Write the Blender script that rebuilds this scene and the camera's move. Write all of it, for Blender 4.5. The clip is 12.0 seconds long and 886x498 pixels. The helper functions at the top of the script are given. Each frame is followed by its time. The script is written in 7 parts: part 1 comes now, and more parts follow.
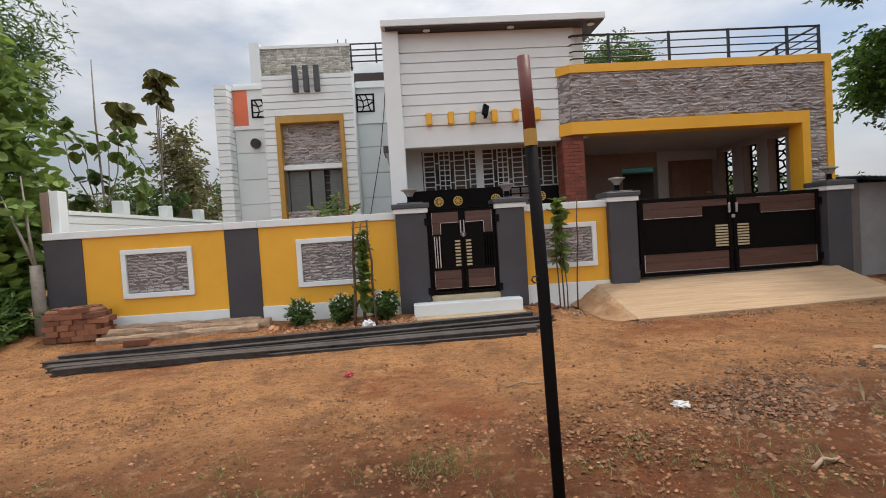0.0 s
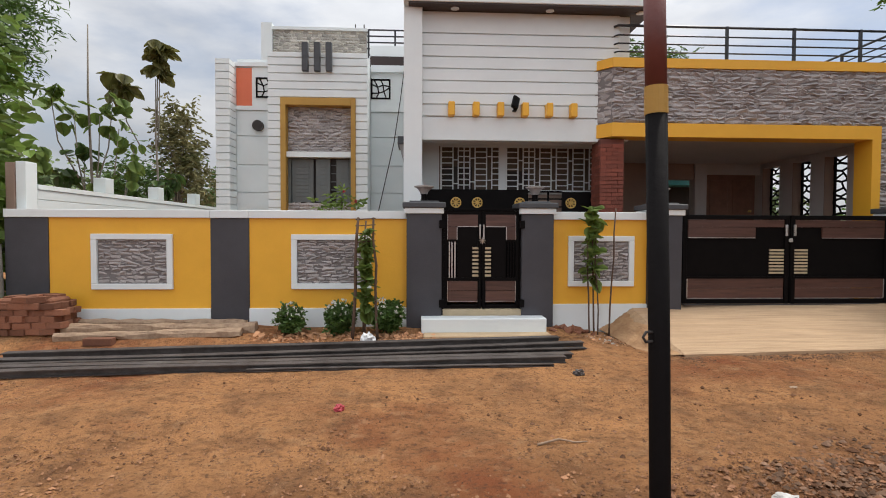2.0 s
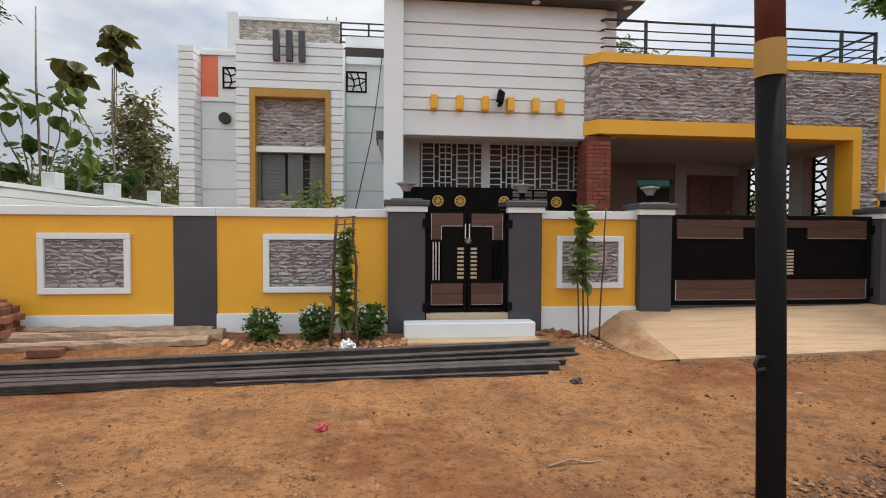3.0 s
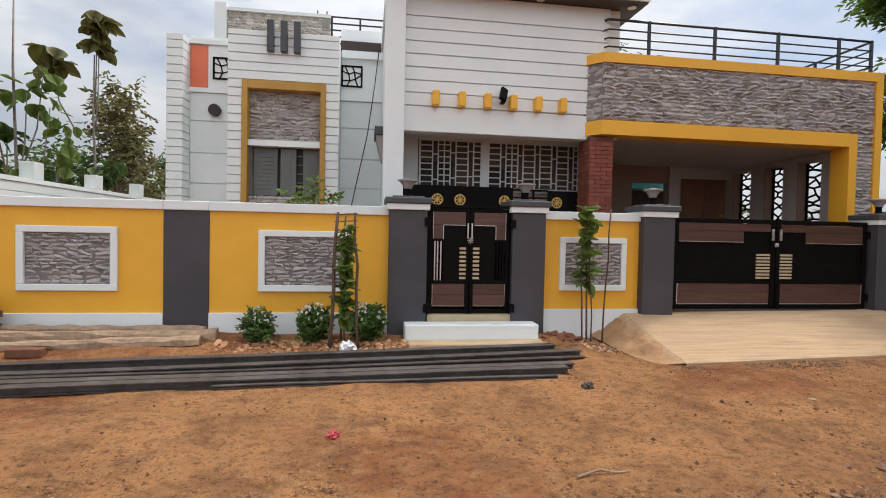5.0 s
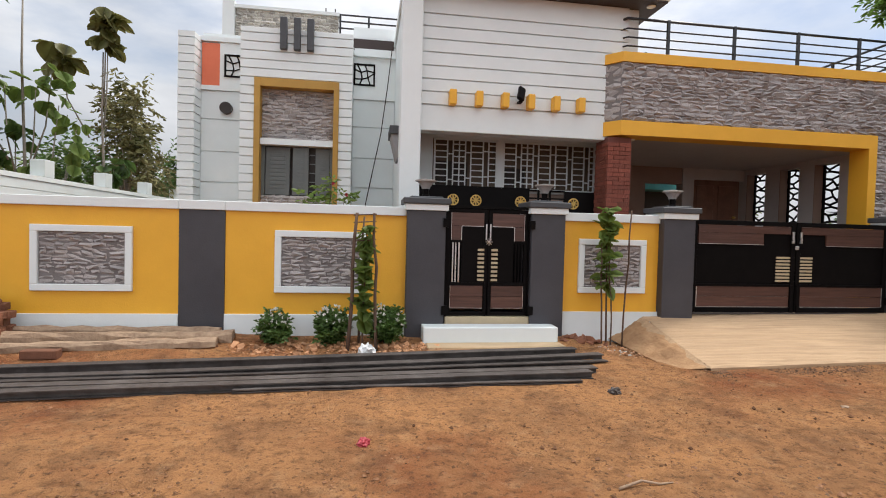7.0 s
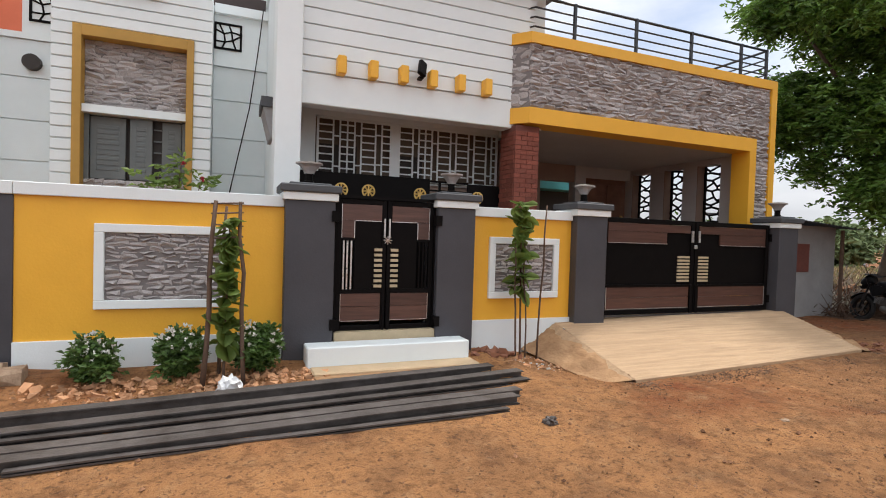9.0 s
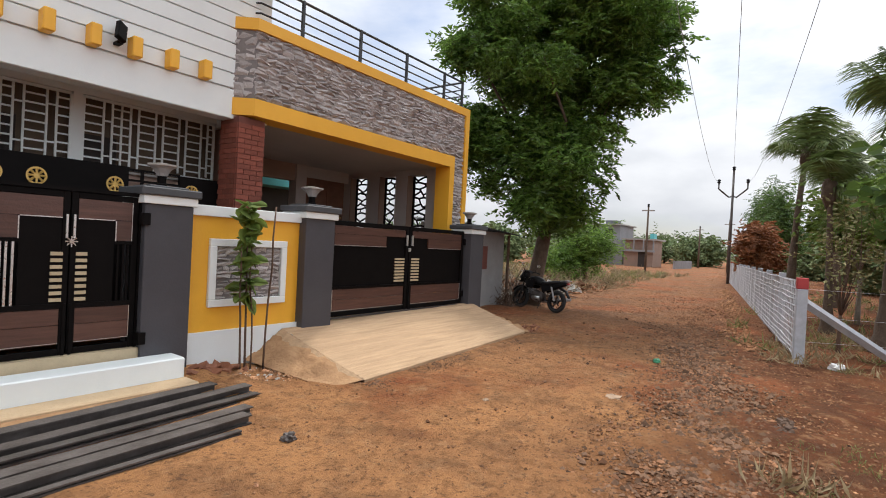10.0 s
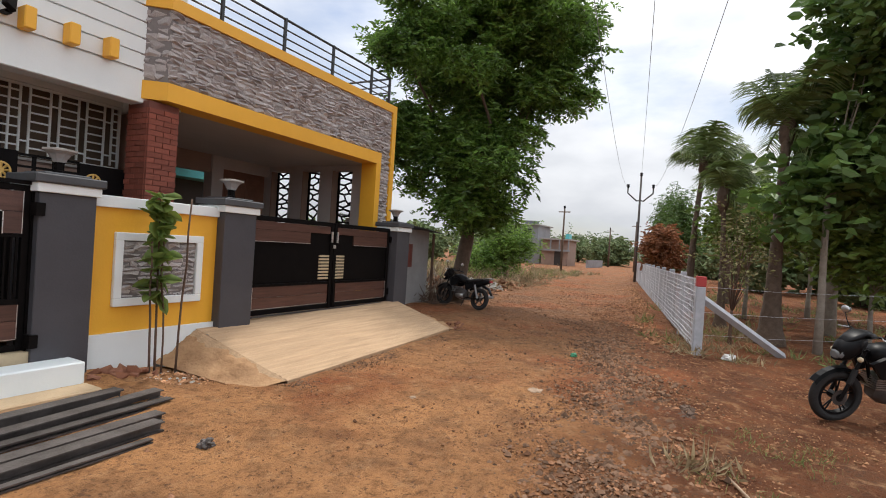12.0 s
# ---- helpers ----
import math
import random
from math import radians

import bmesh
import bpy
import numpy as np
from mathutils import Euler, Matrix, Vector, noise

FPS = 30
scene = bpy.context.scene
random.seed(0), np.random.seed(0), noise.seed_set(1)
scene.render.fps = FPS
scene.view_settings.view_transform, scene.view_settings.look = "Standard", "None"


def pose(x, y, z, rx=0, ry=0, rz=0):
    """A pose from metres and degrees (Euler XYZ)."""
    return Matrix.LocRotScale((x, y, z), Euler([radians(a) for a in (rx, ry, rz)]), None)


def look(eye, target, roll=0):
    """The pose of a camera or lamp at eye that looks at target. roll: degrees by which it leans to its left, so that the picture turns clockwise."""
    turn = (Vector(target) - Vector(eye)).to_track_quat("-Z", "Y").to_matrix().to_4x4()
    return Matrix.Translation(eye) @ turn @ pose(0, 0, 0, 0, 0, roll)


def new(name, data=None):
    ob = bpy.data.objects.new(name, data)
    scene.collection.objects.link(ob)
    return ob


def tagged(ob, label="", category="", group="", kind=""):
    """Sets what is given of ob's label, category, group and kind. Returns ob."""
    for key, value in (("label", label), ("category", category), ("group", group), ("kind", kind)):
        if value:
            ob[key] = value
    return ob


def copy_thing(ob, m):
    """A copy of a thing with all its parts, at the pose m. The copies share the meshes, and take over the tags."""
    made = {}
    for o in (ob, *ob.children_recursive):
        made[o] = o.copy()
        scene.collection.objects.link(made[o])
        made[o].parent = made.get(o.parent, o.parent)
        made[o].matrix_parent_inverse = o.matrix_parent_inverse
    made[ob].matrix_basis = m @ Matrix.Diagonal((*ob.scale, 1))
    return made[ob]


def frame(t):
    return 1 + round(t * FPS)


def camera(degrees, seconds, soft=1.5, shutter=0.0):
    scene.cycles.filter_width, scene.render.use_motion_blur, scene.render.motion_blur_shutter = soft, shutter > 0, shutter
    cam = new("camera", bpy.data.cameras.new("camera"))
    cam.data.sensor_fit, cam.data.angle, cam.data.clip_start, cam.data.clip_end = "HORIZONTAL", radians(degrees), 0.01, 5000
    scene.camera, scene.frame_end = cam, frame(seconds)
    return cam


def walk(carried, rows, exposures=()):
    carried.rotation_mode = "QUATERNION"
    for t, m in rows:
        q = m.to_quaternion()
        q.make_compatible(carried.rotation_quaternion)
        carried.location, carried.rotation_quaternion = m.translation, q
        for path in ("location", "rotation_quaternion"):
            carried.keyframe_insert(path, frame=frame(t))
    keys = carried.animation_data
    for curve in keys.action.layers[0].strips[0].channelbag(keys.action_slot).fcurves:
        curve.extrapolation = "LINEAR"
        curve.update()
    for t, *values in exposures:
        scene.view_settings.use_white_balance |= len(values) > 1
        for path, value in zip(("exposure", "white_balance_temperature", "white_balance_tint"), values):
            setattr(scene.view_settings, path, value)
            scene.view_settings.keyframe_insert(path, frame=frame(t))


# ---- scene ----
cam = camera(81.4, 12.0, soft=1.0)
PATH = [
    (0, (0.146, 0.052, 1.539), (0.26, 2.048, 1.471), -3.6),
    (0.5, (0.138, 0.26, 1.543), (0.24, 2.256, 1.467), 0.9),
    (1, (0.076, 0.57, 1.548), (0.178, 2.566, 1.474), 2.9),
    (1.5, (0.04, 0.855, 1.565), (0.143, 2.851, 1.493), 1.2),
    (2, (0.042, 1.183, 1.583), (0.139, 3.18, 1.522), 0.2),
    (2.5, (-0.024, 1.437, 1.563), (0.095, 3.433, 1.504), 0.2),
    (3, (-0.151, 1.621, 1.572), (0.067, 3.608, 1.513), 0.3),
    (3.2, (-0.177, 1.655, 1.568), (0.084, 3.637, 1.509), 0.3),
    (5, (-0.433, 1.852, 1.548), (-0.139, 3.829, 1.492), 1.2),
    (5.5, (-0.59, 1.851, 1.576), (-0.296, 3.828, 1.518), 1.2),
    (6, (-0.659, 1.84, 1.577), (-0.362, 3.817, 1.518), 1.2),
    (6.5, (-0.661, 1.856, 1.58), (-0.367, 3.834, 1.519), 1.5),
    (6.7, (-0.674, 1.887, 1.579), (-0.381, 3.864, 1.519), 1.5),
    (8.3, (-0.593, 2.803, 1.507), (-0.236, 4.77, 1.453), 1.5),
    (8.5, (-0.632, 2.925, 1.522), (-0.209, 4.879, 1.473), 1.4),
    (9, (-0.632, 3.24, 1.539), (0.121, 5.092, 1.489), 1.8),
    (9.2, (-0.648, 3.31, 1.565), (0.241, 5.101, 1.519), 1.95),
    (9.5, (-0.671, 3.397, 1.611), (0.542, 4.987, 1.569), 2.4),
    (9.7, (-0.715, 3.45, 1.62), (0.772, 4.786, 1.591), 2.8),
    (10, (-0.769, 3.494, 1.629), (0.844, 4.676, 1.608), 3.0),
    (10.5, (-0.796, 3.547, 1.623), (0.938, 4.545, 1.617), 3.5),
    (11, (-0.793, 3.573, 1.62), (0.967, 4.523, 1.61), 3.6),
    (11.5, (-0.799, 3.568, 1.623), (0.963, 4.515, 1.613), 3.7),
    (12, (-0.796, 3.554, 1.624), (0.976, 4.482, 1.612), 3.7),
]
walk(cam, [(t, look(eye, target, roll)) for t, eye, target, roll in PATH],
     [(0, 0.05), (1.5, 0.05), (3, 0.14), (5, 0.18), (6.7, 0.24), (8.5, 0.36), (10, 0.29), (12, 0.22)])

# world, sun, exposure
SUN_DIR = (radians(64), radians(62))      # elevation, compass turn of the sun
world = bpy.data.worlds.new("world")
scene.world = world
world.use_nodes = True
wn, wl = world.node_tree.nodes, world.node_tree.links
wn.clear()
sky = wn.new("ShaderNodeTexSky")
sky.sky_type, sky.sun_disc = "NISHITA", False
sky.sun_elevation, sky.sun_rotation = SUN_DIR
sky.air_density, sky.dust_density = 1.0, 2.0
geo = wn.new("ShaderNodeTexCoord")
mapn = wn.new("ShaderNodeMapping")
mapn.inputs["Scale"].default_value = (1.0, 1.0, 2.6)
cl = wn.new("ShaderNodeTexNoise")
cl.inputs["Scale"].default_value, cl.inputs["Detail"].default_value, cl.inputs["Roughness"].default_value = 2.3, 7.0, 0.55
ramp = wn.new("ShaderNodeValToRGB")
ramp.color_ramp.elements[0].position, ramp.color_ramp.elements[1].position = 0.25, 0.52
shade = wn.new("ShaderNodeTexNoise")
shade.inputs["Scale"].default_value, shade.inputs["Detail"].default_value = 4.2, 6.0
shramp = wn.new("ShaderNodeValToRGB")
shramp.color_ramp.elements[0].position, shramp.color_ramp.elements[1].position = 0.3, 0.7
shramp.color_ramp.elements[0].color, shramp.color_ramp.elements[1].color = (7.3, 7.6, 8.2, 1), (10.7, 10.9, 11.3, 1)
mixw = wn.new("ShaderNodeMix")
mixw.data_type = "RGBA"
bg = wn.new("ShaderNodeBackground")
bg.inputs["Strength"].default_value = 0.117
wout = wn.new("ShaderNodeOutputWorld")
# an overcast sky is brighter overhead than near the horizon, and a little towards +X
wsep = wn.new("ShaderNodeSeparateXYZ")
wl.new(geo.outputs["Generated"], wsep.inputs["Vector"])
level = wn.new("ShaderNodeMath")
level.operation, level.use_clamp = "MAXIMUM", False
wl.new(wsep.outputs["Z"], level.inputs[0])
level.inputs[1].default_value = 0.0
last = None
# the lift towards -Y, behind the camera, is added to light the front walls
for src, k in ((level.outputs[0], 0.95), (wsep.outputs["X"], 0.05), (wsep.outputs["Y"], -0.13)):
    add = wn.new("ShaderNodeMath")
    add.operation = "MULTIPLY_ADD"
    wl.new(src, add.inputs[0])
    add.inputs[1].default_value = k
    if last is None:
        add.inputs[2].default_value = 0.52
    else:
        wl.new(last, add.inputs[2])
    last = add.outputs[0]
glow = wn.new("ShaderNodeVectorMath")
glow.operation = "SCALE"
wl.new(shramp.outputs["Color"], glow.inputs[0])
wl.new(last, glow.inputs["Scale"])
wl.new(geo.outputs["Generated"], mapn.inputs["Vector"])
wl.new(mapn.outputs["Vector"], cl.inputs["Vector"])
wl.new(mapn.outputs["Vector"], shade.inputs["Vector"])
wl.new(cl.outputs["Fac"], ramp.inputs["Fac"])
wl.new(shade.outputs["Fac"], shramp.inputs["Fac"])
wl.new(ramp.outputs["Color"], mixw.inputs["Factor"])
wl.new(sky.outputs["Color"], mixw.inputs["A"])
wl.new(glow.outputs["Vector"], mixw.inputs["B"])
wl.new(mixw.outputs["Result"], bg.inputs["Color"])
wl.new(bg.outputs["Background"], wout.inputs["Surface"])

sun = new("sun", bpy.data.lights.new("sun", "SUN"))
sun.data.energy, sun.data.angle, sun.data.color = 2.0, radians(6), (1.0, 0.95, 0.87)
sun.matrix_world = look((math.sin(SUN_DIR[1]) * 30, math.cos(SUN_DIR[1]) * 30, 61.5), (0, 0, 0))
scene.view_settings.exposure = 0.0


# materials
def mat(name, col, col2=None, scale=6.0, rough=0.7, bump=0.15, bscale=40.0, metal=0.0, per=0.0, island=0.0, stain=0.0, spec=0.5, trans=0.0, stretch=(1, 1, 1)):
    """Two-tone noise paint: col and col2 blended by broad noise, fine grain and relief, per-object tint."""
    m = bpy.data.materials.new(name)
    m.use_nodes = True
    n, l = m.node_tree.nodes, m.node_tree.links
    b = n["Principled BSDF"]
    co = n.new("ShaderNodeTexCoord")
    big = n.new("ShaderNodeTexNoise")
    big.inputs["Scale"].default_value, big.inputs["Detail"].default_value, big.inputs["Roughness"].default_value = scale, 8.0, 0.65
    st_map = n.new("ShaderNodeMapping")
    st_map.inputs["Scale"].default_value = stretch
    l.new(co.outputs["Object"], st_map.inputs["Vector"])
    l.new(st_map.outputs["Vector"], big.inputs["Vector"])
    rr = n.new("ShaderNodeValToRGB")
    rr.color_ramp.elements[0].position, rr.color_ramp.elements[1].position = 0.33, 0.68
    col2 = col2 or tuple(c * 0.82 for c in col)
    rr.color_ramp.elements[0].color, rr.color_ramp.elements[1].color = (*col, 1), (*col2, 1)
    l.new(big.outputs["Fac"], rr.inputs["Fac"])
    out = rr.outputs["Color"]
    if stain:
        st = n.new("ShaderNodeTexNoise")
        st.inputs["Scale"].default_value, st.inputs["Detail"].default_value = scale * 0.23, 6.0
        mp = n.new("ShaderNodeMapping")
        mp.inputs["Scale"].default_value = (1.0, 1.0, 0.3)
        l.new(co.outputs["Object"], mp.inputs["Vector"])
        l.new(mp.outputs["Vector"], st.inputs["Vector"])
        sr = n.new("ShaderNodeMapRange")
        sr.inputs["From Min"].default_value, sr.inputs["From Max"].default_value = 0.52, 0.8
        sr.inputs["To Min"].default_value, sr.inputs["To Max"].default_value = 0.0, stain
        l.new(st.outputs["Fac"], sr.inputs["Value"])
        sx = n.new("ShaderNodeMix")
        sx.data_type = "RGBA"
        sx.inputs["B"].default_value = (col[0] * 0.45, col[1] * 0.4, col[2] * 0.35, 1)
        l.new(sr.outputs["Result"], sx.inputs["Factor"])
        l.new(out, sx.inputs["A"])
        out = sx.outputs["Result"]
    if per or island:
        if per:
            rnd = n.new("ShaderNodeObjectInfo").outputs["Random"]
        else:
            rnd = n.new("ShaderNodeNewGeometry").outputs["Random Per Island"]
        mr = n.new("ShaderNodeMapRange")
        mr.inputs["To Min"].default_value, mr.inputs["To Max"].default_value = 1 - (per or island), 1 + (per or island)
        l.new(rnd, mr.inputs["Value"])
        hs = n.new("ShaderNodeHueSaturation")
        l.new(mr.outputs["Result"], hs.inputs["Value"])
        l.new(out, hs.inputs["Color"])
        out = hs.outputs["Color"]
    l.new(out, b.inputs["Base Color"])
    fine = n.new("ShaderNodeTexNoise")
    fine.inputs["Scale"].default_value, fine.inputs["Detail"].default_value = bscale, 6.0
    l.new(co.outputs["Object"], fine.inputs["Vector"])
    if bump:
        bp = n.new("ShaderNodeBump")
        bp.inputs["Strength"].default_value, bp.inputs["Distance"].default_value = bump, 0.02
        l.new(fine.outputs["Fac"], bp.inputs["Height"])
        l.new(bp.outputs["Normal"], b.inputs["Normal"])
    rm = n.new("ShaderNodeMapRange")
    rm.inputs["To Min"].default_value, rm.inputs["To Max"].default_value = max(0.03, rough - 0.12), min(1, rough + 0.12)
    l.new(fine.outputs["Fac"], rm.inputs["Value"])
    l.new(rm.outputs["Result"], b.inputs["Roughness"])
    b.inputs["Metallic"].default_value = metal
    b.inputs["Specular IOR Level"].default_value = spec
    if trans:
        tr = n.new("ShaderNodeBsdfTranslucent")
        l.new(out, tr.inputs["Color"])
        mx = n.new("ShaderNodeMixShader")
        mx.inputs["Fac"].default_value = trans
        l.new(b.outputs["BSDF"], mx.inputs[1])
        l.new(tr.outputs["BSDF"], mx.inputs[2])
        l.new(mx.outputs["Shader"], n["Material Output"].inputs["Surface"])
    return m


WHITE = mat("white_paint", (0.81, 0.85, 0.845), (0.76, 0.80, 0.797), 1.5, 0.6, 0.08, 60, stain=0.12)
COOLWHITE = mat("cool_white_paint", (0.76, 0.81, 0.81), (0.70, 0.75, 0.75), 1.2, 0.6, 0.08, 60, stain=0.1)
YELLOW = mat("yellow_paint", (0.88, 0.455, 0.038), (0.81, 0.41, 0.032), 1.6, 0.5, 0.1, 50, stain=0.14)
OCHRE = mat("ochre_paint", (0.50, 0.28, 0.05), (0.42, 0.23, 0.04), 2.0, 0.55, 0.08, 50)
GREY = mat("dark_grey_paint", (0.062, 0.060, 0.068), (0.047, 0.045, 0.052), 1.8, 0.55, 0.12, 45, stain=0.3)
CAPGREY = mat("cap_grey_paint", (0.075, 0.078, 0.085), (0.055, 0.056, 0.06), 4, 0.6, 0.1, 50)
ORANGE = mat("orange_paint", (0.80, 0.20, 0.10), (0.72, 0.17, 0.08), 2, 0.6, 0.05, 60)
STONE = mat("split_stone", (0.54, 0.50, 0.485), (0.33, 0.30, 0.29), 18, 0.85, 0.5, 60, per=0.2)
STONEDARK = mat("stone_joint", (0.22, 0.20, 0.195), None, 10, 0.9, 0.3, 60)
PALESTONE = mat("pale_stone", (0.62, 0.60, 0.54), (0.42, 0.40, 0.36), 9, 0.85, 0.5, 60, per=0.3)
BRICK = mat("red_brick", (0.27, 0.075, 0.045), (0.20, 0.055, 0.035), 8, 0.8, 0.35, 70, per=0.22)
MORTAR = mat("brick_mortar", (0.17, 0.06, 0.045), None, 12, 0.9, 0.3, 80)
OLDBRICK = mat("old_brick", (0.28, 0.115, 0.062), (0.19, 0.08, 0.047), 9, 0.9, 0.5, 60, per=0.35)
BLACK = mat("black_gloss_paint", (0.005, 0.0042, 0.0042), (0.0075, 0.0062, 0.006), 5, 0.45, 0.05, 60, spec=0.06)
RAILBLACK = mat("rail_black_paint", (0.018, 0.019, 0.024), None, 5, 0.4, 0.05, 60)
WOODP = mat("brown_board", (0.115, 0.054, 0.039), (0.06, 0.027, 0.02), 3.0, 0.36, 0.12, 50, per=0.2, stretch=(0.7, 6, 9))
SILVER = mat("silver_strip", (0.72, 0.70, 0.68), None, 8, 0.3, 0.05, 60, metal=0.8)
GOLD = mat("gold_paint", (0.70, 0.46, 0.14), (0.58, 0.36, 0.1), 8, 0.4, 0.1, 60, metal=0.4)
CREAM = mat("cream_slat", (0.56, 0.45, 0.29), None, 8, 0.45, 0.1, 60)
SOFFIT = mat("brown_soffit", (0.045, 0.028, 0.024), None, 4, 0.6, 0.1, 50)
# darker copy of the white paint, with the carport's shade in its colour
INNER = mat("carport_shaded_white", (0.50, 0.46, 0.44), (0.44, 0.41, 0.39), 1.4, 0.6, 0.08, 50)
BROWNWALL = mat("brown_wall", (0.32, 0.215, 0.165), (0.27, 0.18, 0.14), 1.8, 0.6, 0.1, 50)
DOORWOOD = mat("door_wood", (0.22, 0.10, 0.06), (0.15, 0.065, 0.04), 4, 0.45, 0.2, 40)
# near-black for openings and voids: their lack of light is in the colour
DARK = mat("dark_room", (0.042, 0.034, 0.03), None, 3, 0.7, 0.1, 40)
SHUTTER = mat("grey_shutter", (0.15, 0.165, 0.16), (0.12, 0.13, 0.128), 4, 0.5, 0.1, 50)
TEAL = mat("teal_sheet", (0.12, 0.50, 0.52), (0.10, 0.42, 0.45), 3, 0.45, 0.1, 40)
CONCRETE = mat("tan_concrete", (0.60, 0.44, 0.27), (0.48, 0.345, 0.21), 2.5, 0.85, 0.35, 60, stain=0.45)
RAMPCON = mat("brushed_concrete", (0.57, 0.385, 0.23), (0.40, 0.265, 0.155), 2.0, 0.85, 0.6, 60, stain=0.6, stretch=(0.5, 9, 9))
GREYCON = mat("grey_concrete", (0.40, 0.38, 0.35), (0.30, 0.28, 0.26), 4, 0.9, 0.35, 50, stain=0.4)
RUBBLE = mat("orange_rubble", (0.56, 0.30, 0.155), (0.40, 0.20, 0.10), 9, 0.9, 0.4, 60, island=0.45)
EARTH = mat("banked_earth", (0.45, 0.275, 0.15), (0.30, 0.17, 0.09), 5, 0.95, 0.9, 22, stain=0.5, spec=0.1)
GRIT = mat("road_chips", (0.25, 0.15, 0.095), (0.12, 0.072, 0.048), 4, 0.95, 0.3, 60, island=0.55, spec=0.1)
STEEL = mat("dark_steel", (0.10, 0.086, 0.08), (0.04, 0.031, 0.027), 5, 0.6, 0.25, 60, metal=0.2, per=0.3)
OLDWOOD = mat("weathered_timber", (0.44, 0.31, 0.205), (0.24, 0.155, 0.10), 9, 0.9, 0.6, 30)
BARK = mat("bark", (0.15, 0.105, 0.075), (0.09, 0.062, 0.045), 7, 0.95, 0.9, 22)
PALEBARK = mat("pale_bark", (0.33, 0.29, 0.24), (0.22, 0.19, 0.155), 7, 0.95, 0.7, 22)
STICK = mat("thin_stick", (0.14, 0.085, 0.055), (0.09, 0.055, 0.04), 9, 0.9, 0.4, 40)
LEAF = mat("neem_leaf", (0.105, 0.20, 0.036), (0.22, 0.35, 0.065), 0.7, 0.5, 0.0, 30, island=0.5, trans=0.4)
SHADELEAF = mat("shade_tree_leaf", (0.08, 0.16, 0.03), (0.18, 0.30, 0.055), 0.7, 0.45, 0.0, 30, island=0.55, trans=0.45)
LEAFDARK = mat("dark_leaf", (0.065, 0.13, 0.03), (0.115, 0.19, 0.043), 1.2, 0.5, 0.0, 30, island=0.4, trans=0.3)
LEAFBIG = mat("teak_leaf", (0.14, 0.235, 0.045), (0.22, 0.30, 0.07), 1.5, 0.5, 0.0, 30, island=0.4, trans=0.4)
LEAFBROWN = mat("young_red_leaf", (0.20, 0.205, 0.055), (0.15, 0.13, 0.042), 1.5, 0.5, 0.0, 30, island=0.35, trans=0.35)
CLOD = mat("soil_clod", (0.36, 0.19, 0.10), (0.22, 0.11, 0.06), 3, 0.95, 0.3, 60, island=0.5, spec=0.1)
LEAFRUST = mat("rusty_leaf", (0.28, 0.11, 0.04), (0.2, 0.08, 0.035), 1.5, 0.7, 0.0, 30, island=0.35, trans=0.2)
DRYLEAF = mat("dry_leaf", (0.27, 0.235, 0.11), (0.15, 0.16, 0.06), 1.5, 0.8, 0.0, 30, island=0.4, trans=0.2)
PALMLEAF = mat("palm_leaf", (0.12, 0.17, 0.055), (0.18, 0.23, 0.08), 1.2, 0.42, 0.0, 30, island=0.35, trans=0.25)
GRASS = mat("grass_blade", (0.16, 0.20, 0.06), (0.24, 0.22, 0.09), 1.2, 0.7, 0.0, 30, island=0.4, trans=0.3)
DRYGRASS = mat("dry_grass", (0.36, 0.28, 0.16), (0.26, 0.2, 0.11), 1.2, 0.8, 0.0, 30, island=0.35, trans=0.2)
PEBBLE = mat("pebble", (0.34, 0.175, 0.095), (0.17, 0.085, 0.05), 3, 0.95, 0.4, 60, island=0.55, spec=0.1)
PETALWHITE = mat("white_petal", (0.8, 0.78, 0.74), None, 5, 0.6, 0.0, 30, trans=0.3)
PETALRED = mat("red_petal", (0.55, 0.05, 0.09), None, 5, 0.6, 0.0, 30, trans=0.2)
RUBBER = mat("tyre_rubber", (0.02, 0.019, 0.019), None, 8, 0.8, 0.2, 60)
BIKEBLACK = mat("bike_black_paint", (0.007, 0.007, 0.008), None, 5, 0.42, 0.0, 60, spec=0.16)
CHROME = mat("brushed_alloy", (0.45, 0.45, 0.46), None, 8, 0.35, 0.05, 60, metal=0.9)
SEATM = mat("seat_vinyl", (0.02, 0.02, 0.022), None, 8, 0.6, 0.1, 60)
MIRRORG = mat("mirror_glass", (0.9, 0.9, 0.9), None, 5, 0.05, 0.0, 60, metal=1.0)
LAMPGLASS = mat("lamp_glass", (0.16, 0.165, 0.17), None, 5, 0.12, 0.0, 60)
REDPAINT = mat("red_paint", (0.45, 0.05, 0.05), None, 5, 0.6, 0.1, 60)
POLERED = mat("oxide_red_paint", (0.17, 0.045, 0.032), (0.13, 0.035, 0.027), 8, 0.5, 0.15, 50)
# brown-grey of the wall behind the porch grille, darkened to hold its shade
SHADEDBACK = mat("shaded_back_wall", (0.155, 0.118, 0.086), (0.12, 0.092, 0.069), 2.5, 0.7, 0.1, 60, spec=0.15)
POLEBLACK = mat("pole_black_paint", (0.012, 0.0105, 0.0105), None, 8, 0.7, 0.12, 50, spec=0.08)
FENCECON = mat("fence_concrete", (0.50, 0.52, 0.56), (0.38, 0.40, 0.43), 6, 0.9, 0.3, 50, stain=0.25)
WIRE = mat("galvanised_wire", (0.66, 0.67, 0.70), None, 8, 0.6, 0.0, 60, metal=0.1)
SHEET = mat("grey_roof_sheet", (0.16, 0.17, 0.19), None, 4, 0.7, 0.2, 30, stain=0.4)
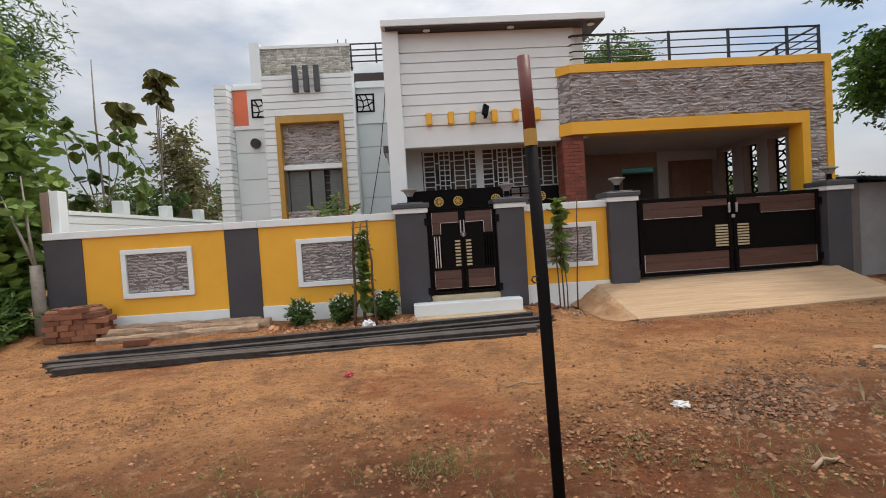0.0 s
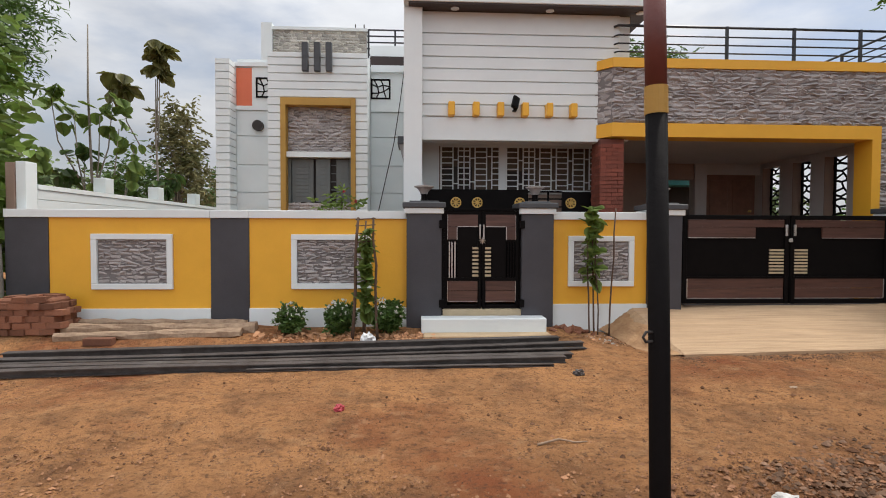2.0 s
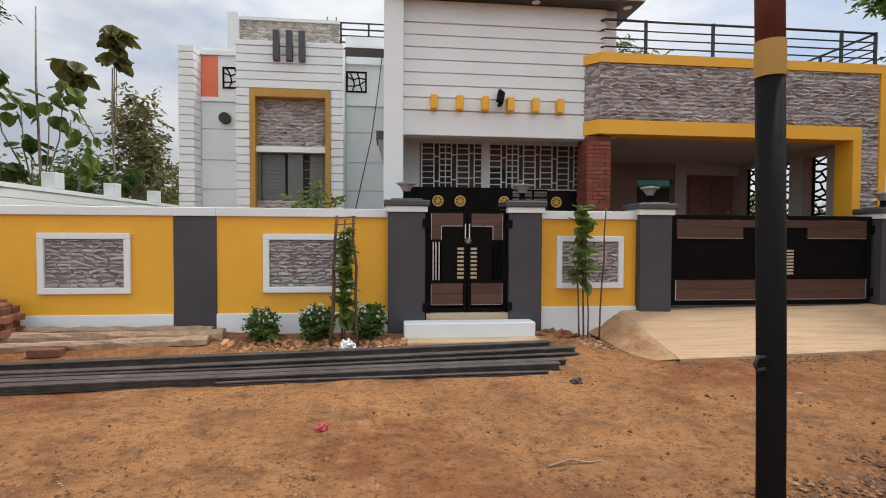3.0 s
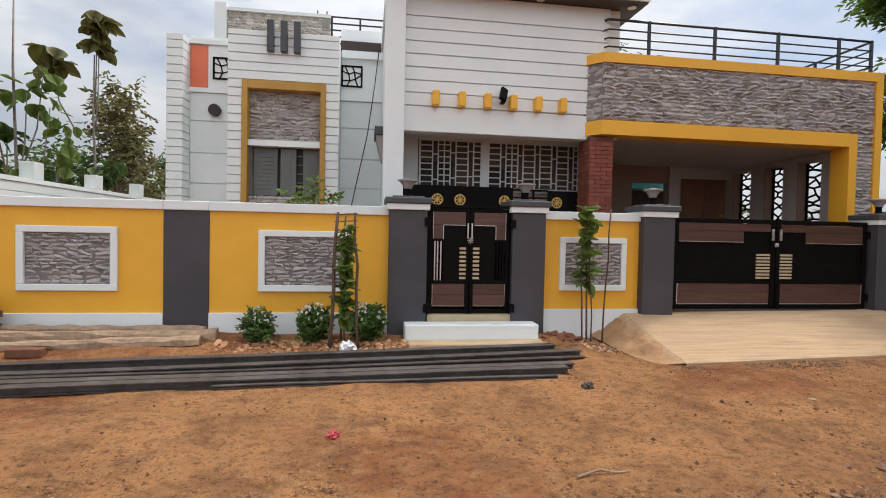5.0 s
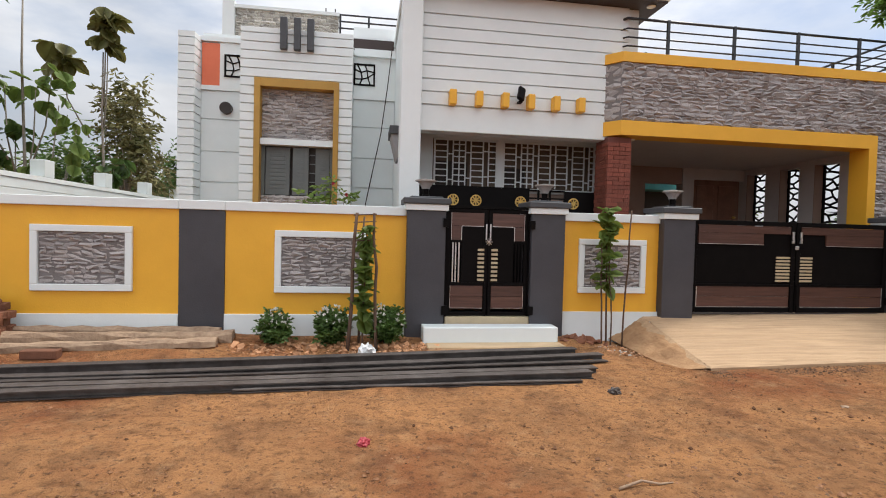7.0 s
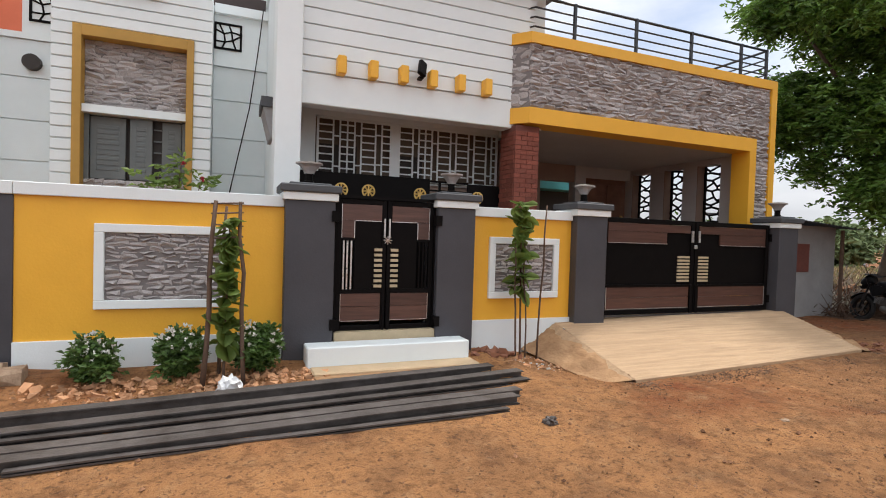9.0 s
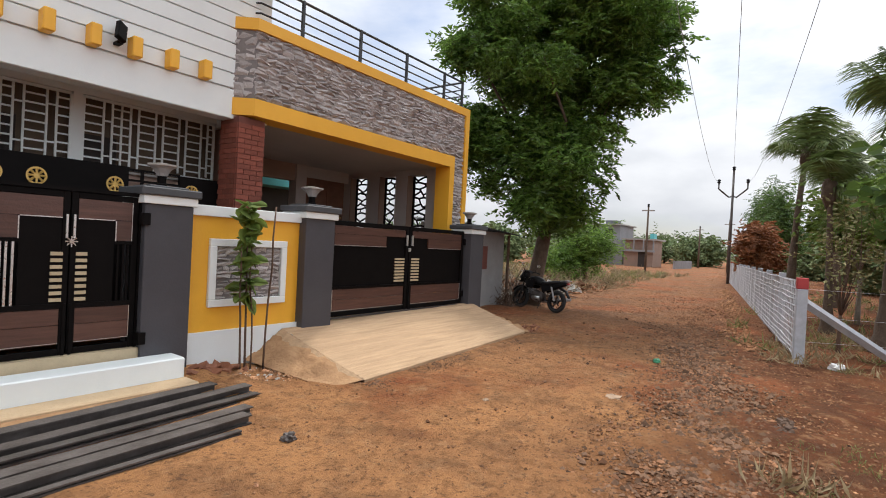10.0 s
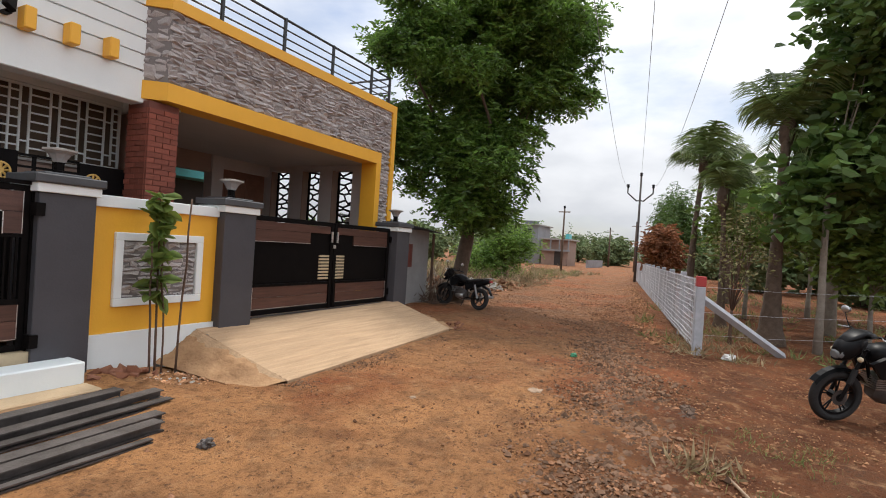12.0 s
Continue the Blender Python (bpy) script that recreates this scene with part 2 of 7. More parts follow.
HUTWALL = mat("hut_plaster", (0.36, 0.355, 0.355), (0.28, 0.275, 0.275), 2, 0.85, 0.25, 40, stain=0.4)
PLASTIC = mat("white_plastic", (0.75, 0.75, 0.75), None, 9, 0.4, 0.2, 30)
MAGENTA = mat("magenta_flower", (0.42, 0.045, 0.06), None, 9, 0.6, 0.1, 30)
GREENP = mat("green_plastic", (0.05, 0.3, 0.15), None, 9, 0.4, 0.1, 30)
FARWALL = mat("weathered_far_wall", (0.30, 0.30, 0.31), (0.22, 0.22, 0.23), 0.6, 0.9, 0.2, 20, stain=0.4)
FARGREEN = mat("far_leaf", (0.13, 0.19, 0.08), (0.20, 0.25, 0.11), 0.4, 0.8, 0.0, 30, island=0.35)


# soil with orange and red-brown patches, damp dark spots and gravel specks
def soil():
    m = mat("red_soil", (0.1, 0.1, 0.1), None, 1, 0.95, 0.0, 30, spec=0.15)
    n, l = m.node_tree.nodes, m.node_tree.links
    b = n["Principled BSDF"]
    co = n.new("ShaderNodeTexCoord")

    def tex(scale, detail=8.0, rough=0.6):
        t = n.new("ShaderNodeTexNoise")
        t.inputs["Scale"].default_value, t.inputs["Detail"].default_value, t.inputs["Roughness"].default_value = scale, detail, rough
        l.new(co.outputs["Object"], t.inputs["Vector"])
        return t.outputs["Fac"]

    def band(v, a, c, lo=0.0, hi=1.0):
        r = n.new("ShaderNodeMapRange")
        r.inputs["From Min"].default_value, r.inputs["From Max"].default_value = a, c
        r.inputs["To Min"].default_value, r.inputs["To Max"].default_value = lo, hi
        l.new(v, r.inputs["Value"])
        return r.outputs["Result"]

    def blend(f, a, c):
        x = n.new("ShaderNodeMix")
        x.data_type = "RGBA"
        l.new(f, x.inputs["Factor"])
        for s, v in (("A", a), ("B", c)):
            if isinstance(v, tuple):
                x.inputs[s].default_value = (*v, 1)
            else:
                l.new(v, x.inputs[s])
        return x.outputs["Result"]

    sep = n.new("ShaderNodeSeparateXYZ")
    l.new(co.outputs["Object"], sep.inputs["Vector"])
    east = n.new("ShaderNodeMath")
    east.operation = "MULTIPLY_ADD"
    l.new(tex(0.5, 5), east.inputs[0])
    east.inputs[1].default_value = 6.0
    l.new(sep.outputs["X"], east.inputs[2])
    tan = blend(band(tex(0.9), 0.36, 0.66), (0.60, 0.292, 0.122), (0.41, 0.20, 0.088))
    brown = blend(band(tex(0.7), 0.38, 0.64), (0.299, 0.134, 0.061), (0.186, 0.097, 0.053))
    c = blend(band(east.outputs[0], 6.5, 15.0), tan, brown)
    verge = n.new("ShaderNodeMath")
    verge.operation = "MULTIPLY_ADD"
    l.new(tex(0.8, 7), verge.inputs[0])
    verge.inputs[1].default_value = 2.6
    tilt = n.new("ShaderNodeMath")
    tilt.operation = "MULTIPLY_ADD"
    l.new(sep.outputs["X"], tilt.inputs[0])
    tilt.inputs[1].default_value = -0.12
    l.new(sep.outputs["Y"], tilt.inputs[2])
    l.new(tilt.outputs[0], verge.inputs[2])
    # dark red verge soil; shade of the grove trees is also worked into it
    dark = blend(band(tex(1.7), 0.4, 0.62), (0.125, 0.045, 0.021), (0.22, 0.084, 0.036))
    c = blend(band(verge.outputs[0], 4.6, 5.9, 1.0, 0.0), c, dark)
    red = blend(band(tex(0.33, 6), 0.5, 0.62), c, (0.316, 0.108, 0.045))
    damp = blend(band(tex(2.2), 0.5, 0.68, 0, 0.65), red, (0.169, 0.086, 0.048))
    crumb = blend(band(tex(8.5, 9, 0.75), 0.49, 0.62, 0, 0.6), damp, (0.181, 0.081, 0.038))
    pale = blend(band(tex(5.5), 0.54, 0.74, 0, 0.55), crumb, (0.621, 0.363, 0.185))
    speck = blend(band(tex(26, 5), 0.55, 0.66, 0, 0.7), pale, (0.113, 0.062, 0.038))
    l.new(speck, b.inputs["Base Color"])
    add = n.new("ShaderNodeMath")
    l.new(tex(9, 10, 0.7), add.inputs[0])
    l.new(tex(46, 8, 0.7), add.inputs[1])
    bp = n.new("ShaderNodeBump")
    bp.inputs["Strength"].default_value, bp.inputs["Distance"].default_value = 0.9, 0.065
    l.new(add.outputs[0], bp.inputs["Height"])
    l.new(bp.outputs["Normal"], b.inputs["Normal"])
    return m


SOIL = soil()


# building helpers
ORIGIN = {}
rng = np.random.default_rng(7)
U = random.Random(11)


def box(bm, x0, x1, y0, y1, z0, z1, bev=0.0):
    vs = bmesh.ops.create_cube(bm, size=1.0)["verts"]
    for v in vs:
        v.co = Vector((x0 if v.co.x < 0 else x1, y0 if v.co.y < 0 else y1, z0 if v.co.z < 0 else z1))
    if bev:
        bmesh.ops.bevel(bm, geom=list({e for v in vs for e in v.link_edges}), offset=bev, segments=1, affect="EDGES")


def rod(bm, a, b, r, r2=None, n=8):
    a, b = Vector(a), Vector(b)
    d = b - a
    m = Matrix.Translation((a + b) / 2) @ d.to_track_quat("Z", "Y").to_matrix().to_4x4()
    bmesh.ops.create_cone(bm, cap_ends=True, segments=n, radius1=r, radius2=r if r2 is None else r2, depth=d.length, matrix=m)


def prism(bm, pts, z0, z1):
    """A closed outline of (x, y) drawn up from z0 to z1."""
    lo = [bm.verts.new((x, y, z0)) for x, y in pts]
    hi = [bm.verts.new((x, y, z1)) for x, y in pts]
    bm.faces.new(lo[::-1])
    bm.faces.new(hi)
    for i in range(len(pts)):
        j = (i + 1) % len(pts)
        bm.faces.new((lo[i], lo[j], hi[j], hi[i]))


def tube(bm, pts, radii, n=8):
    """A tapered tube through the points."""
    rings = []
    pts = [Vector(p) for p in pts]
    for i, p in enumerate(pts):
        d = (pts[min(i + 1, len(pts) - 1)] - pts[max(i - 1, 0)]).normalized()
        s = d.orthogonal().normalized() if i == 0 else (s - d * s.dot(d)).normalized()
        t = d.cross(s)
        r = radii[i] if hasattr(radii, "__len__") else radii
        rings.append([bm.verts.new(p + (s * math.cos(a) + t * math.sin(a)) * r) for a in np.linspace(0, math.tau, n, endpoint=False)])
    for a, b in zip(rings, rings[1:]):
        for i in range(n):
            f = bm.faces.new((a[i], a[(i + 1) % n], b[(i + 1) % n], b[i]))
            f.smooth = True
    bm.faces.new(rings[0][::-1])
    bm.faces.new(rings[-1])


def lathe(bm, prof, c=(0, 0, 0), n=16, smooth=True):
    """Turns (radius, height) pairs about an upright axis at c."""
    rings = [[bm.verts.new((c[0] + r * math.cos(a), c[1] + r * math.sin(a), c[2] + z)) for a in np.linspace(0, math.tau, n, endpoint=False)] for r, z in prof]
    for a, b in zip(rings, rings[1:]):
        for i in range(n):
            f = bm.faces.new((a[i], a[(i + 1) % n], b[(i + 1) % n], b[i]))
            f.smooth = smooth
    bm.faces.new(rings[0][::-1])
    bm.faces.new(rings[-1])


def thing(name, at, label, category, group="", kind=""):
    ob = new(name)
    ob.location = at
    ob.empty_display_size = 0.2
    ORIGIN[ob] = Vector(at)
    return tagged(ob, label, category, group, kind)


def part(name, bm, material, parent=None, label=""):
    """Links a bmesh in world places as one mesh object, under its thing or part."""
    me = bpy.data.meshes.new(name)
    if parent is not None:
        bmesh.ops.translate(bm, verts=bm.verts, vec=-ORIGIN[parent])
    bmesh.ops.recalc_face_normals(bm, faces=bm.faces)
    bm.to_mesh(me)
    bm.free()
    me.materials.append(material)
    ob = new(name, me)
    if parent is not None:
        ob.parent = parent
    ORIGIN[ob] = ORIGIN[parent] if parent is not None else Vector((0, 0, 0))
    return tagged(ob, label) if label else ob


def slab(name, material, parent, *dims, bev=0.0, label=""):
    bm = bmesh.new()
    box(bm, *dims, bev=bev)
    return part(name, bm, material, parent, label)


def raw(name, verts, faces, material, parent=None, label=""):
    me = bpy.data.meshes.new(name)
    o = ORIGIN[parent] if parent is not None else Vector((0, 0, 0))
    me.from_pydata([tuple(v) for v in (np.asarray(verts) - np.array(o))], [], faces)
    me.materials.append(material)
    ob = new(name, me)
    if parent is not None:
        ob.parent = parent
    ORIGIN[ob] = o
    return tagged(ob, label) if label else ob


# ground: one sheet, fine near the road, out to the horizon
def ground_z(x, y):
    rise = 0.15 * np.clip((y - 7.6) / 1.2, 0, 1) ** 1.3 * np.clip((3.2 - x) / 1.0, 0, 1)
    rise += 0.07 * np.clip((-1.5 - x) / 2.0, 0, 1) * np.clip((y - 7.8) / 1.0, 0, 1)
    rut = -0.03 * np.exp(-((y - 5.2 - 0.16 * np.clip(x - 6, 0, None)) / 0.5) ** 2)
    berm = 0.16 * np.exp(-((y - 4.1 - 0.157 * (x - 9.4)) / 0.45) ** 2) * np.clip((x - 12) / 4, 0, 1)
    return rise + rut + berm


def spaced(lo, a, b, hi, step):
    mid = np.arange(a, b, step)
    def out(start, end):
        v, s, r = [], start, step
        while abs(s - start) < abs(end - start):
            r *= 1.28
            s += r if end > start else -r
            v.append(s)
        return v
    return np.array(out(a, lo)[::-1] + list(mid) + out(b, hi))


gx, gy = spaced(-900, -7, 14, 2500, 0.08), spaced(-900, -0.5, 9.2, 2500, 0.08)
GX, GY = np.meshgrid(gx, gy)
GZ = ground_z(GX, GY)
near = (GX > -9) & (GX < 24) & (GY > -3) & (GY < 14)
for i, j in np.argwhere(near):
    GZ[i, j] += 0.028 * noise.noise((GX[i, j] * 1.1, GY[i, j] * 1.1, 0)) + 0.014 * noise.noise((GX[i, j] * 4, GY[i, j] * 4, 3))
nxs = len(gx)
gfaces = [(i * nxs + j, i * nxs + j + 1, (i + 1) * nxs + j + 1, (i + 1) * nxs + j) for i in range(len(gy) - 1) for j in range(nxs - 1)]
ground = raw("ground", np.stack([GX.ravel(), GY.ravel(), GZ.ravel()], 1), gfaces, SOIL)
for p in ground.data.polygons:
    p.use_smooth = True
tagged(ground, "orange and red-brown bare earth road with loose gravel", "ground", kind="structure")

# split-stone cladding
STONES = []
for k in range(14):
    bm = bmesh.new()
    skew = U.uniform(-0.14, 0.2)
    j = lambda q: U.uniform(-q, q)
    back = [bm.verts.new(p) for p in ((-0.5, 1.5, -0.5), (0.5, 1.5, -0.5), (0.5, 1.5, 0.5), (-0.5, 1.5, 0.5))]
    edge = [bm.verts.new((x + skew * z, U.uniform(0.0, 0.75), z * U.uniform(0.86, 1.06))) for x, z in ((-0.5, -0.5), (0.5, -0.5), (0.5, 0.5), (-0.5, 0.5))]
    ridge = [bm.verts.new((-0.24 + j(0.12), -0.5 + j(0.45), -0.06 + j(0.22))), bm.verts.new((0.26 + j(0.12), -0.45 + j(0.45), 0.08 + j(0.22)))]
    for f in ((edge[0], edge[1], ridge[1], ridge[0]), (edge[3], ridge[0], ridge[1], edge[2]), (edge[0], ridge[0], edge[3]), (edge[1], edge[2], ridge[1])):
        bm.faces.new(f)
    for i in range(4):
        bm.faces.new((back[i], back[(i + 1) % 4], edge[(i + 1) % 4], edge[i]))
    bmesh.ops.recalc_face_normals(bm, faces=bm.faces)
    me = bpy.data.meshes.new("stone")
    bm.to_mesh(me)
    bm.free()
    STONES.append(me)
STONEVAR = {}


def stones(parent, x0, x1, z0, z1, y, h=0.1, w=0.2, material=STONE, depth=0.03, turn=0.0, name="stone"):
    """Courses of split stones on a face at y that looks to -y (turned about its left end by turn degrees)."""
    key = material.name
    if key not in STONEVAR:
        STONEVAR[key] = []
        for me in STONES:
            c = me.copy()
            c.materials.append(material)
            STONEVAR[key].append(c)
    base = Matrix.Translation((x0, y, 0)) @ pose(0, 0, 0, 0, 0, turn)
    z = z0
    while z < z1 - 1e-4:
        hh = h * U.uniform(0.7, 1.35)
        if z1 - z - hh < h * 0.5:
            hh = z1 - z
        x = 0.0
        while x < x1 - x0 - 1e-4:
            ww = w * U.uniform(0.6, 1.5)
            if x1 - x0 - x - ww < w * 0.4:
                ww = x1 - x0 - x
            ob = new(name, U.choice(STONEVAR[key]))
            ob.parent = parent
            flip = U.choice((-1, 1))
            ob.matrix_basis = Matrix.Translation(-ORIGIN[parent]) @ base @ Matrix.Translation((x + ww / 2, 0, z + 0.5 * hh)) @ pose(0, 0, 0, U.uniform(-9, 9), U.uniform(-12, 12), U.uniform(-7, 7)) @ Matrix.Diagonal((ww * 1.12 * flip, depth * U.uniform(0.6, 1.3), hh * 1.2, 1))
            ORIGIN[ob] = ORIGIN[parent]
            x += ww
        z += hh

# boundary wall along the road
FY = 9.09
bwall = slab("boundary_wall", YELLOW, None, -5.42, -0.1, FY, FY + 0.2, -0.1, 1.8)
tagged(bwall, "yellow plastered boundary wall with white coping and grey piers", "boundary wall", kind="structure")
slab("wall_panel", YELLOW, bwall, 2.11, 3.68, FY, FY + 0.2, -0.1, 1.8)
for x0, x1 in ((-6.04, -3.07), (-3.07, -2.5), (-2.5, -0.13), (2.11, 3.62)):
    slab("coping", WHITE, bwall, x0 + 0.002, x1 - 0.002, FY - 0.045, FY + 0.245, 1.8, 1.92, bev=0.006)
for x0, x1, z in ((-5.42, -3.07, 0.44), (-2.5, -0.13, 0.44), (2.11, 3.72, 0.49)):
    slab("plinth", WHITE, bwall, x0, x1, FY - 0.035, FY - 0.001, -0.1, z, bev=0.004)
slab("pier", GREY, bwall, -6.04, -5.42, FY - 0.02, FY + 0.22, -0.1, 1.799, bev=0.006)
slab("pier", GREY, bwall, -3.07, -2.5, FY - 0.02, FY + 0.22, -0.1, 1.799, bev=0.006)


def stone_inset(x0, x1, z0, z1):
    """A picture-frame moulding round split stones."""
    f = 0.085
    p = slab("stone_inset", STONEDARK, bwall, x0 + f, x1 - f, FY - 0.01, FY - 0.002, z0 + f, z1 - f, label="grey split-stone inset in a white moulding")
    for d in ((x0, x1, FY - 0.05, FY - 0.001, z1 - f, z1), (x0, x1, FY - 0.05, FY - 0.001, z0, z0 + f),
              (x0, x0 + f, FY - 0.05, FY - 0.001, z0 + f, z1 - f), (x1 - f, x1, FY - 0.05, FY - 0.001, z0 + f, z1 - f)):
        slab("moulding", WHITE, p, *d, bev=0.006)
    stones(p, x0 + f, x1 - f, z0 + f, z1 - f, FY - 0.012, 0.05, 0.14, depth=0.038)


stone_inset(-4.80, -3.62, 0.73, 1.56)
stone_inset(-1.87, -0.67, 0.73, 1.56)
stone_inset(2.37, 3.41, 0.765, 1.55)


def gate_pier(x0, x1, y0, top, base=-0.1):
    """A grey gate pier with white band, grey cap stone and a lantern on it."""
    g = thing("gate_pier", ((x0 + x1) / 2, y0 + 0.22, 0), "dark grey gate pier with white band and grey cap", "pier", "gate piers")
    slab("shaft", GREY, g, x0, x1, y0, y0 + 0.45, base, top, bev=0.008)
    slab("band", WHITE, g, x0 - 0.03, x1 + 0.03, y0 - 0.03, y0 + 0.48, top, top + 0.085, bev=0.006)
    bm = bmesh.new()
    box(bm, x0 - 0.06, x1 + 0.06, y0 - 0.06, y0 + 0.51, top + 0.085, top + 0.17, bev=0.012)
    box(bm, x0 + 0.04, x1 - 0.04, y0 + 0.03, y0 + 0.42, top + 0.165, top + 0.195, bev=0.01)
    part("cap", bm, CAPGREY, g)
    cx, cy, cz = (x0 + x1) / 2, y0 + 0.22, top + 0.195
    la = thing("gate_lantern", (cx, cy, cz), "flared white lantern on a black foot", "lamp", "gate lanterns")
    bm = bmesh.new()
    lathe(bm, [(0.055, 0), (0.055, 0.03), (0.045, 0.035), (0.045, 0.1), (0.06, 0.11)], (cx, cy, cz), 8, False)
    part("foot", bm, BLACK, la)
    bm = bmesh.new()
    lathe(bm, [(0.055, 0.11), (0.065, 0.14), (0.1, 0.19), (0.135, 0.215)], (cx, cy, cz), 8, False)
    part("shade", bm, HUTWALL, la)
    bm = bmesh.new()
    lathe(bm, [(0.15, 0.215), (0.15, 0.235), (0.05, 0.25)], (cx, cy, cz), 8, False)
    part("lid", bm, GREYCON, la)


gate_pier(-0.13, 0.40, 8.95, 1.88)
gate_pier(1.62, 2.11, 8.95, 1.88)
gate_pier(3.62, 4.12, 8.95, 1.87)
gate_pier(7.74, 8.20, 9.05, 1.85)


def strip(parent, x0, x1, y, z0, z1):
    slab("trim_strip", SILVER, parent, x0, x1, y - 0.004, y, z0, z1)


def leaf_frame(g, x0, x1, y, z0, z1, w=0.05):
    bm = bmesh.new()
    for d in ((x0, x0 + w, z0, z1), (x1 - w, x1, z0, z1), (x0 + w, x1 - w, z1 - w, z1), (x0 + w, x1 - w, z0, z0 + w)):
        box(bm, d[0], d[1], y, y + 0.05, d[2], d[3], bev=0.004)
    return part("leaf_frame", bm, BLACK, g)


# pedestrian gate, two leaves
sg = thing("pedestrian_gate", (1.02, 9.1, 0.34), "closed black metal double gate with brown boards", "gate")
GYS = 9.05
for side in (0, 1):
    x0, x1 = (0.44, 1.015) if side == 0 else (1.025, 1.60)
    leaf = leaf_frame(sg, x0, x1, GYS, 0.43, 1.93, 0.055)
    a = lambda u: x0 + u * (x1 - x0) if side == 0 else x1 - u * (x1 - x0)
    def sx(u, v):
        return (min(a(u), a(v)), max(a(u), a(v)))
    slab("board", WOODP, leaf, *sx(0.1, 0.9), GYS + 0.005, GYS + 0.03, 1.69, 1.87)
    slab("board", WOODP, leaf, *sx(0.1, 0.34), GYS + 0.005, GYS + 0.03, 1.49, 1.686)
    for z0, z1 in ((0.54, 0.70), (0.705, 0.85)):
        slab("board", WOODP, leaf, *sx(0.1, 0.9), GYS + 0.005, GYS + 0.03, z0, z1)
    slab("sheet", BLACK, leaf, *sx(0.36, 0.9), GYS + 0.012, GYS + 0.028, 0.9, 1.68)
    slab("rail", BLACK, leaf, *sx(0.08, 0.92), GYS, GYS + 0.035, 0.855, 0.9)
    slab("rail", BLACK, leaf, *sx(0.08, 0.36), GYS, GYS + 0.035, 1.455, 1.485)
    for u in (0.13, 0.2, 0.28):
        slab("bar", SILVER if side == 0 else BLACK, leaf, *sx(u, u + 0.03), GYS + 0.01, GYS + 0.028, 0.9, 1.46)
    for k in range(8):
        slab("slat", CREAM, leaf, *sx(0.76, 0.92), GYS - 0.004, GYS + 0.01, 0.92 + k * 0.06, 0.952 + k * 0.06)
    strip(leaf, *sx(0.36, 0.9), GYS + 0.005, 1.682, 1.69)
    strip(leaf, *sx(0.08, 0.1), GYS + 0.005, 1.49, 1.87)
    strip(leaf, *sx(0.08, 0.1), GYS + 0.005, 0.54, 0.85)
    strip(leaf, *sx(0.1, 0.9), GYS + 0.004, 0.534, 0.54)
    strip(leaf, *sx(0.34, 0.355), GYS + 0.004, 1.485, 1.68)
    slab("handle", SILVER, leaf, *sx(0.94, 0.975), GYS - 0.02, GYS - 0.001, 1.5, 1.72, bev=0.004)
    slab("post", BLACK, sg, *((0.405, 0.438) if side == 0 else (1.602, 1.62)), GYS - 0.02, GYS + 0.06, 0.33, 1.97)
    for z in (0.46, 1.66):
        slab("hinge", BLACK, sg, *((0.36, 0.44) if side == 0 else (1.59, 1.66)), GYS - 0.13, GYS - 0.02, z, z + 0.12)
    slab("drop_bolt", BLACK, leaf, *sx(0.94, 0.98), GYS - 0.012, GYS - 0.001, 0.33, 0.9)
bm = bmesh.new()
for k in range(4):
    c, s = math.cos(k * math.pi / 4) * 0.05, math.sin(k * math.pi / 4) * 0.05
    rod(bm, (1.03 - c, GYS - 0.012, 1.47 - s), (1.03 + c, GYS - 0.012, 1.47 + s), 0.006, n=5)
part("star", bm, SILVER, sg, "small silver star ornament")
slab("lintel_bar", BLACK, sg, 0.438, 1.602, GYS - 0.02, GYS + 0.06, 1.935, 1.97)

# threshold block, step and slab before the gate
slab("threshold", CREAM, None, 0.42, 1.62, 8.98, 9.3, 0.1, 0.425)
tagged(bpy.data.objects["threshold"], "cream painted sill under the small gate", "sill", kind="structure")
st = slab("step", WHITE, None, 0.09, 1.94, 8.66, 8.945, 0.02, 0.335, bev=0.012)
tagged(st, "white painted step before the small gate", "step", kind="structure")
ap = slab("apron", CONCRETE, None, 0.12, 1.96, 8.40, 8.67, -0.05, 0.135, bev=0.015)
tagged(ap, "thin tan concrete apron below the step", "pavement", kind="structure")

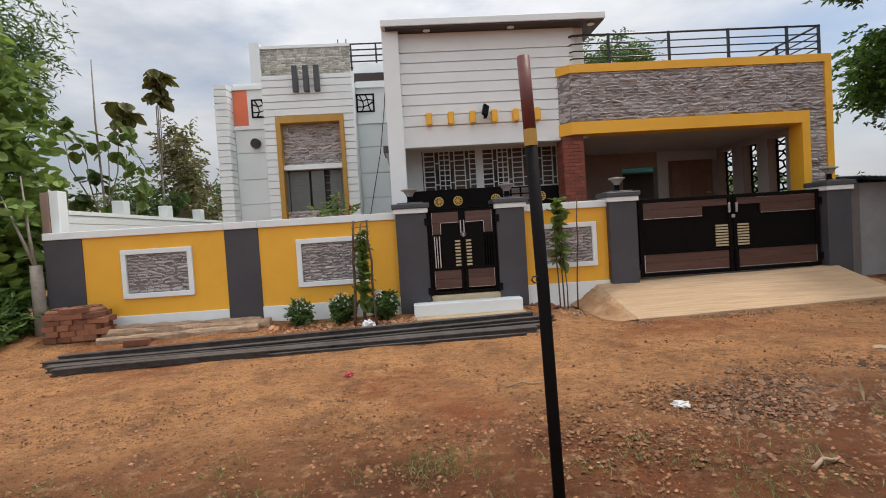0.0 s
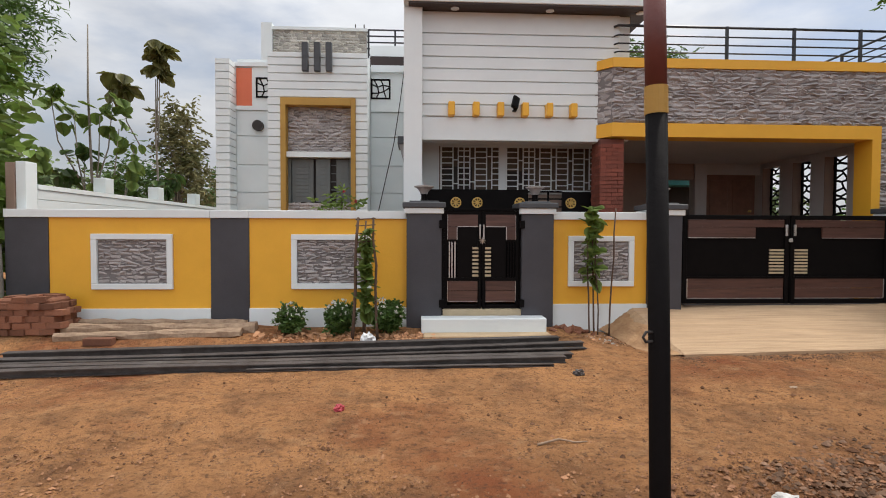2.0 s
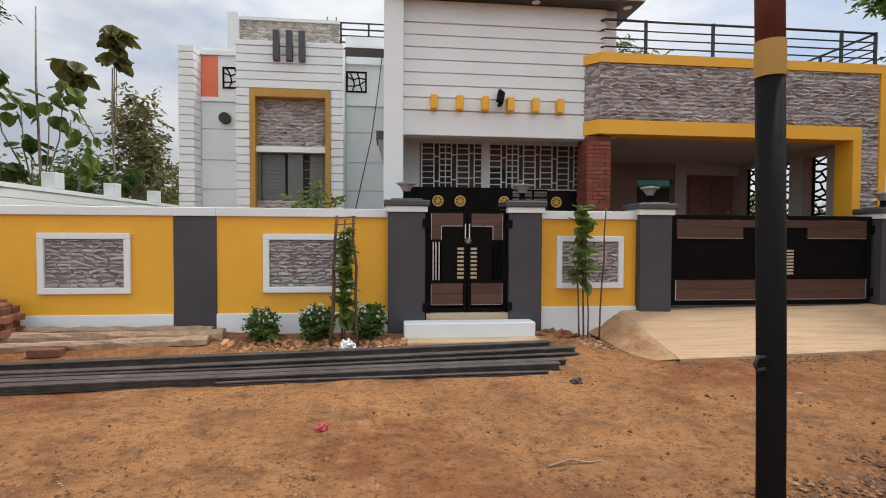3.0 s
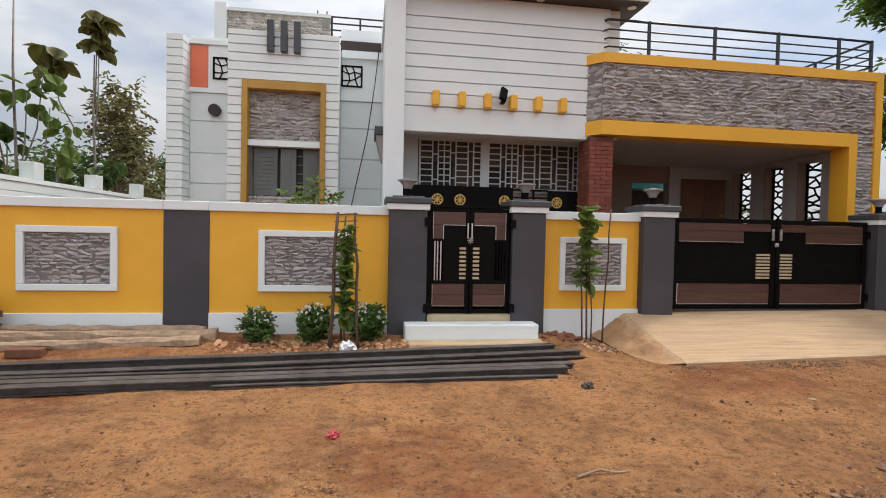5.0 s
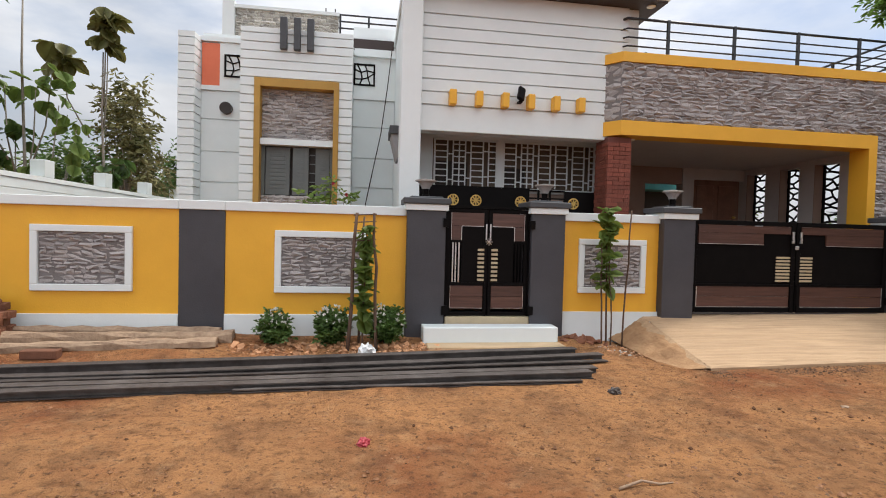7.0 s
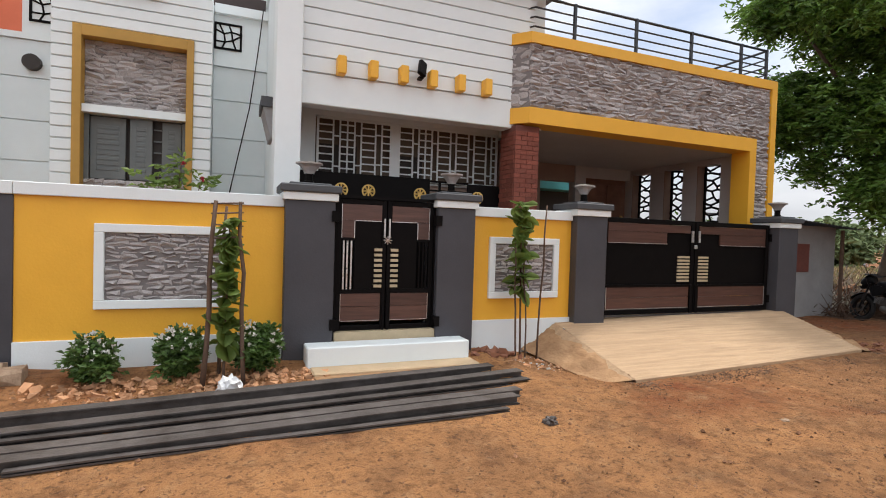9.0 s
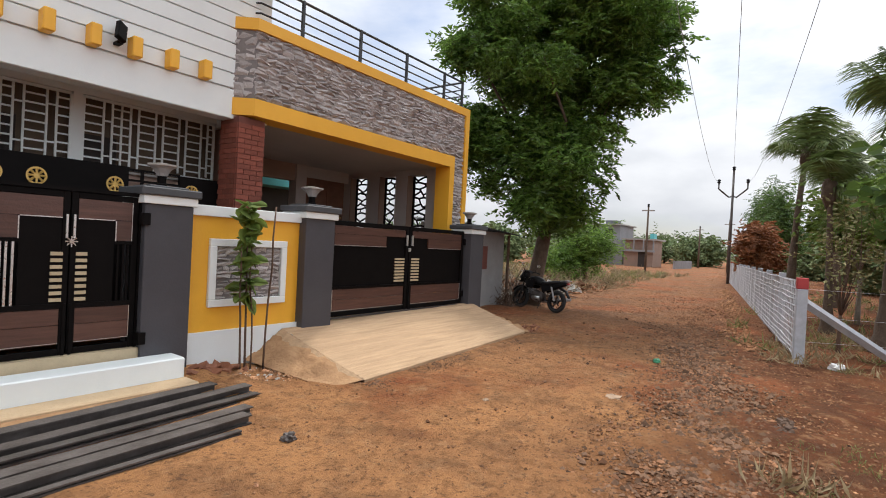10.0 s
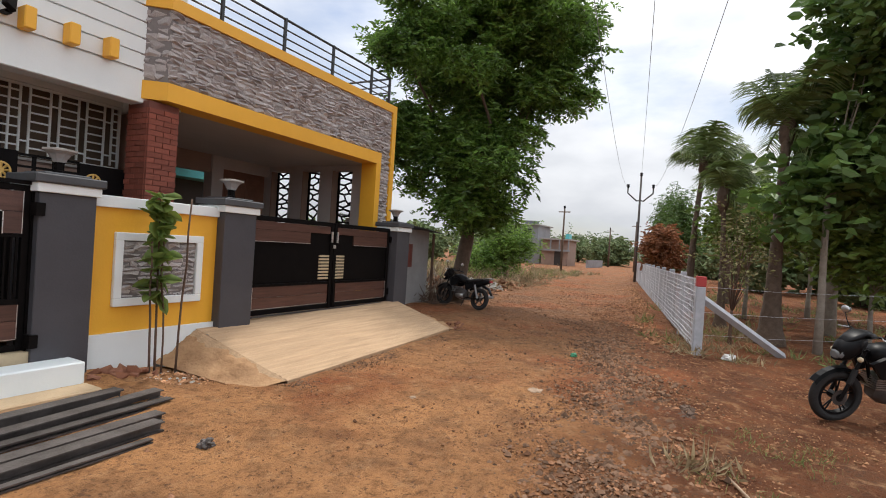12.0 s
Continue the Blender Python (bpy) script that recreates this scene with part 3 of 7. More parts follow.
# vehicle gate, two leaves
vg = thing("vehicle_gate", (6.03, 9.22, 0.45), "closed black metal double gate with brown boards", "gate")
GYL = 9.2
XL, XM, XR = 4.26, 6.03, 7.70
for side in (0, 1):
    x0, x1 = (XL, XM - 0.01) if side == 0 else (XM + 0.01, XR)
    leaf = leaf_frame(vg, x0, x1, GYL, 0.47, 1.89, 0.07)
    def sx(u, v):
        p, q = (x0 + u * (x1 - x0), x0 + v * (x1 - x0)) if side == 0 else (x1 - u * (x1 - x0), x1 - v * (x1 - x0))
        return (min(p, q), max(p, q))
    slab("board", WOODP, leaf, *sx(0.05, 0.95), GYL + 0.005, GYL + 0.03, 1.70, 1.815)
    slab("board", WOODP, leaf, *sx(0.05, 0.68), GYL + 0.005, GYL + 0.03, 1.53, 1.696)
    for z0, z1 in ((0.56, 0.715), (0.72, 0.87)):
        slab("board", WOODP, leaf, *sx(0.05, 0.95), GYL + 0.005, GYL + 0.03, z0, z1)
    slab("sheet", BLACK, leaf, *sx(0.04, 0.96), GYL + 0.031, GYL + 0.045, 0.87, 1.72)
    slab("rail", BLACK, leaf, *sx(0.04, 0.96), GYL - 0.003, GYL + 0.03, 0.872, 0.91)
    strip(leaf, *sx(0.05, 0.68), GYL + 0.004, 1.522, 1.53)
    strip(leaf, *sx(0.05, 0.95), GYL + 0.004, 0.552, 0.558)
    strip(leaf, *sx(0.042, 0.05), GYL + 0.004, 0.56, 0.87)
    for k in range(8):
        slab("slat", CREAM, leaf, *sx(0.82, 0.955), GYL + 0.01, GYL + 0.03, 0.95 + k * 0.052, 0.98 + k * 0.052)
    slab("handle", SILVER, leaf, *sx(0.955, 0.975), GYL - 0.03, GYL - 0.001, 1.56, 1.74, bev=0.004)
    slab("drop_bolt", BLACK, leaf, *sx(0.955, 0.99), GYL - 0.015, GYL - 0.001, 0.44, 0.9)
    for z in (0.6, 1.62):
        slab("hinge", BLACK, vg, *((XL - 0.12, XL + 0.02) if side == 0 else (XR - 0.02, XR + 0.06)), GYL - 0.02, GYL + 0.07, z, z + 0.12)
slab("lock", SILVER, vg, XM - 0.03, XM + 0.03, GYL - 0.03, GYL - 0.002, 1.46, 1.52, bev=0.008)
slab("bottom_rail", STEEL, vg, XL, XR - 0.2, GYL - 0.06, GYL - 0.02, 0.45, 0.47)

# sloping drive with flared cheeks and brushed lines
bm = bmesh.new()
top = [(3.36, 9.0, 0.42), (7.88, 9.02, 0.47)]
lowf = [(3.47, 7.61, 0.03), (8.05, 7.94, 0.05)]
n = 40
prev = None
for i in range(n + 1):
    t = i / n
    rowv = []
    for j in range(31):
        s = j / 30
        a = Vector(lowf[0]).lerp(Vector(lowf[1]), s)
        b = Vector(top[0]).lerp(Vector(top[1]), s)
        p = a.lerp(b, t)
        p.z += 0.012 * noise.noise((p.x * 0.9, p.y * 1.3, 0)) + (0.014 if i % 2 else 0) * (0.5 + noise.noise((p.x * 2, i * 3.1, 4)))
        rowv.append(bm.verts.new(p))
    if prev:
        for j in range(30):
            bm.faces.new((prev[j], prev[j + 1], rowv[j + 1], rowv[j]))
    else:
        first = rowv
    prev = rowv
back = [bm.verts.new((max(v.co.x, 3.63), 9.75, v.co.z)) for v in prev]
for j in range(30):
    bm.faces.new((prev[j], prev[j + 1], back[j + 1], back[j]))
skirt = [bm.verts.new((v.co.x, v.co.y, -0.12)) for v in first]
for j in range(30):
    bm.faces.new((skirt[j], skirt[j + 1], first[j + 1], first[j]))
bm.verts.ensure_lookup_table()
lc = [bm.verts.new((3.12, 8.15, -0.06)), bm.verts.new((3.02, 9.05, 0.05)), bm.verts.new((3.34, 9.05, 0.40))]
for tri in ((first[0], lc[0], prev[0]), (lc[0], lc[1], prev[0]), (lc[1], lc[2], prev[0])):
    bm.faces.new(tri)
rc = [bm.verts.new((8.2, 8.3, -0.02)), bm.verts.new((8.22, 9.05, -0.02)), bm.verts.new((7.88, 9.06, 0.46))]
for tri in ((first[-1], prev[-1], rc[0]), (rc[0], prev[-1], rc[1]), (rc[1], prev[-1], rc[2])):
    bm.faces.new(tri)
drive = part("drive_ramp", bm, RAMPCON)
tagged(drive, "sloping tan concrete drive up to the vehicle gate", "ramp", kind="structure")


# loose earth banked against the drive's cheeks
def earth_bank(a0, a1, b0, b1):
    """Rough soil between the drive's edge (a0 to a1) and the ground line (b0 to b1)."""
    bm = bmesh.new()
    rows = []
    for i in range(25):
        t = i / 24
        p, q = Vector(a0).lerp(Vector(a1), t), Vector(b0).lerp(Vector(b1), t)
        row = []
        for j in range(13):
            s = j / 12
            v = p.lerp(q, s)
            v.z += (0.07 * noise.noise(v * 3.1) + 0.06 * noise.noise(v * 9) + 0.035 * noise.noise(v * 24)) * math.sin(s * math.pi) * min(1.0, t * 4) + 0.03 * math.sin(s * math.pi) * math.sin(t * math.pi) + 0.002
            row.append(bm.verts.new(v))
        rows.append(row)
    for r0, r1 in zip(rows, rows[1:]):
        for j in range(12):
            f = bm.faces.new((r0[j], r0[j + 1], r1[j + 1], r1[j]))
            f.smooth = True
    tagged(part("earth_bank", bm, EARTH), "loose tan earth banked against the drive", "earth", kind="structure")


ap = slab("step_apron", EARTH, None, 0.13, 1.97, 8.16, 8.66, -0.1, 0.105, bev=0.008)
tagged(ap, "low dusty concrete apron before the gate step", "apron", kind="structure")
earth_bank((3.50, 7.62, 0.03), (3.39, 9.08, 0.425), (3.10, 7.78, -0.03), (2.86, 9.08, 0.10))
earth_bank((8.10, 7.93, 0.03), (7.92, 9.06, 0.45), (8.6, 8.0, -0.03), (8.75, 9.06, -0.02))

# ---- the house ----
house = thing("house", (2.0, 12.0, 0), "single-storey white house with yellow-framed stone carport front", "house")


def boards(parent, x0, x1, y0, y1, zs, material=WHITE, name="wall_course"):
    """Plaster courses with a shadow groove between them."""
    for a, b in zip(zs, zs[1:]):
        slab(name, material, parent, x0, x1, y0, y1, a + 0.012, b - 0.007, bev=0.004)


# porch block: side pillar, grooved wall over the window, flat projecting roof
PW = 10.0
porch = slab("wall", WHITE, house, 0.12, 3.45, PW + 0.03, PW + 0.25, 3.17, 5.334)
boards(porch, 0.10, 3.5, PW - 0.008, PW + 0.029, [3.567, 3.77, 3.965, 4.17, 4.375, 4.575, 4.77, 4.965, 5.335])
slab("lintel", WHITE, porch, 0.10, 3.5, PW - 0.008, PW + 0.01, 3.17, 3.555, bev=0.004)
slab("pillar", WHITE, house, -0.2, 0.11, 9.84, 10.3, 0, 5.334, bev=0.008)
slab("side_wall", COOLWHITE, house, -0.16, 0.05, 10.3, 12.7, 0, 5.334)
roof = slab("porch_roof", WHITE, house, -0.2, 4.03, 9.68, 13.2, 5.362, 5.49, bev=0.008)
slab("soffit", SOFFIT, roof, -0.12, 4.0, 9.70, 12.5, 5.335, 5.361)
for x in (0.65, 2.25, 3.8):
    bm = bmesh.new()
    lathe(bm, [(0.07, 0), (0.07, 0.012), (0.05, 0.02)], (x, 9.86, 5.317), 14)
    part("spot_light", bm, PLASTIC, roof, "round white recessed spot")
slab("wall", WHITE, house, 3.45, 3.7, PW + 0.05, 13.0, 3.2, 5.334)
# knobs and floodlight
for k in range(6):
    x = 0.60 + k * 0.416
    bm = bmesh.new()
    box(bm, x - 0.055, x + 0.055, PW - 0.17, PW - 0.009, 3.56, 3.79, bev=0.012)
    part("knob", bm, YELLOW, house, "yellow projecting block")
fl = thing("floodlight", (1.68, PW - 0.1, 3.75), "small dark floodlight on the porch wall", "lamp")
bm = bmesh.new()
box(bm, 1.62, 1.74, -0.03, 0.03, -0.13, 0.13, bev=0.01)
bmesh.ops.rotate(bm, verts=bm.verts, cent=(1.68, 0, 0), matrix=Matrix.Rotation(radians(16), 3, "Y") @ Matrix.Rotation(radians(-30), 3, "X") @ Matrix.Rotation(radians(20), 3, "Z"))
bmesh.ops.translate(bm, verts=bm.verts, vec=(0, PW - 0.13, 3.79))
part("lamp_head", bm, BLACK, fl)
slab("bracket", BLACK, fl, 1.65, 1.71, PW - 0.12, PW - 0.009, 3.66, 3.69)

# sitout behind: wall with grille window, parapet with medallions
WY = 10.95
sit = slab("wall", WHITE, house, 0.05, 0.44, WY, WY + 0.2, 0, 3.4)
slab("wall", BROWNWALL, house, 0.44, 3.45, WY + 0.001, WY + 0.2, 0, 2.36)
slab("wall", WHITE, house, 0.44, 3.45, WY, WY + 0.2, 3.25, 3.4)
slab("porch_ceiling", WHITE, house, 0.05, 3.45, PW + 0.25, WY + 0.2, 3.4, 3.5)
# flat panel in place of the recessed wall, with that wall's shade in its colour
win = slab("window", SHADEDBACK, house, 0.44, 3.45, WY + 0.12, WY + 0.18, 2.36, 3.25, label="wide brown panel toned as the shaded wall behind a white grille")
# near-black panels stand in for the unlit openings behind the grille
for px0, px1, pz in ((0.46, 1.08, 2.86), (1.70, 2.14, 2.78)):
    slab("open_shutter", DARK, win, px0, px1, WY + 0.108, WY + 0.117, 2.37, pz, label="dark panel standing for an unlit opening behind the grille")


def grille(parent, x0, x1, z0, z1, y):
    """White flat-bar grille with ladders of short rungs between uprights."""
    bm = bmesh.new()
    t = 0.019
    for d in ((x0, x1, z0, z0 + 0.03), (x0, x1, z1 - 0.03, z1), (x0, x0 + 0.03, z0, z1), (x1 - 0.03, x1, z0, z1)):
        box(bm, d[0], d[1], y, y + 0.03, d[2], d[3])
    part("grille_frame", bm, WHITE, parent)
    x, k = x0 + 0.02, 0
    while x < x1 - 0.1:
        wide = min(0.22, x1 - x - 0.02)
        bm = bmesh.new()
        for xa in (x, x + wide):
            box(bm, xa - 0.011, xa + 0.011, y + 0.003, y + 0.027, z0 + (0.05 if k % 2 else 0.0), z1)
        m = 8
        for i in range(1, m):
            zz = z0 + (z1 - z0) * (i + (0.12 if k % 2 else -0.05)) / m
            box(bm, x + 0.011, x + wide - 0.011, y + 0.006, y + 0.024, zz - 0.0095, zz + 0.0095)
        if k == 1:
            box(bm, x + wide / 2 - 0.01, x + wide / 2 + 0.01, y + 0.002, y + 0.028, z0, z1)
        part("grille_ladder", bm, WHITE, parent)
        gap = min(0.1, x1 - x - wide)
        for i in range(2):
            bm = bmesh.new()
            zz = z0 + (z1 - z0) * (0.17 + 0.52 * i + 0.04 * (k % 3))
            box(bm, x + wide, x + wide + gap, y + 0.008, y + 0.022, zz - 0.01, zz + 0.01)
            part("grille_link", bm, WHITE, parent)
        x += wide + gap
        k += 1


grille(win, 0.46, 1.60, 2.38, 3.24, WY - 0.01)
grille(win, 1.70, 3.43, 2.38, 3.24, WY - 0.01)
slab("mullion", WHITE, win, 1.60, 1.70, WY - 0.012, WY + 0.1, 2.36, 3.25)
slab("sill", GREYCON, win, 0.44, 3.45, WY - 0.04, WY + 0.1, 2.33, 2.36)

par = slab("parapet_screen", BLACK, house, 0.12, 2.0, 10.3, 10.36, 0.4, 2.36, label="black sheet screen with gold medallions")
slab("screen_sheet", BLACK, par, 2.62, 3.15, 10.3, 10.36, 0.4, 2.33)
slab("screen_sheet", BLACK, par, 2.0, 2.62, 10.3, 10.36, 0.4, 1.95)
for z in (2.05, 2.19, 2.32):
    slab("screen_rail", BLACK, par, 2.0, 2.62, 10.31, 10.35, z, z + 0.025)
for x in (2.15, 2.35):
    slab("screen_post", BLACK, par, x, x + 0.03, 10.312, 10.348, 1.95, 2.33)


def medallion(x, z, y):
    bm = bmesh.new()
    for r0, r1 in ((0.095, 0.075), (0.03, 0.0)):
        ring = []
        for a in np.linspace(0, math.tau, 20, endpoint=False):
            ring.append((math.cos(a), math.sin(a)))
        f = [bm.verts.new((x + c * r0, y - 0.012, z + s * r0)) for c, s in ring]
        b = [bm.verts.new((x + c * r0, y, z + s * r0)) for c, s in ring]
        if r1:
            g = [bm.verts.new((x + c * r1, y - 0.012, z + s * r1)) for c, s in ring]
            h = [bm.verts.new((x + c * r1, y, z + s * r1)) for c, s in ring]
        for i in range(20):
            j = (i + 1) % 20
            bm.faces.new((f[i], f[j], b[j], b[i]))
            if r1:
                bm.faces.new((f[i], g[i], g[j], f[j]))
                bm.faces.new((g[i], h[i], h[j], g[j]))
        if not r1:
            bm.faces.new(f)
    med = part("medallion", bm, GOLD, house, "round gold medallion")
    for k in range(8):
        a = k * math.tau / 8
        pb = bmesh.new()
        rod(pb, (x + 0.03 * math.cos(a), y - 0.008, z + 0.03 * math.sin(a)), (x + 0.078 * math.cos(a), y - 0.008, z + 0.078 * math.sin(a)), 0.012, 0.014, 5)
        part("petal", pb, GOLD, med)


for x in (0.71, 1.09, 1.85, 2.77):
    medallion(x, 2.13, 10.299)

# brick column of the carport
col = slab("column", MORTAR, house, 3.145, 3.545, 9.865, 10.295, 0, 3.2, label="red brick column")
bm = bmesh.new()
box(bm, -0.5, 0.5, -0.5, 0.5, -0.5, 0.5)
bme = bpy.data.meshes.new("brick")
bm.to_mesh(bme)
bm.free()
bme.materials.append(BRICK)
for r in range(30):
    z = 1.15 + r * 0.069
    if z > 3.15:
        break
    off = 0.1 if r % 2 else 0.0
    for face in ("front", "left", "right"):
        lo, hi = (3.14, 3.55) if face == "front" else (9.875, 10.30)
        a = lo - off
        while a < hi - 0.01:
            b = min(a + 0.2, hi)
            aa = max(a, lo)
            if b - aa > 0.03:
                ob = new("brick", bme)
                ob.parent = col
                w, c = b - aa - 0.008, (aa + b) / 2
                if face == "front":
                    mm = Matrix.Translation((c, 9.862, z)) @ Matrix.Diagonal((w, 0.02, 0.06, 1))
                else:
                    mm = Matrix.Translation((3.142 if face == "left" else 3.548, c, z)) @ Matrix.Diagonal((0.02, w, 0.06, 1))
                ob.matrix_basis = Matrix.Translation(-ORIGIN[col]) @ mm
            a += 0.2

# carport: stone-clad front with yellow frame, canted at its left end
CY = 9.78
cf = slab("carport_front", STONEDARK, house, 3.32, 8.4, CY + 0.03, CY + 0.33, 3.44, 4.40, label="stone-clad carport beam in a yellow frame")
slab("leg_core", STONEDARK, cf, 8.03, 8.375, CY + 0.03, CY + 0.33, 0, 3.44)
bm = bmesh.new()
prism(bm, [(3.05, 10.06), (3.30, CY - 0.03), (8.51, CY - 0.03), (8.51, CY + 0.36), (3.05, CY + 0.36)], 4.385, 4.54)
part("top_band", bm, YELLOW, cf)
bm = bmesh.new()
prism(bm, [(3.06, 10.06), (3.30, CY - 0.03), (8.03, CY - 0.03), (8.03, CY + 0.34), (3.06, CY + 0.34)], 3.225, 3.455)
part("lower_band", bm, YELLOW, cf)
slab("side_band", YELLOW, cf, 8.375, 8.51, CY - 0.03, CY + 0.36, 0, 4.384)
slab("jamb_band", YELLOW, cf, 7.87, 8.03, CY - 0.03, CY + 0.34, 0.3, 3.224)
bm = bmesh.new()
prism(bm, [(3.08, 10.05), (3.32, CY + 0.01), (3.6, CY + 0.05), (3.6, CY + 0.3), (3.08, CY + 0.3)], 3.46, 4.38)
part("cant", bm, STONEDARK, cf)
stones(cf, 3.32, 8.373, 3.46, 4.383, CY + 0.004, 0.062, 0.165, depth=0.045)
stones(cf, 8.032, 8.373, 1.3, 3.46, CY + 0.004, 0.062, 0.165, depth=0.045)
stones(cf, 3.075, 3.42, 3.46, 4.383, 10.06, 0.092, 0.17, depth=0.03, turn=-48)
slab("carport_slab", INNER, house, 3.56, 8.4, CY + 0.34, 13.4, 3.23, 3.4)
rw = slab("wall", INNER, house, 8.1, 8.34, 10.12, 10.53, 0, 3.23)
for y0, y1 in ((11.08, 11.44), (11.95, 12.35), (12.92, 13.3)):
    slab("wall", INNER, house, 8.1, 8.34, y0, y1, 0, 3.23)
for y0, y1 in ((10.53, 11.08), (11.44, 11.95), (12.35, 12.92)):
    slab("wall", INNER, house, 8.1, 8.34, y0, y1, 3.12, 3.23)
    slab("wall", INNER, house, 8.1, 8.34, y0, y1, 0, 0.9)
    slab("reveal", BROWNWALL, house, 8.102, 8.338, y1 - 0.02, y1 - 0.001, 0.9, 3.12)
    gw = slab("window", BLACK, house, 8.28, 8.31, y0, y0 + 0.025, 0.9, 3.12, label="tall slot with black honeycomb grille")
    slab("grille_edge", BLACK, gw, 8.28, 8.31, y1 - 0.065, y1 - 0.021, 0.9, 3.12)
    bm = bmesh.new()
    rr = random.Random(int(y0 * 100))
    w = y1 - y0 - 0.02
    nodes = {}
    for r in range(19):
        for c in range(4):
            zz = 0.92 + r * 0.12 + (0.035 if (r + c) % 2 else -0.02)
            nodes[r, c] = (y0 + w * c / 3 + (rr.uniform(-0.06, 0.06) if 0 < c < 3 else 0), min(3.12, zz + rr.uniform(-0.04, 0.04)))
    for (r, c), p in nodes.items():
        for q in ((r, c + 1), (r + 1, c) if (r + c) % 2 else None):
            if q in nodes:
                rod(bm, (8.295, *p), (8.295, *nodes[q]), 0.023, n=4)
    part("grille_web", bm, BLACK, gw)
# back wall of the carport with a passage and a brown door
slab("wall", BROWNWALL, house, 3.57, 5.6, 13.0, 13.2, 0, 3.23)
slab("wall", BROWNWALL, house, 5.6, 6.5, 13.0, 13.2, 2.86, 3.23)
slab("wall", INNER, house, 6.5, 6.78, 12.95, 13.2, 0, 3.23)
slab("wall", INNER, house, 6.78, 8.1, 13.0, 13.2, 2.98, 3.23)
slab("wall", BROWNWALL, house, 3.55, 3.7, 10.3, 13.0, 0, 3.23)
dr = slab("door", DOORWOOD, house, 6.8, 8.0, 13.04, 13.1, 0.3, 2.98, label="brown wooden double door")
slab("door_panel", DOORWOOD, dr, 6.9, 7.33, 13.02, 13.039, 1.6, 2.85, bev=0.005)
slab("door_panel", DOORWOOD, dr, 7.45, 7.9, 13.02, 13.039, 1.6, 2.85, bev=0.005)
bm = bmesh.new()
lathe(bm, [(0.03, 0), (0.045, 0.02), (0.03, 0.05)], (7.86, 13.0, 2.1), 10)
part("knob", bm, GOLD, dr)
slab("carport_floor", GREYCON, house, 3.7, 8.1, 9.7, 13.0, 0.2, 0.44)
# what shows through the passage
tsh = thing("teal_shed", (6.6, 17.0, 0), "small dark shed with teal sheet roof behind the house", "shed")
slab("wall", DARK, tsh, 5.2, 10.5, 17.0, 17.2, 0, 3.05)
slab("roof", TEAL, tsh, 5.0, 10.6, 16.4, 17.6, 3.06, 3.3)

# roof railing over the carport
rail = thing("roof_railing", (5.8, 9.92, 4.54), "black painted steel roof railing of four rails", "railing")
RX = [3.42, 4.16, 5.36, 6.56, 7.76, 8.42]
for x in RX[1:]:
    slab("post", RAILBLACK, rail, x - 0.022, x + 0.022, 9.91, 9.95, 4.54, 5.16)
for k, z in enumerate((4.70, 4.84, 4.98, 5.14)):
    bm = bmesh.new()
    h = 0.022 if k == 3 else 0.014
    tube(bm, [(3.1, 10.45, z), (3.45, 9.93, z), (8.42, 9.93, z), (8.42, 16.0, z)], h, 6)
    part("rail", bm, RAILBLACK, rail)
for y in (11.1, 12.3, 13.5, 14.7, 16.0):
    slab("post", RAILBLACK, rail, 8.40, 8.44, y - 0.02, y + 0.02, 4.3, 5.16)
slab("parapet", WHITE, house, 8.2, 8.46, 10.15, 16.1, 3.4, 4.35)
slab("parapet", WHITE, house, 3.7, 8.2, 13.2, 13.4, 3.4, 4.35)

# main body and the bay with the window
MY = 12.7
slab("wall", COOLWHITE, house, -3.9, -0.16, MY + 0.03, MY + 0.3, 0, 5.36)
zz = [0.0, 1.2, 1.83, 2.46, 3.06, 3.69, 4.25]
boards(house, -3.92, -3.05, MY, MY + 0.029, zz, COOLWHITE)
boards(house, -1.0, -0.16, MY, MY + 0.029, zz, COOLWHITE)
slab("ledge", WHITE, house, -3.92, -3.05, MY - 0.04, MY + 0.011, 4.251, 4.34)
slab("ledge", WHITE, house, -1.0, -0.16, MY - 0.04, MY + 0.011, 4.251, 4.34)
slab("ledge", WHITE, house, -3.95, -3.05, MY - 0.05, MY + 0.1, 5.19, 5.28)
slab("colour_panel", ORANGE, house, -3.91, -3.58, MY - 0.012, MY + 0.01, 4.342, 5.16, label="orange painted upright panel")
slab("wall", WHITE, house, -3.58, -3.05, MY - 0.004, MY + 0.011, 4.342, 5.188)
slab("wall", WHITE, house, -1.0, -0.16, MY - 0.004, MY + 0.011, 4.342, 5.1)


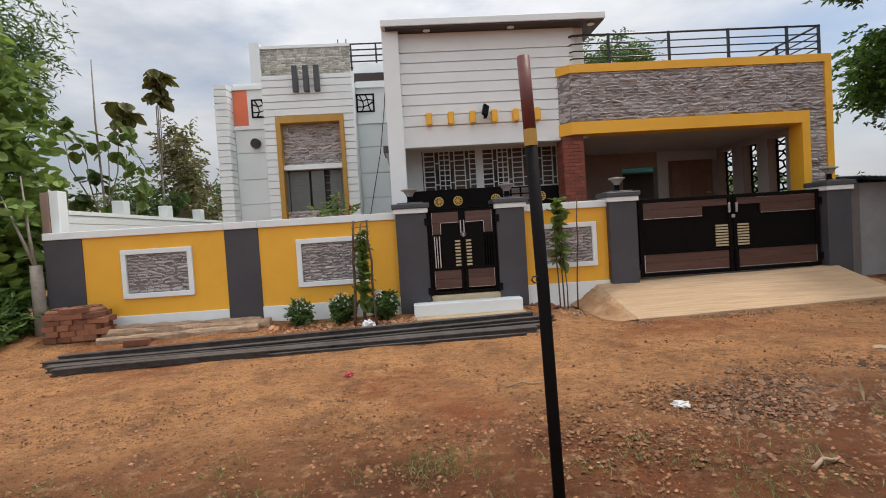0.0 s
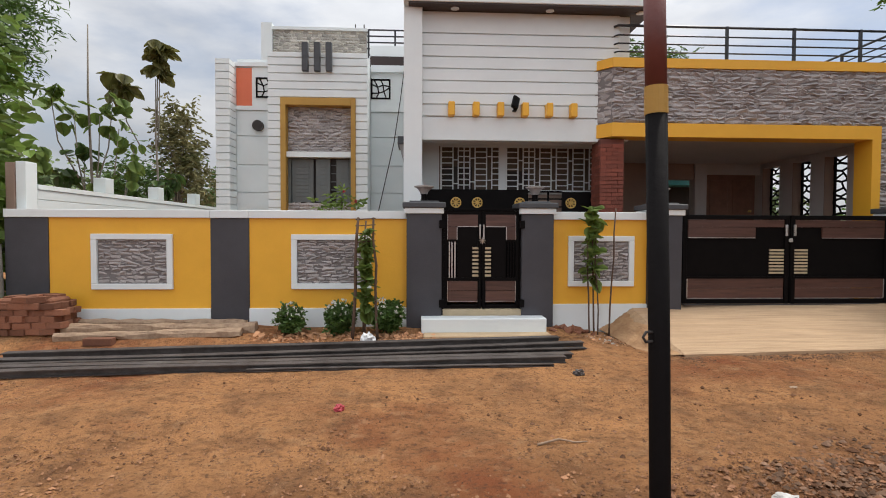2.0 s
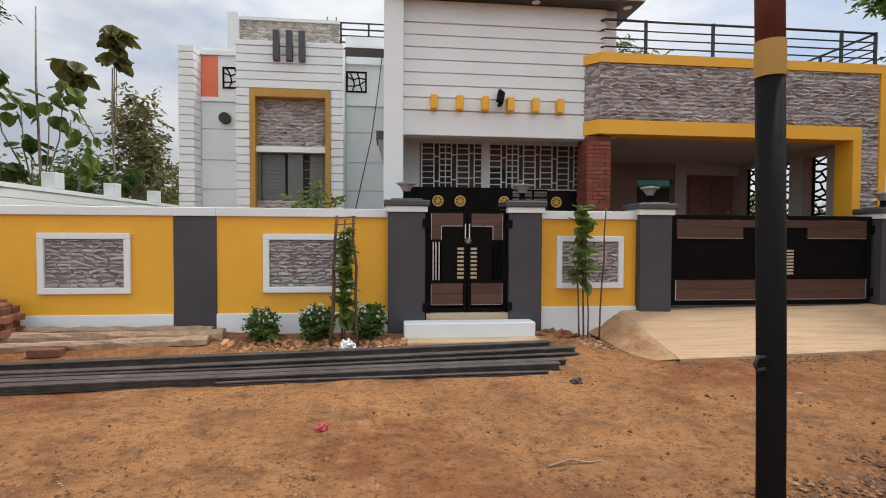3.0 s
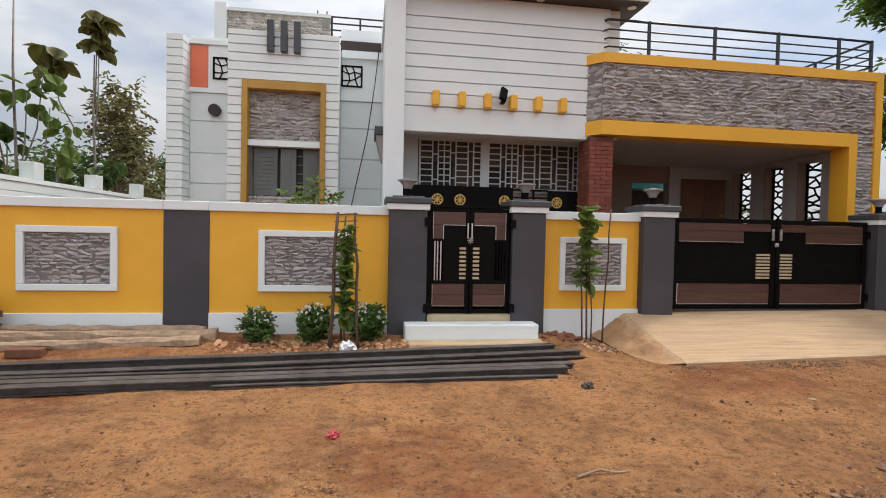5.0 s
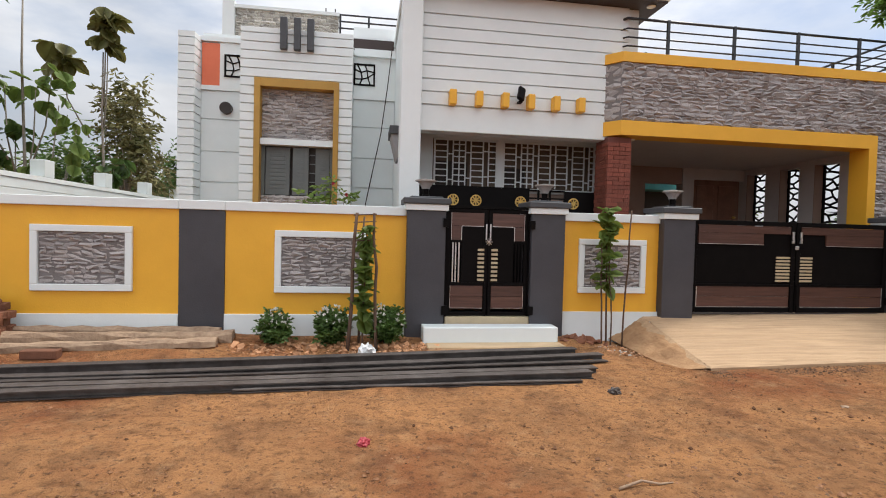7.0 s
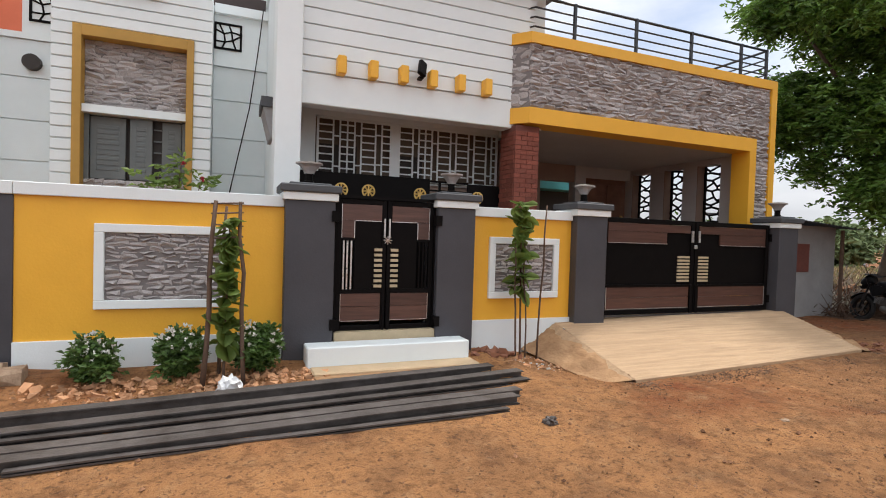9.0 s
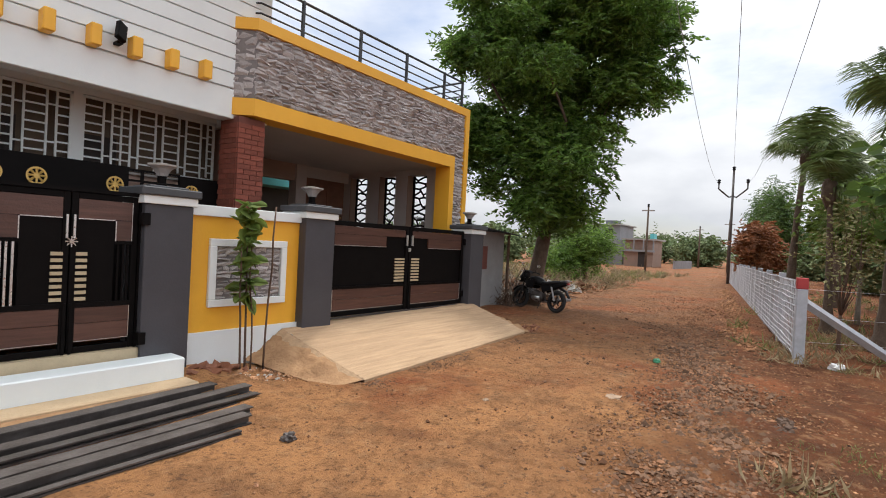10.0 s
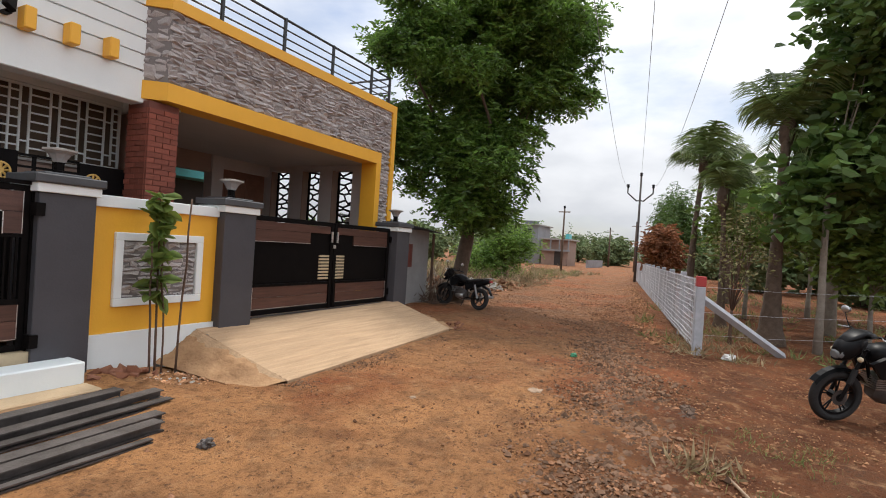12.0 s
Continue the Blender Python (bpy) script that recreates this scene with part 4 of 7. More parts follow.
def vent(x0, x1, z0, z1, seed):
    v = slab("vent", WHITE, house, x0, x1, MY - 0.012, MY - 0.005, z0, z1, label="square vent with black cracked-pattern grille")
    bm = bmesh.new()
    for d in ((x0, x1, z0, z0 + 0.035), (x0, x1, z1 - 0.035, z1), (x0, x0 + 0.035, z0 + 0.035, z1 - 0.035), (x1 - 0.035, x1, z0 + 0.035, z1 - 0.035)):
        box(bm, d[0], d[1], MY - 0.03, MY - 0.013, d[2], d[3])
    r = random.Random(seed)
    c = [(x0 + (x1 - x0) * u, z0 + (z1 - z0) * w) for u, w in ((0.35, 0.6), (0.62, 0.7), (0.66, 0.38), (0.4, 0.3))]
    e = [(x0 + (x1 - x0) * u, z0 + (z1 - z0) * w) for u, w in ((0, 0.75), (0.5, 1), (1, 0.62), (0.8, 0), (0.25, 0), (0, 0.3), (0.15, 1))]
    for a, b in ((c[0], c[1]), (c[1], c[2]), (c[2], c[3]), (c[3], c[0]), (c[0], e[0]), (c[1], e[1]), (c[1], e[2]), (c[2], e[3]), (c[3], e[4]), (c[3], e[5]), (c[0], e[6]), (c[2], e[2])):
        rod(bm, (a[0], MY - 0.02, a[1]), (b[0], MY - 0.02, b[1]), 0.013, n=4)
    part("vent_grille", bm, BLACK, v)


vent(-3.49, -3.04, 4.52, 4.96, 1)
vent(-1.0, -0.57, 4.53, 4.97, 2)
bm = bmesh.new()
rod(bm, (-3.44, MY - 0.10, 3.91), (-3.44, MY + 0.01, 3.91), 0.115, n=20)
part("pipe_sleeve", bm, DARK, house, "round dark exhaust hole")
# corner fin on the far left, grooved and canted
fin = slab("corner_pillar", WHITE, house, -4.19, -3.97, 12.38, 13.0, 0, 5.24)
FZ = [5.127 - 0.155 * k for k in range(33, -1, -1)] + [5.25]
for a, b in zip(FZ, FZ[1:]):
    bm = bmesh.new()
    prism(bm, [(-4.23, 12.34), (-3.935, 12.34), (-3.92, 12.66), (-3.92, 12.69), (-4.23, 12.69)], a + 0.012, b - 0.007)
    part("wall_course", bm, WHITE, fin)
slab("parapet", WHITE, house, -0.99, -0.16, 12.6, 13.0, 5.1, 5.248)
slab("roof_edge", SOFFIT, house, -1.02, -0.2, 12.72, 12.9, 5.25, 5.48)
slab("parapet", WHITE, house, -1.02, -0.16, 12.75, 13.1, 5.485, 5.72)

# bay
BY = 11.85
bay = slab("bay_wall", WHITE, house, -2.99, -2.745, BY + 0.03, MY, 0, 5.23)
slab("bay_wall", WHITE, house, -1.235, -1.01, BY + 0.03, MY, 0, 5.23)
slab("bay_wall", WHITE, house, -2.745, -1.235, BY + 0.03, MY, 4.32, 5.23)
slab("bay_wall", STONEDARK, house, -2.745, -1.235, BY + 0.17, BY + 0.3, 0, 2.2)
cz = [4.328 + 0.16 * k for k in range(-27, 6)] + [5.24]
for a, b in zip(cz, cz[1:]):
    if b < 4.34:
        slab("wall_course", WHITE, bay, -3.0, -2.745, BY - 0.006, BY + 0.029, a + 0.012, b - 0.007, bev=0.005)
        slab("wall_course", WHITE, bay, -1.235, -0.99, BY - 0.006, BY + 0.029, a + 0.012, b - 0.007, bev=0.005)
    else:
        slab("wall_course", WHITE, bay, -3.0, -0.99, BY - 0.006, BY + 0.029, max(a, 4.32) + 0.012, b - 0.007, bev=0.005)
bf = slab("bay_frame", OCHRE, house, -2.745, -2.64, BY - 0.04, BY + 0.18, 1.2, 4.32, bev=0.004, label="ochre frame round the window bay")
slab("frame_side", OCHRE, bf, -1.33, -1.235, BY - 0.04, BY + 0.18, 1.2, 4.32, bev=0.004)
slab("frame_head", OCHRE, bf, -2.64, -1.33, BY - 0.04, BY + 0.18, 4.17, 4.32, bev=0.004)
sp = slab("stone_panel", STONEDARK, house, -2.64, -1.33, BY + 0.17, BY + 0.3, 3.24, 4.169)
stones(sp, -2.64, -1.33, 3.24, 4.169, BY + 0.155, 0.06, 0.16, depth=0.04)
slab("window_ledge", WHITE, house, -2.64, -1.33, BY + 0.02, BY + 0.3, 3.13, 3.239)
stones(sp, -2.64, -1.33, 1.9, 2.2, BY + 0.15, 0.06, 0.13, depth=0.03)
# dark backing sheet carries the shade of the room behind the shutters
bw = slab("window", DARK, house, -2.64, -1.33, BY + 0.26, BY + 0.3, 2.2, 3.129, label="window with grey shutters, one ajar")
slab("window_frame", SHUTTER, bw, -2.68, -2.58, BY + 0.16, BY + 0.25, 2.2, 3.129)
slab("window_frame", SHUTTER, bw, -1.39, -1.345, BY + 0.16, BY + 0.25, 2.2, 3.129)
for x0, x1, tilt in ((-2.57, -2.13, 0), (-2.07, -1.78, 0.05), (-1.66, -1.40, 0)):
    sh = slab("shutter", SHUTTER, bw, x0, x1, BY + 0.2 - tilt, BY + 0.23 - tilt, 2.22, 3.11, bev=0.004)
    for k in range(9):
        z = 2.34 + k * 0.075
        slab("louvre", SHUTTER, sh, x0 + 0.08, x1 - 0.08, BY + 0.19 - tilt, BY + 0.199 - tilt, z, z + 0.05, bev=0.003)
for k in range(5):
    slab("window_bar", SHUTTER, bw, -1.77, -1.67, BY + 0.22, BY + 0.24, 2.3 + k * 0.17, 2.32 + k * 0.17)
for x in (-2.235, -1.995, -1.76):
    slab("fin", CAPGREY, house, x - 0.06, x + 0.06, BY - 0.12, BY - 0.007, 4.84, 5.41, bev=0.008, label="dark grey upright fin")
# flat roof and the stair head on it
slab("roof_slab", GREYCON, house, -3.9, 8.4, 13.0, 22.0, 5.0, 5.15)
slab("wall", COOLWHITE, house, -3.9, 8.0, 21.8, 22.0, 0, 5.0)
slab("wall", COOLWHITE, house, -3.9, -3.7, 13.0, 21.8, 0, 5.0)
hd = slab("stair_head", COOLWHITE, house, -4.85, -1.7, 19.0, 22.0, 5.0, 8.42, label="pale stone-clad stair head on the roof")
slab("pillar", WHITE, house, -5.2, -4.85, 18.85, 19.4, 5.0, 8.6)
slab("coping", WHITE, hd, -4.85, -1.68, 18.9, 19.3, 8.40, 8.5)
stones(hd, -4.84, -1.72, 7.15, 8.4, 18.97, 0.08, 0.15, PALESTONE, depth=0.04)
slab("band", YELLOW, hd, -4.3, -1.72, 18.93, 18.999, 6.8, 6.89)
slab("parapet", WHITE, house, -1.68, 1.5, 18.9, 19.2, 5.1, 7.5)
rb = thing("roof_railing", (-0.6, 19.0, 7.62), "black steel railing on the upper roof", "railing")
for k in range(5):
    slab("rail", RAILBLACK, rb, -1.7, 1.5, 18.98, 19.02, 7.62 + k * 0.21, 7.66 + k * 0.21)
for x in (-1.65, -0.75, 0.3, 1.4):
    slab("post", RAILBLACK, rb, x - 0.03, x + 0.03, 18.975, 19.025, 7.5, 8.5)
for x in (-2.15, -1.85):
    bm = bmesh.new()
    rod(bm, (x, 19.5, 8.4), (x, 19.5, 8.85), 0.02, n=5)
    part("starter_bar", bm, STEEL, hd)
# sunshade on the side wall and a slack cable
slab("sunshade", CAPGREY, house, -0.33, -0.161, 10.55, 11.3, 3.2, 3.33, label="small dark sunshade")
bm = bmesh.new()
prism(bm, [(0, 0.4), (0.14, 0.4), (0.14, 0.0), (0.1, 0.0)], 0, 0.65)
bmesh.ops.rotate(bm, verts=bm.verts, matrix=Matrix.Rotation(radians(90), 3, "X"))
bmesh.ops.translate(bm, verts=bm.verts, vec=(-0.302, 11.25, 2.798))
part("sunshade_bracket", bm, HUTWALL, house)
bm = bmesh.new()
tube(bm, [(-0.25, 12.4, 5.2), (-0.33, 12.1, 4.4), (-0.45, 11.7, 3.4), (-0.62, 11.3, 2.5), (-0.75, 11.0, 1.8)], 0.009, 5)
cb = part("cable", bm, BLACK)
tagged(cb, "thin slack black cable down the house wall", "cable")
cb.name = "cable"

# ---- things before the wall ----
def gz(x, y):
    return float(ground_z(np.array(x), np.array(y)))


# the post by the road
pp = thing("road_post", (0.84, 2.85, 0), "slim steel post, oxide red above a yellow band, black below", "post")
bm = bmesh.new()
tube(bm, [(0.875, 2.85, -0.2), (0.845, 2.85, 1.2), (0.822, 2.85, 1.98)], 0.0345, 14)
part("lower_shaft", bm, POLEBLACK, pp)
bm = bmesh.new()
rod(bm, (0.8222, 2.85, 1.975), (0.820, 2.85, 2.065), 0.037, n=14)
part("yellow_band", bm, OCHRE, pp, "worn yellow painted band")
bm = bmesh.new()
tube(bm, [(0.82, 2.85, 2.06), (0.806, 2.85, 2.46)], 0.0345, 14)
part("upper_shaft", bm, POLERED, pp, "oxide red painted upper end")
for z in (1.245,):
    bm = bmesh.new()
    tube(bm, [(0.815, 2.835, z + 0.015), (0.79, 2.83, z + 0.017), (0.778, 2.825, z), (0.79, 2.83, z - 0.017), (0.815, 2.835, z - 0.015)], 0.005, 6)
    part("wire_loop", bm, STEEL, pp)

# bundle of long steel sections on the ground
def channel(a, b, w, h, zlift):
    """One long rolled steel section lying along a to b: a channel open towards the road."""
    a, b = Vector((*a, gz(*a) + zlift)), Vector((*b, gz(*b) + zlift))
    d = (b - a).normalized()
    s = Vector((-d.y, d.x, 0)).normalized()
    up = Vector((0, 0, 1))
    t = 0.012
    g = thing("steel_section", (*(a + b).to_2d() / 2, gz((a.x + b.x) / 2, (a.y + b.y) / 2)), "long dark rolled steel section lying on the ground", "steel section", "steel sections on the ground")
    ph = U.uniform(0, 3)
    for name, u0, u1, v0, v1 in (("bottom_flange", -w / 2, w / 2, 0, t), ("web", -w / 2 + 0.045, w / 2, t, h - t), ("top_flange", -w / 2, w / 2, h - t, h)):
        bm = bmesh.new()
        rows = []
        n = 14
        for i in range(n + 1):
            q = i / n
            p = a.lerp(b, q)
            p = p + s * 0.03 * math.sin(q * 4 + ph)
            p.z = gz(p.x, p.y) + zlift + 0.004 * math.sin(q * 9 + ph)
            rows.append([bm.verts.new(p + s * u + up * v) for u, v in ((u0, v0), (u1, v0), (u1, v1), (u0, v1))])
        for r0, r1 in zip(rows, rows[1:]):
            for i in range(4):
                bm.faces.new((r0[i], r0[(i + 1) % 4], r1[(i + 1) % 4], r1[i]))
        bm.faces.new(rows[0][::-1])
        bm.faces.new(rows[-1])
        part(name, bm, STEEL, g)


channel((-5.0, 7.66), (1.98, 8.22), 0.13, 0.105, 0.0)
channel((-5.1, 7.49), (2.29, 8.06), 0.13, 0.075, 0.0)
channel((-4.95, 7.35), (2.27, 7.92), 0.09, 0.05, 0.0)
channel((-4.8, 7.13), (2.0, 7.65), 0.13, 0.07, 0.0)
channel((-4.6, 6.93), (1.85, 7.44), 0.13, 0.08, 0.0)
channel((-1.9, 7.065), (1.66, 7.25), 0.06, 0.035, 0.0)

# weathered timbers before the wall
def timber(a, b, w, h, z=0.0):
    g = thing("timber_beam", ((a[0] + b[0]) / 2, (a[1] + b[1]) / 2, gz(*a)), "rough weathered timber beam lying by the wall", "timber", "timbers by the wall")
    bm = bmesh.new()
    a3, b3 = Vector((*a, gz(*a) + z)), Vector((*b, gz(*b) + z))
    d = (b3 - a3).normalized()
    s = Vector((-d.y, d.x, 0))
    rows = []
    for i in range(13):
        p = a3.lerp(b3, i / 12)
        j = lambda: U.uniform(-0.014, 0.014)
        rows.append([bm.verts.new(p + s * (u * w / 2 + j()) + Vector((0, 0, v * h + j() - 0.01))) for u, v in ((-1, 0), (1, 0), (1.0, 0.8), (0.6, 1), (-0.7, 1), (-1, 0.7))])
    for r0, r1 in zip(rows, rows[1:]):
        for i in range(6):
            bm.faces.new((r0[i], r0[(i + 1) % 6], r1[(i + 1) % 6], r1[i]))
    bm.faces.new(rows[0][::-1])
    bm.faces.new(rows[-1])
    part("beam", bm, OLDWOOD, g)


timber((-4.85, 8.36), (-2.45, 8.56), 0.16, 0.10)
timber((-4.9, 8.6), (-2.3, 8.74), 0.2, 0.12)
timber((-4.95, 8.86), (-2.5, 8.93), 0.15, 0.11)
slab("x", OLDBRICK, None, -4.37, -4.0, 8.14, 8.26, gz(-4.2, 8.2) - 0.01, gz(-4.2, 8.2) + 0.09, bev=0.008)
ob = bpy.data.objects["x"]
ob.name = "paving_block"
tagged(ob, "single reddish block lying before the timbers", "brick")

# stack of old bricks at the wall's end
bs = thing("brick_stack", (-5.3, 8.75, gz(-5.1, 8.7)), "rough stack of old red bricks at the wall's end", "brick stack")
bm = bmesh.new()
box(bm, -0.5, 0.5, -0.5, 0.5, -0.5, 0.5, bev=0.05)
obme = bpy.data.meshes.new("brick")
bm.to_mesh(obme)
bm.free()
obme.materials.append(OLDBRICK)
zb = gz(-5.1, 8.7) - 0.03
slab("core", OLDBRICK, bs, -5.72, -4.95, 8.455, 8.84, zb, zb + 0.5, bev=0.03)
for r in range(6):
    n = 4 if r < 5 else 3
    for i in range(n):
        for k in range(3):
            if r == 5 and U.random() < 0.3:
                continue
            ob = new("brick", obme)
            ob.parent = bs
            c = (-5.76 + 0.13 + i * 0.21 + (0.06 if r % 2 else 0) + U.uniform(-0.02, 0.02), 8.5 + k * 0.15 + U.uniform(-0.02, 0.02), zb + 0.045 + r * 0.088)
            ob.matrix_basis = Matrix.Translation(-ORIGIN[bs]) @ pose(*c, U.uniform(-4, 4), U.uniform(-4, 4), U.uniform(-14, 14)) @ Matrix.Diagonal((0.24 * U.uniform(0.75, 1.05), 0.15, 0.086, 1))


# leaves
def leaf_cloud(centres, axes, length, width, jitter=0.25, fold=0.12):
    """Diamond leaves with a folded midrib: arrays of base points and directions."""
    c, d = np.asarray(centres), np.asarray(axes)
    n = len(c)
    d = d / np.linalg.norm(d, axis=1, keepdims=True)
    r = rng.normal(size=(n, 3))
    s = np.cross(d, r)
    s /= np.linalg.norm(s, axis=1, keepdims=True) + 1e-9
    up = np.cross(s, d)
    L = (length * rng.uniform(1 - jitter, 1 + jitter, n))[:, None]
    Wd = (width * rng.uniform(1 - jitter, 1 + jitter, n))[:, None]
    if width > 0.09:
        a, b = up * L * fold, up * L * fold * 0.6
        v = np.stack([c, c + d * L * 0.22 + s * Wd * 0.42 + a, c + d * L * 0.62 + s * Wd * 0.45 + a * 0.8, c + d * L - b, c + d * L * 0.62 - s * Wd * 0.45 + a * 0.8, c + d * L * 0.22 - s * Wd * 0.42 + a], 1)
        f = [q for i in range(n) for q in ((6 * i, 6 * i + 1, 6 * i + 2, 6 * i + 3), (6 * i, 6 * i + 3, 6 * i + 4, 6 * i + 5))]
        return v.reshape(-1, 3), f
    v = np.stack([c, c + d * L * 0.45 + s * Wd / 2 + up * L * fold, c + d * L - up * L * fold * 0.6, c + d * L * 0.45 - s * Wd / 2 + up * L * fold], 1)
    f = [(4 * i, 4 * i + 1, 4 * i + 2, 4 * i + 3) for i in range(n)]
    return v.reshape(-1, 3), f


def sprigs(points, per, leaves, span, length, width, droop=0.5):
    """Sprigs of leaflets round each cluster point."""
    P = np.repeat(np.asarray(points), per, 0)
    n = len(P)
    ax = rng.normal(size=(n, 3))
    ax[:, 2] = ax[:, 2] * 0.5 - droop
    ax /= np.linalg.norm(ax, axis=1, keepdims=True)
    start = P + rng.normal(size=(n, 3)) * span * 0.45
    t = np.tile(np.linspace(0.1, 1.0, leaves), n)[:, None]
    S, A = np.repeat(start, leaves, 0), np.repeat(ax, leaves, 0)
    c = S + A * t * span
    side = np.cross(A, np.array([0, 0, 1.0]))
    side /= np.linalg.norm(side, axis=1, keepdims=True) + 1e-6
    sg = np.tile(np.where(np.arange(leaves) % 2, 1.0, -1.0), n)[:, None]
    d = side * sg + A * 0.7 + rng.normal(size=c.shape) * 0.3
    return leaf_cloud(c, d, length, width)


def crown_points(ells, n):
    """Points in the outer parts of several ellipsoids, uneven so that the outline breaks up."""
    out = []
    tot = sum(e[2] for e in ells)
    for c, r, w in ells:
        k = int(n * w / tot)
        d = rng.normal(size=(k * 3, 3))
        d /= np.linalg.norm(d, axis=1, keepdims=True)
        lump = np.array([noise.noise(Vector(v * 2.3) + Vector(c)) for v in d])
        keep = lump > -0.18
        d, lump = d[keep][:k], lump[keep][:k]
        rad = rng.uniform(0.45, 1.0, len(d)) ** 0.6 * (0.85 + 0.45 * lump)
        out.append(np.array(c) + d * rad[:, None] * np.array(r))
    return np.concatenate(out)


def tree(name, label, base, height, r0, ells, clusters, leaf, material, bark=BARK, lean=(0, 0), limbs=9, per=9, leaflets=9, span=0.45, droop=0.5, group=""):
    """Trunk, limbs to the crown's clumps, and a crown of many small leaves."""
    g = thing(name, base, label, "tree", group)
    bx, by, bz = base
    fork = Vector((bx + lean[0], by + lean[1], bz + height))
    bm = bmesh.new()
    pts = [Vector(base) - Vector((0, 0, 0.1))] + [Vector(base).lerp(fork, t) + Vector((U.uniform(-1, 1), U.uniform(-1, 1), 0)) * r0 * 0.4 for t in (0.3, 0.65)] + [fork]
    tube(bm, pts, [r0 * 1.35, r0, r0 * 0.9, r0 * 0.8], 10)
    part("trunk", bm, bark, g)
    P = crown_points(ells, clusters)
    for k in range(limbs):
        e = Vector(P[U.randrange(len(P))])
        m = fork.lerp(e, 0.5) + Vector((U.uniform(-1, 1), U.uniform(-1, 1), U.uniform(0, 1))) * (e - fork).length * 0.12
        bm = bmesh.new()
        tube(bm, [fork - Vector((0, 0, r0)), fork.lerp(m, 0.5), m, m.lerp(e, 0.6), e], [r0 * 0.42, r0 * 0.3, r0 * 0.2, r0 * 0.12, r0 * 0.05], 6)
        part("limb", bm, bark, g)
    v, f = sprigs(P, per, leaflets, span, leaf[0], leaf[1], droop)
    raw("crown", v, f, material, g)
    return g


# flowering shrubs at the foot of the wall
def shrub(x, y, r, h):
    g = thing("flowering_shrub", (x, y, gz(x, y)), "round dark green shrub with small white flowers", "shrub", "shrubs at the wall")
    z0 = gz(x, y)
    for k in range(5):
        a = k * 1.3
        bm = bmesh.new()
        tube(bm, [(x, y, z0 - 0.05), (x + math.cos(a) * r * 0.3, y + math.sin(a) * r * 0.3, z0 + h * 0.4), (x + math.cos(a) * r * 0.6, y + math.sin(a) * r * 0.6, z0 + h * 0.75)], [0.012, 0.009, 0.005], 5)
        part("stem", bm, STICK, g)
    P = crown_points([((x, y, z0 + h * 0.5), (r * 0.95, r * 0.95, h * 0.46), 1), ((x, y, z0 + h * 0.45), (r * 0.6, r * 0.6, h * 0.35), 0.5)], 130)
    v, f = sprigs(P, 6, 6, 0.07, 0.06, 0.034, -0.2)
    raw("foliage", v, f, LEAFDARK, g)
    d = rng.normal(size=(26, 3))
    d[:, 1] = -abs(d[:, 1])
    d[:, 2] = abs(d[:, 2])
    d /= np.linalg.norm(d, axis=1, keepdims=True)
    c = np.array([x, y, z0 + h * 0.55]) + d * np.array([r, r, h * 0.5]) * 1.08
    v, f = leaf_cloud(np.repeat(c, 5, 0), rng.normal(size=(130, 3)), 0.028, 0.026)
    tagged(raw("blossom", v, f, PETALWHITE, g, "small white flowers"), kind="stuff")


shrub(-1.77, 8.66, 0.16, 0.41)
shrub(-1.08, 8.70, 0.2, 0.45)
shrub(-0.40, 8.66, 0.235, 0.48)


# saplings with stakes
def broad_leaf_mesh(name, material):
    bm = bmesh.new()
    pts = [(0, 0), (0.1, 0.26), (0.25, 0.43), (0.45, 0.49), (0.65, 0.43), (0.85, 0.24), (1.0, 0)]
    mid = [bm.verts.new((x, 0, -0.05 * math.sin(x * 3) - 0.15 * x * x)) for x, _ in pts]
    for sgn in (1, -1):
        ed = [bm.verts.new((x, sgn * w, 0.10 * w - 0.15 * x * x - 0.04 * (i % 2))) for i, (x, w) in enumerate(pts[1:-1])]
        bm.faces.new((mid[0], mid[1], ed[0]))
        for q in range(1, len(mid) - 2):
            bm.faces.new((mid[q], mid[q + 1], ed[q], ed[q - 1]))
        bm.faces.new((mid[-2], mid[-1], ed[-1]))
    for f in bm.faces:
        f.smooth = True
    me = bpy.data.meshes.new(name)
    bm.to_mesh(me)
    bm.free()
    me.materials.append(material)
    return me


LEAFMESH = {m.name: broad_leaf_mesh("leaf", m) for m in (LEAFBIG, LEAFBROWN, LEAFDARK)}


def put_leaf(parent, at, size, yaw, pitch, material=LEAFBIG):
    ob = new("leaf", LEAFMESH[material.name])
    ob.parent = parent
    ob.matrix_basis = Matrix.Translation(Vector(at) - ORIGIN[parent]) @ pose(0, 0, 0, U.uniform(-25, 25), pitch, yaw) @ Matrix.Diagonal((size, size, size, 1))


def sapling(x, y, stem, leaves, zlo, size, label):
    g = thing("sapling", (x, y, gz(x, y)), label, "sapling")
    bm = bmesh.new()
    pts = [(x + stem[0] * t, y + stem[1] * t, gz(x, y) - 0.05 + stem[2] * t) for t in np.linspace(0, 1, 6)]
    tube(bm, pts, [0.014, 0.013, 0.012, 0.01, 0.008, 0.004], 6)
    part("stem", bm, STICK, g)
    for k in range(leaves):
        t = zlo + (1 - zlo) * k / (leaves - 1)
        put_leaf(g, (x + stem[0] * t, y + stem[1] * t, gz(x, y) + stem[2] * t), size * U.uniform(0.7, 1.25), k * 137 + U.uniform(-40, 40), U.uniform(-35, 70))
    return g


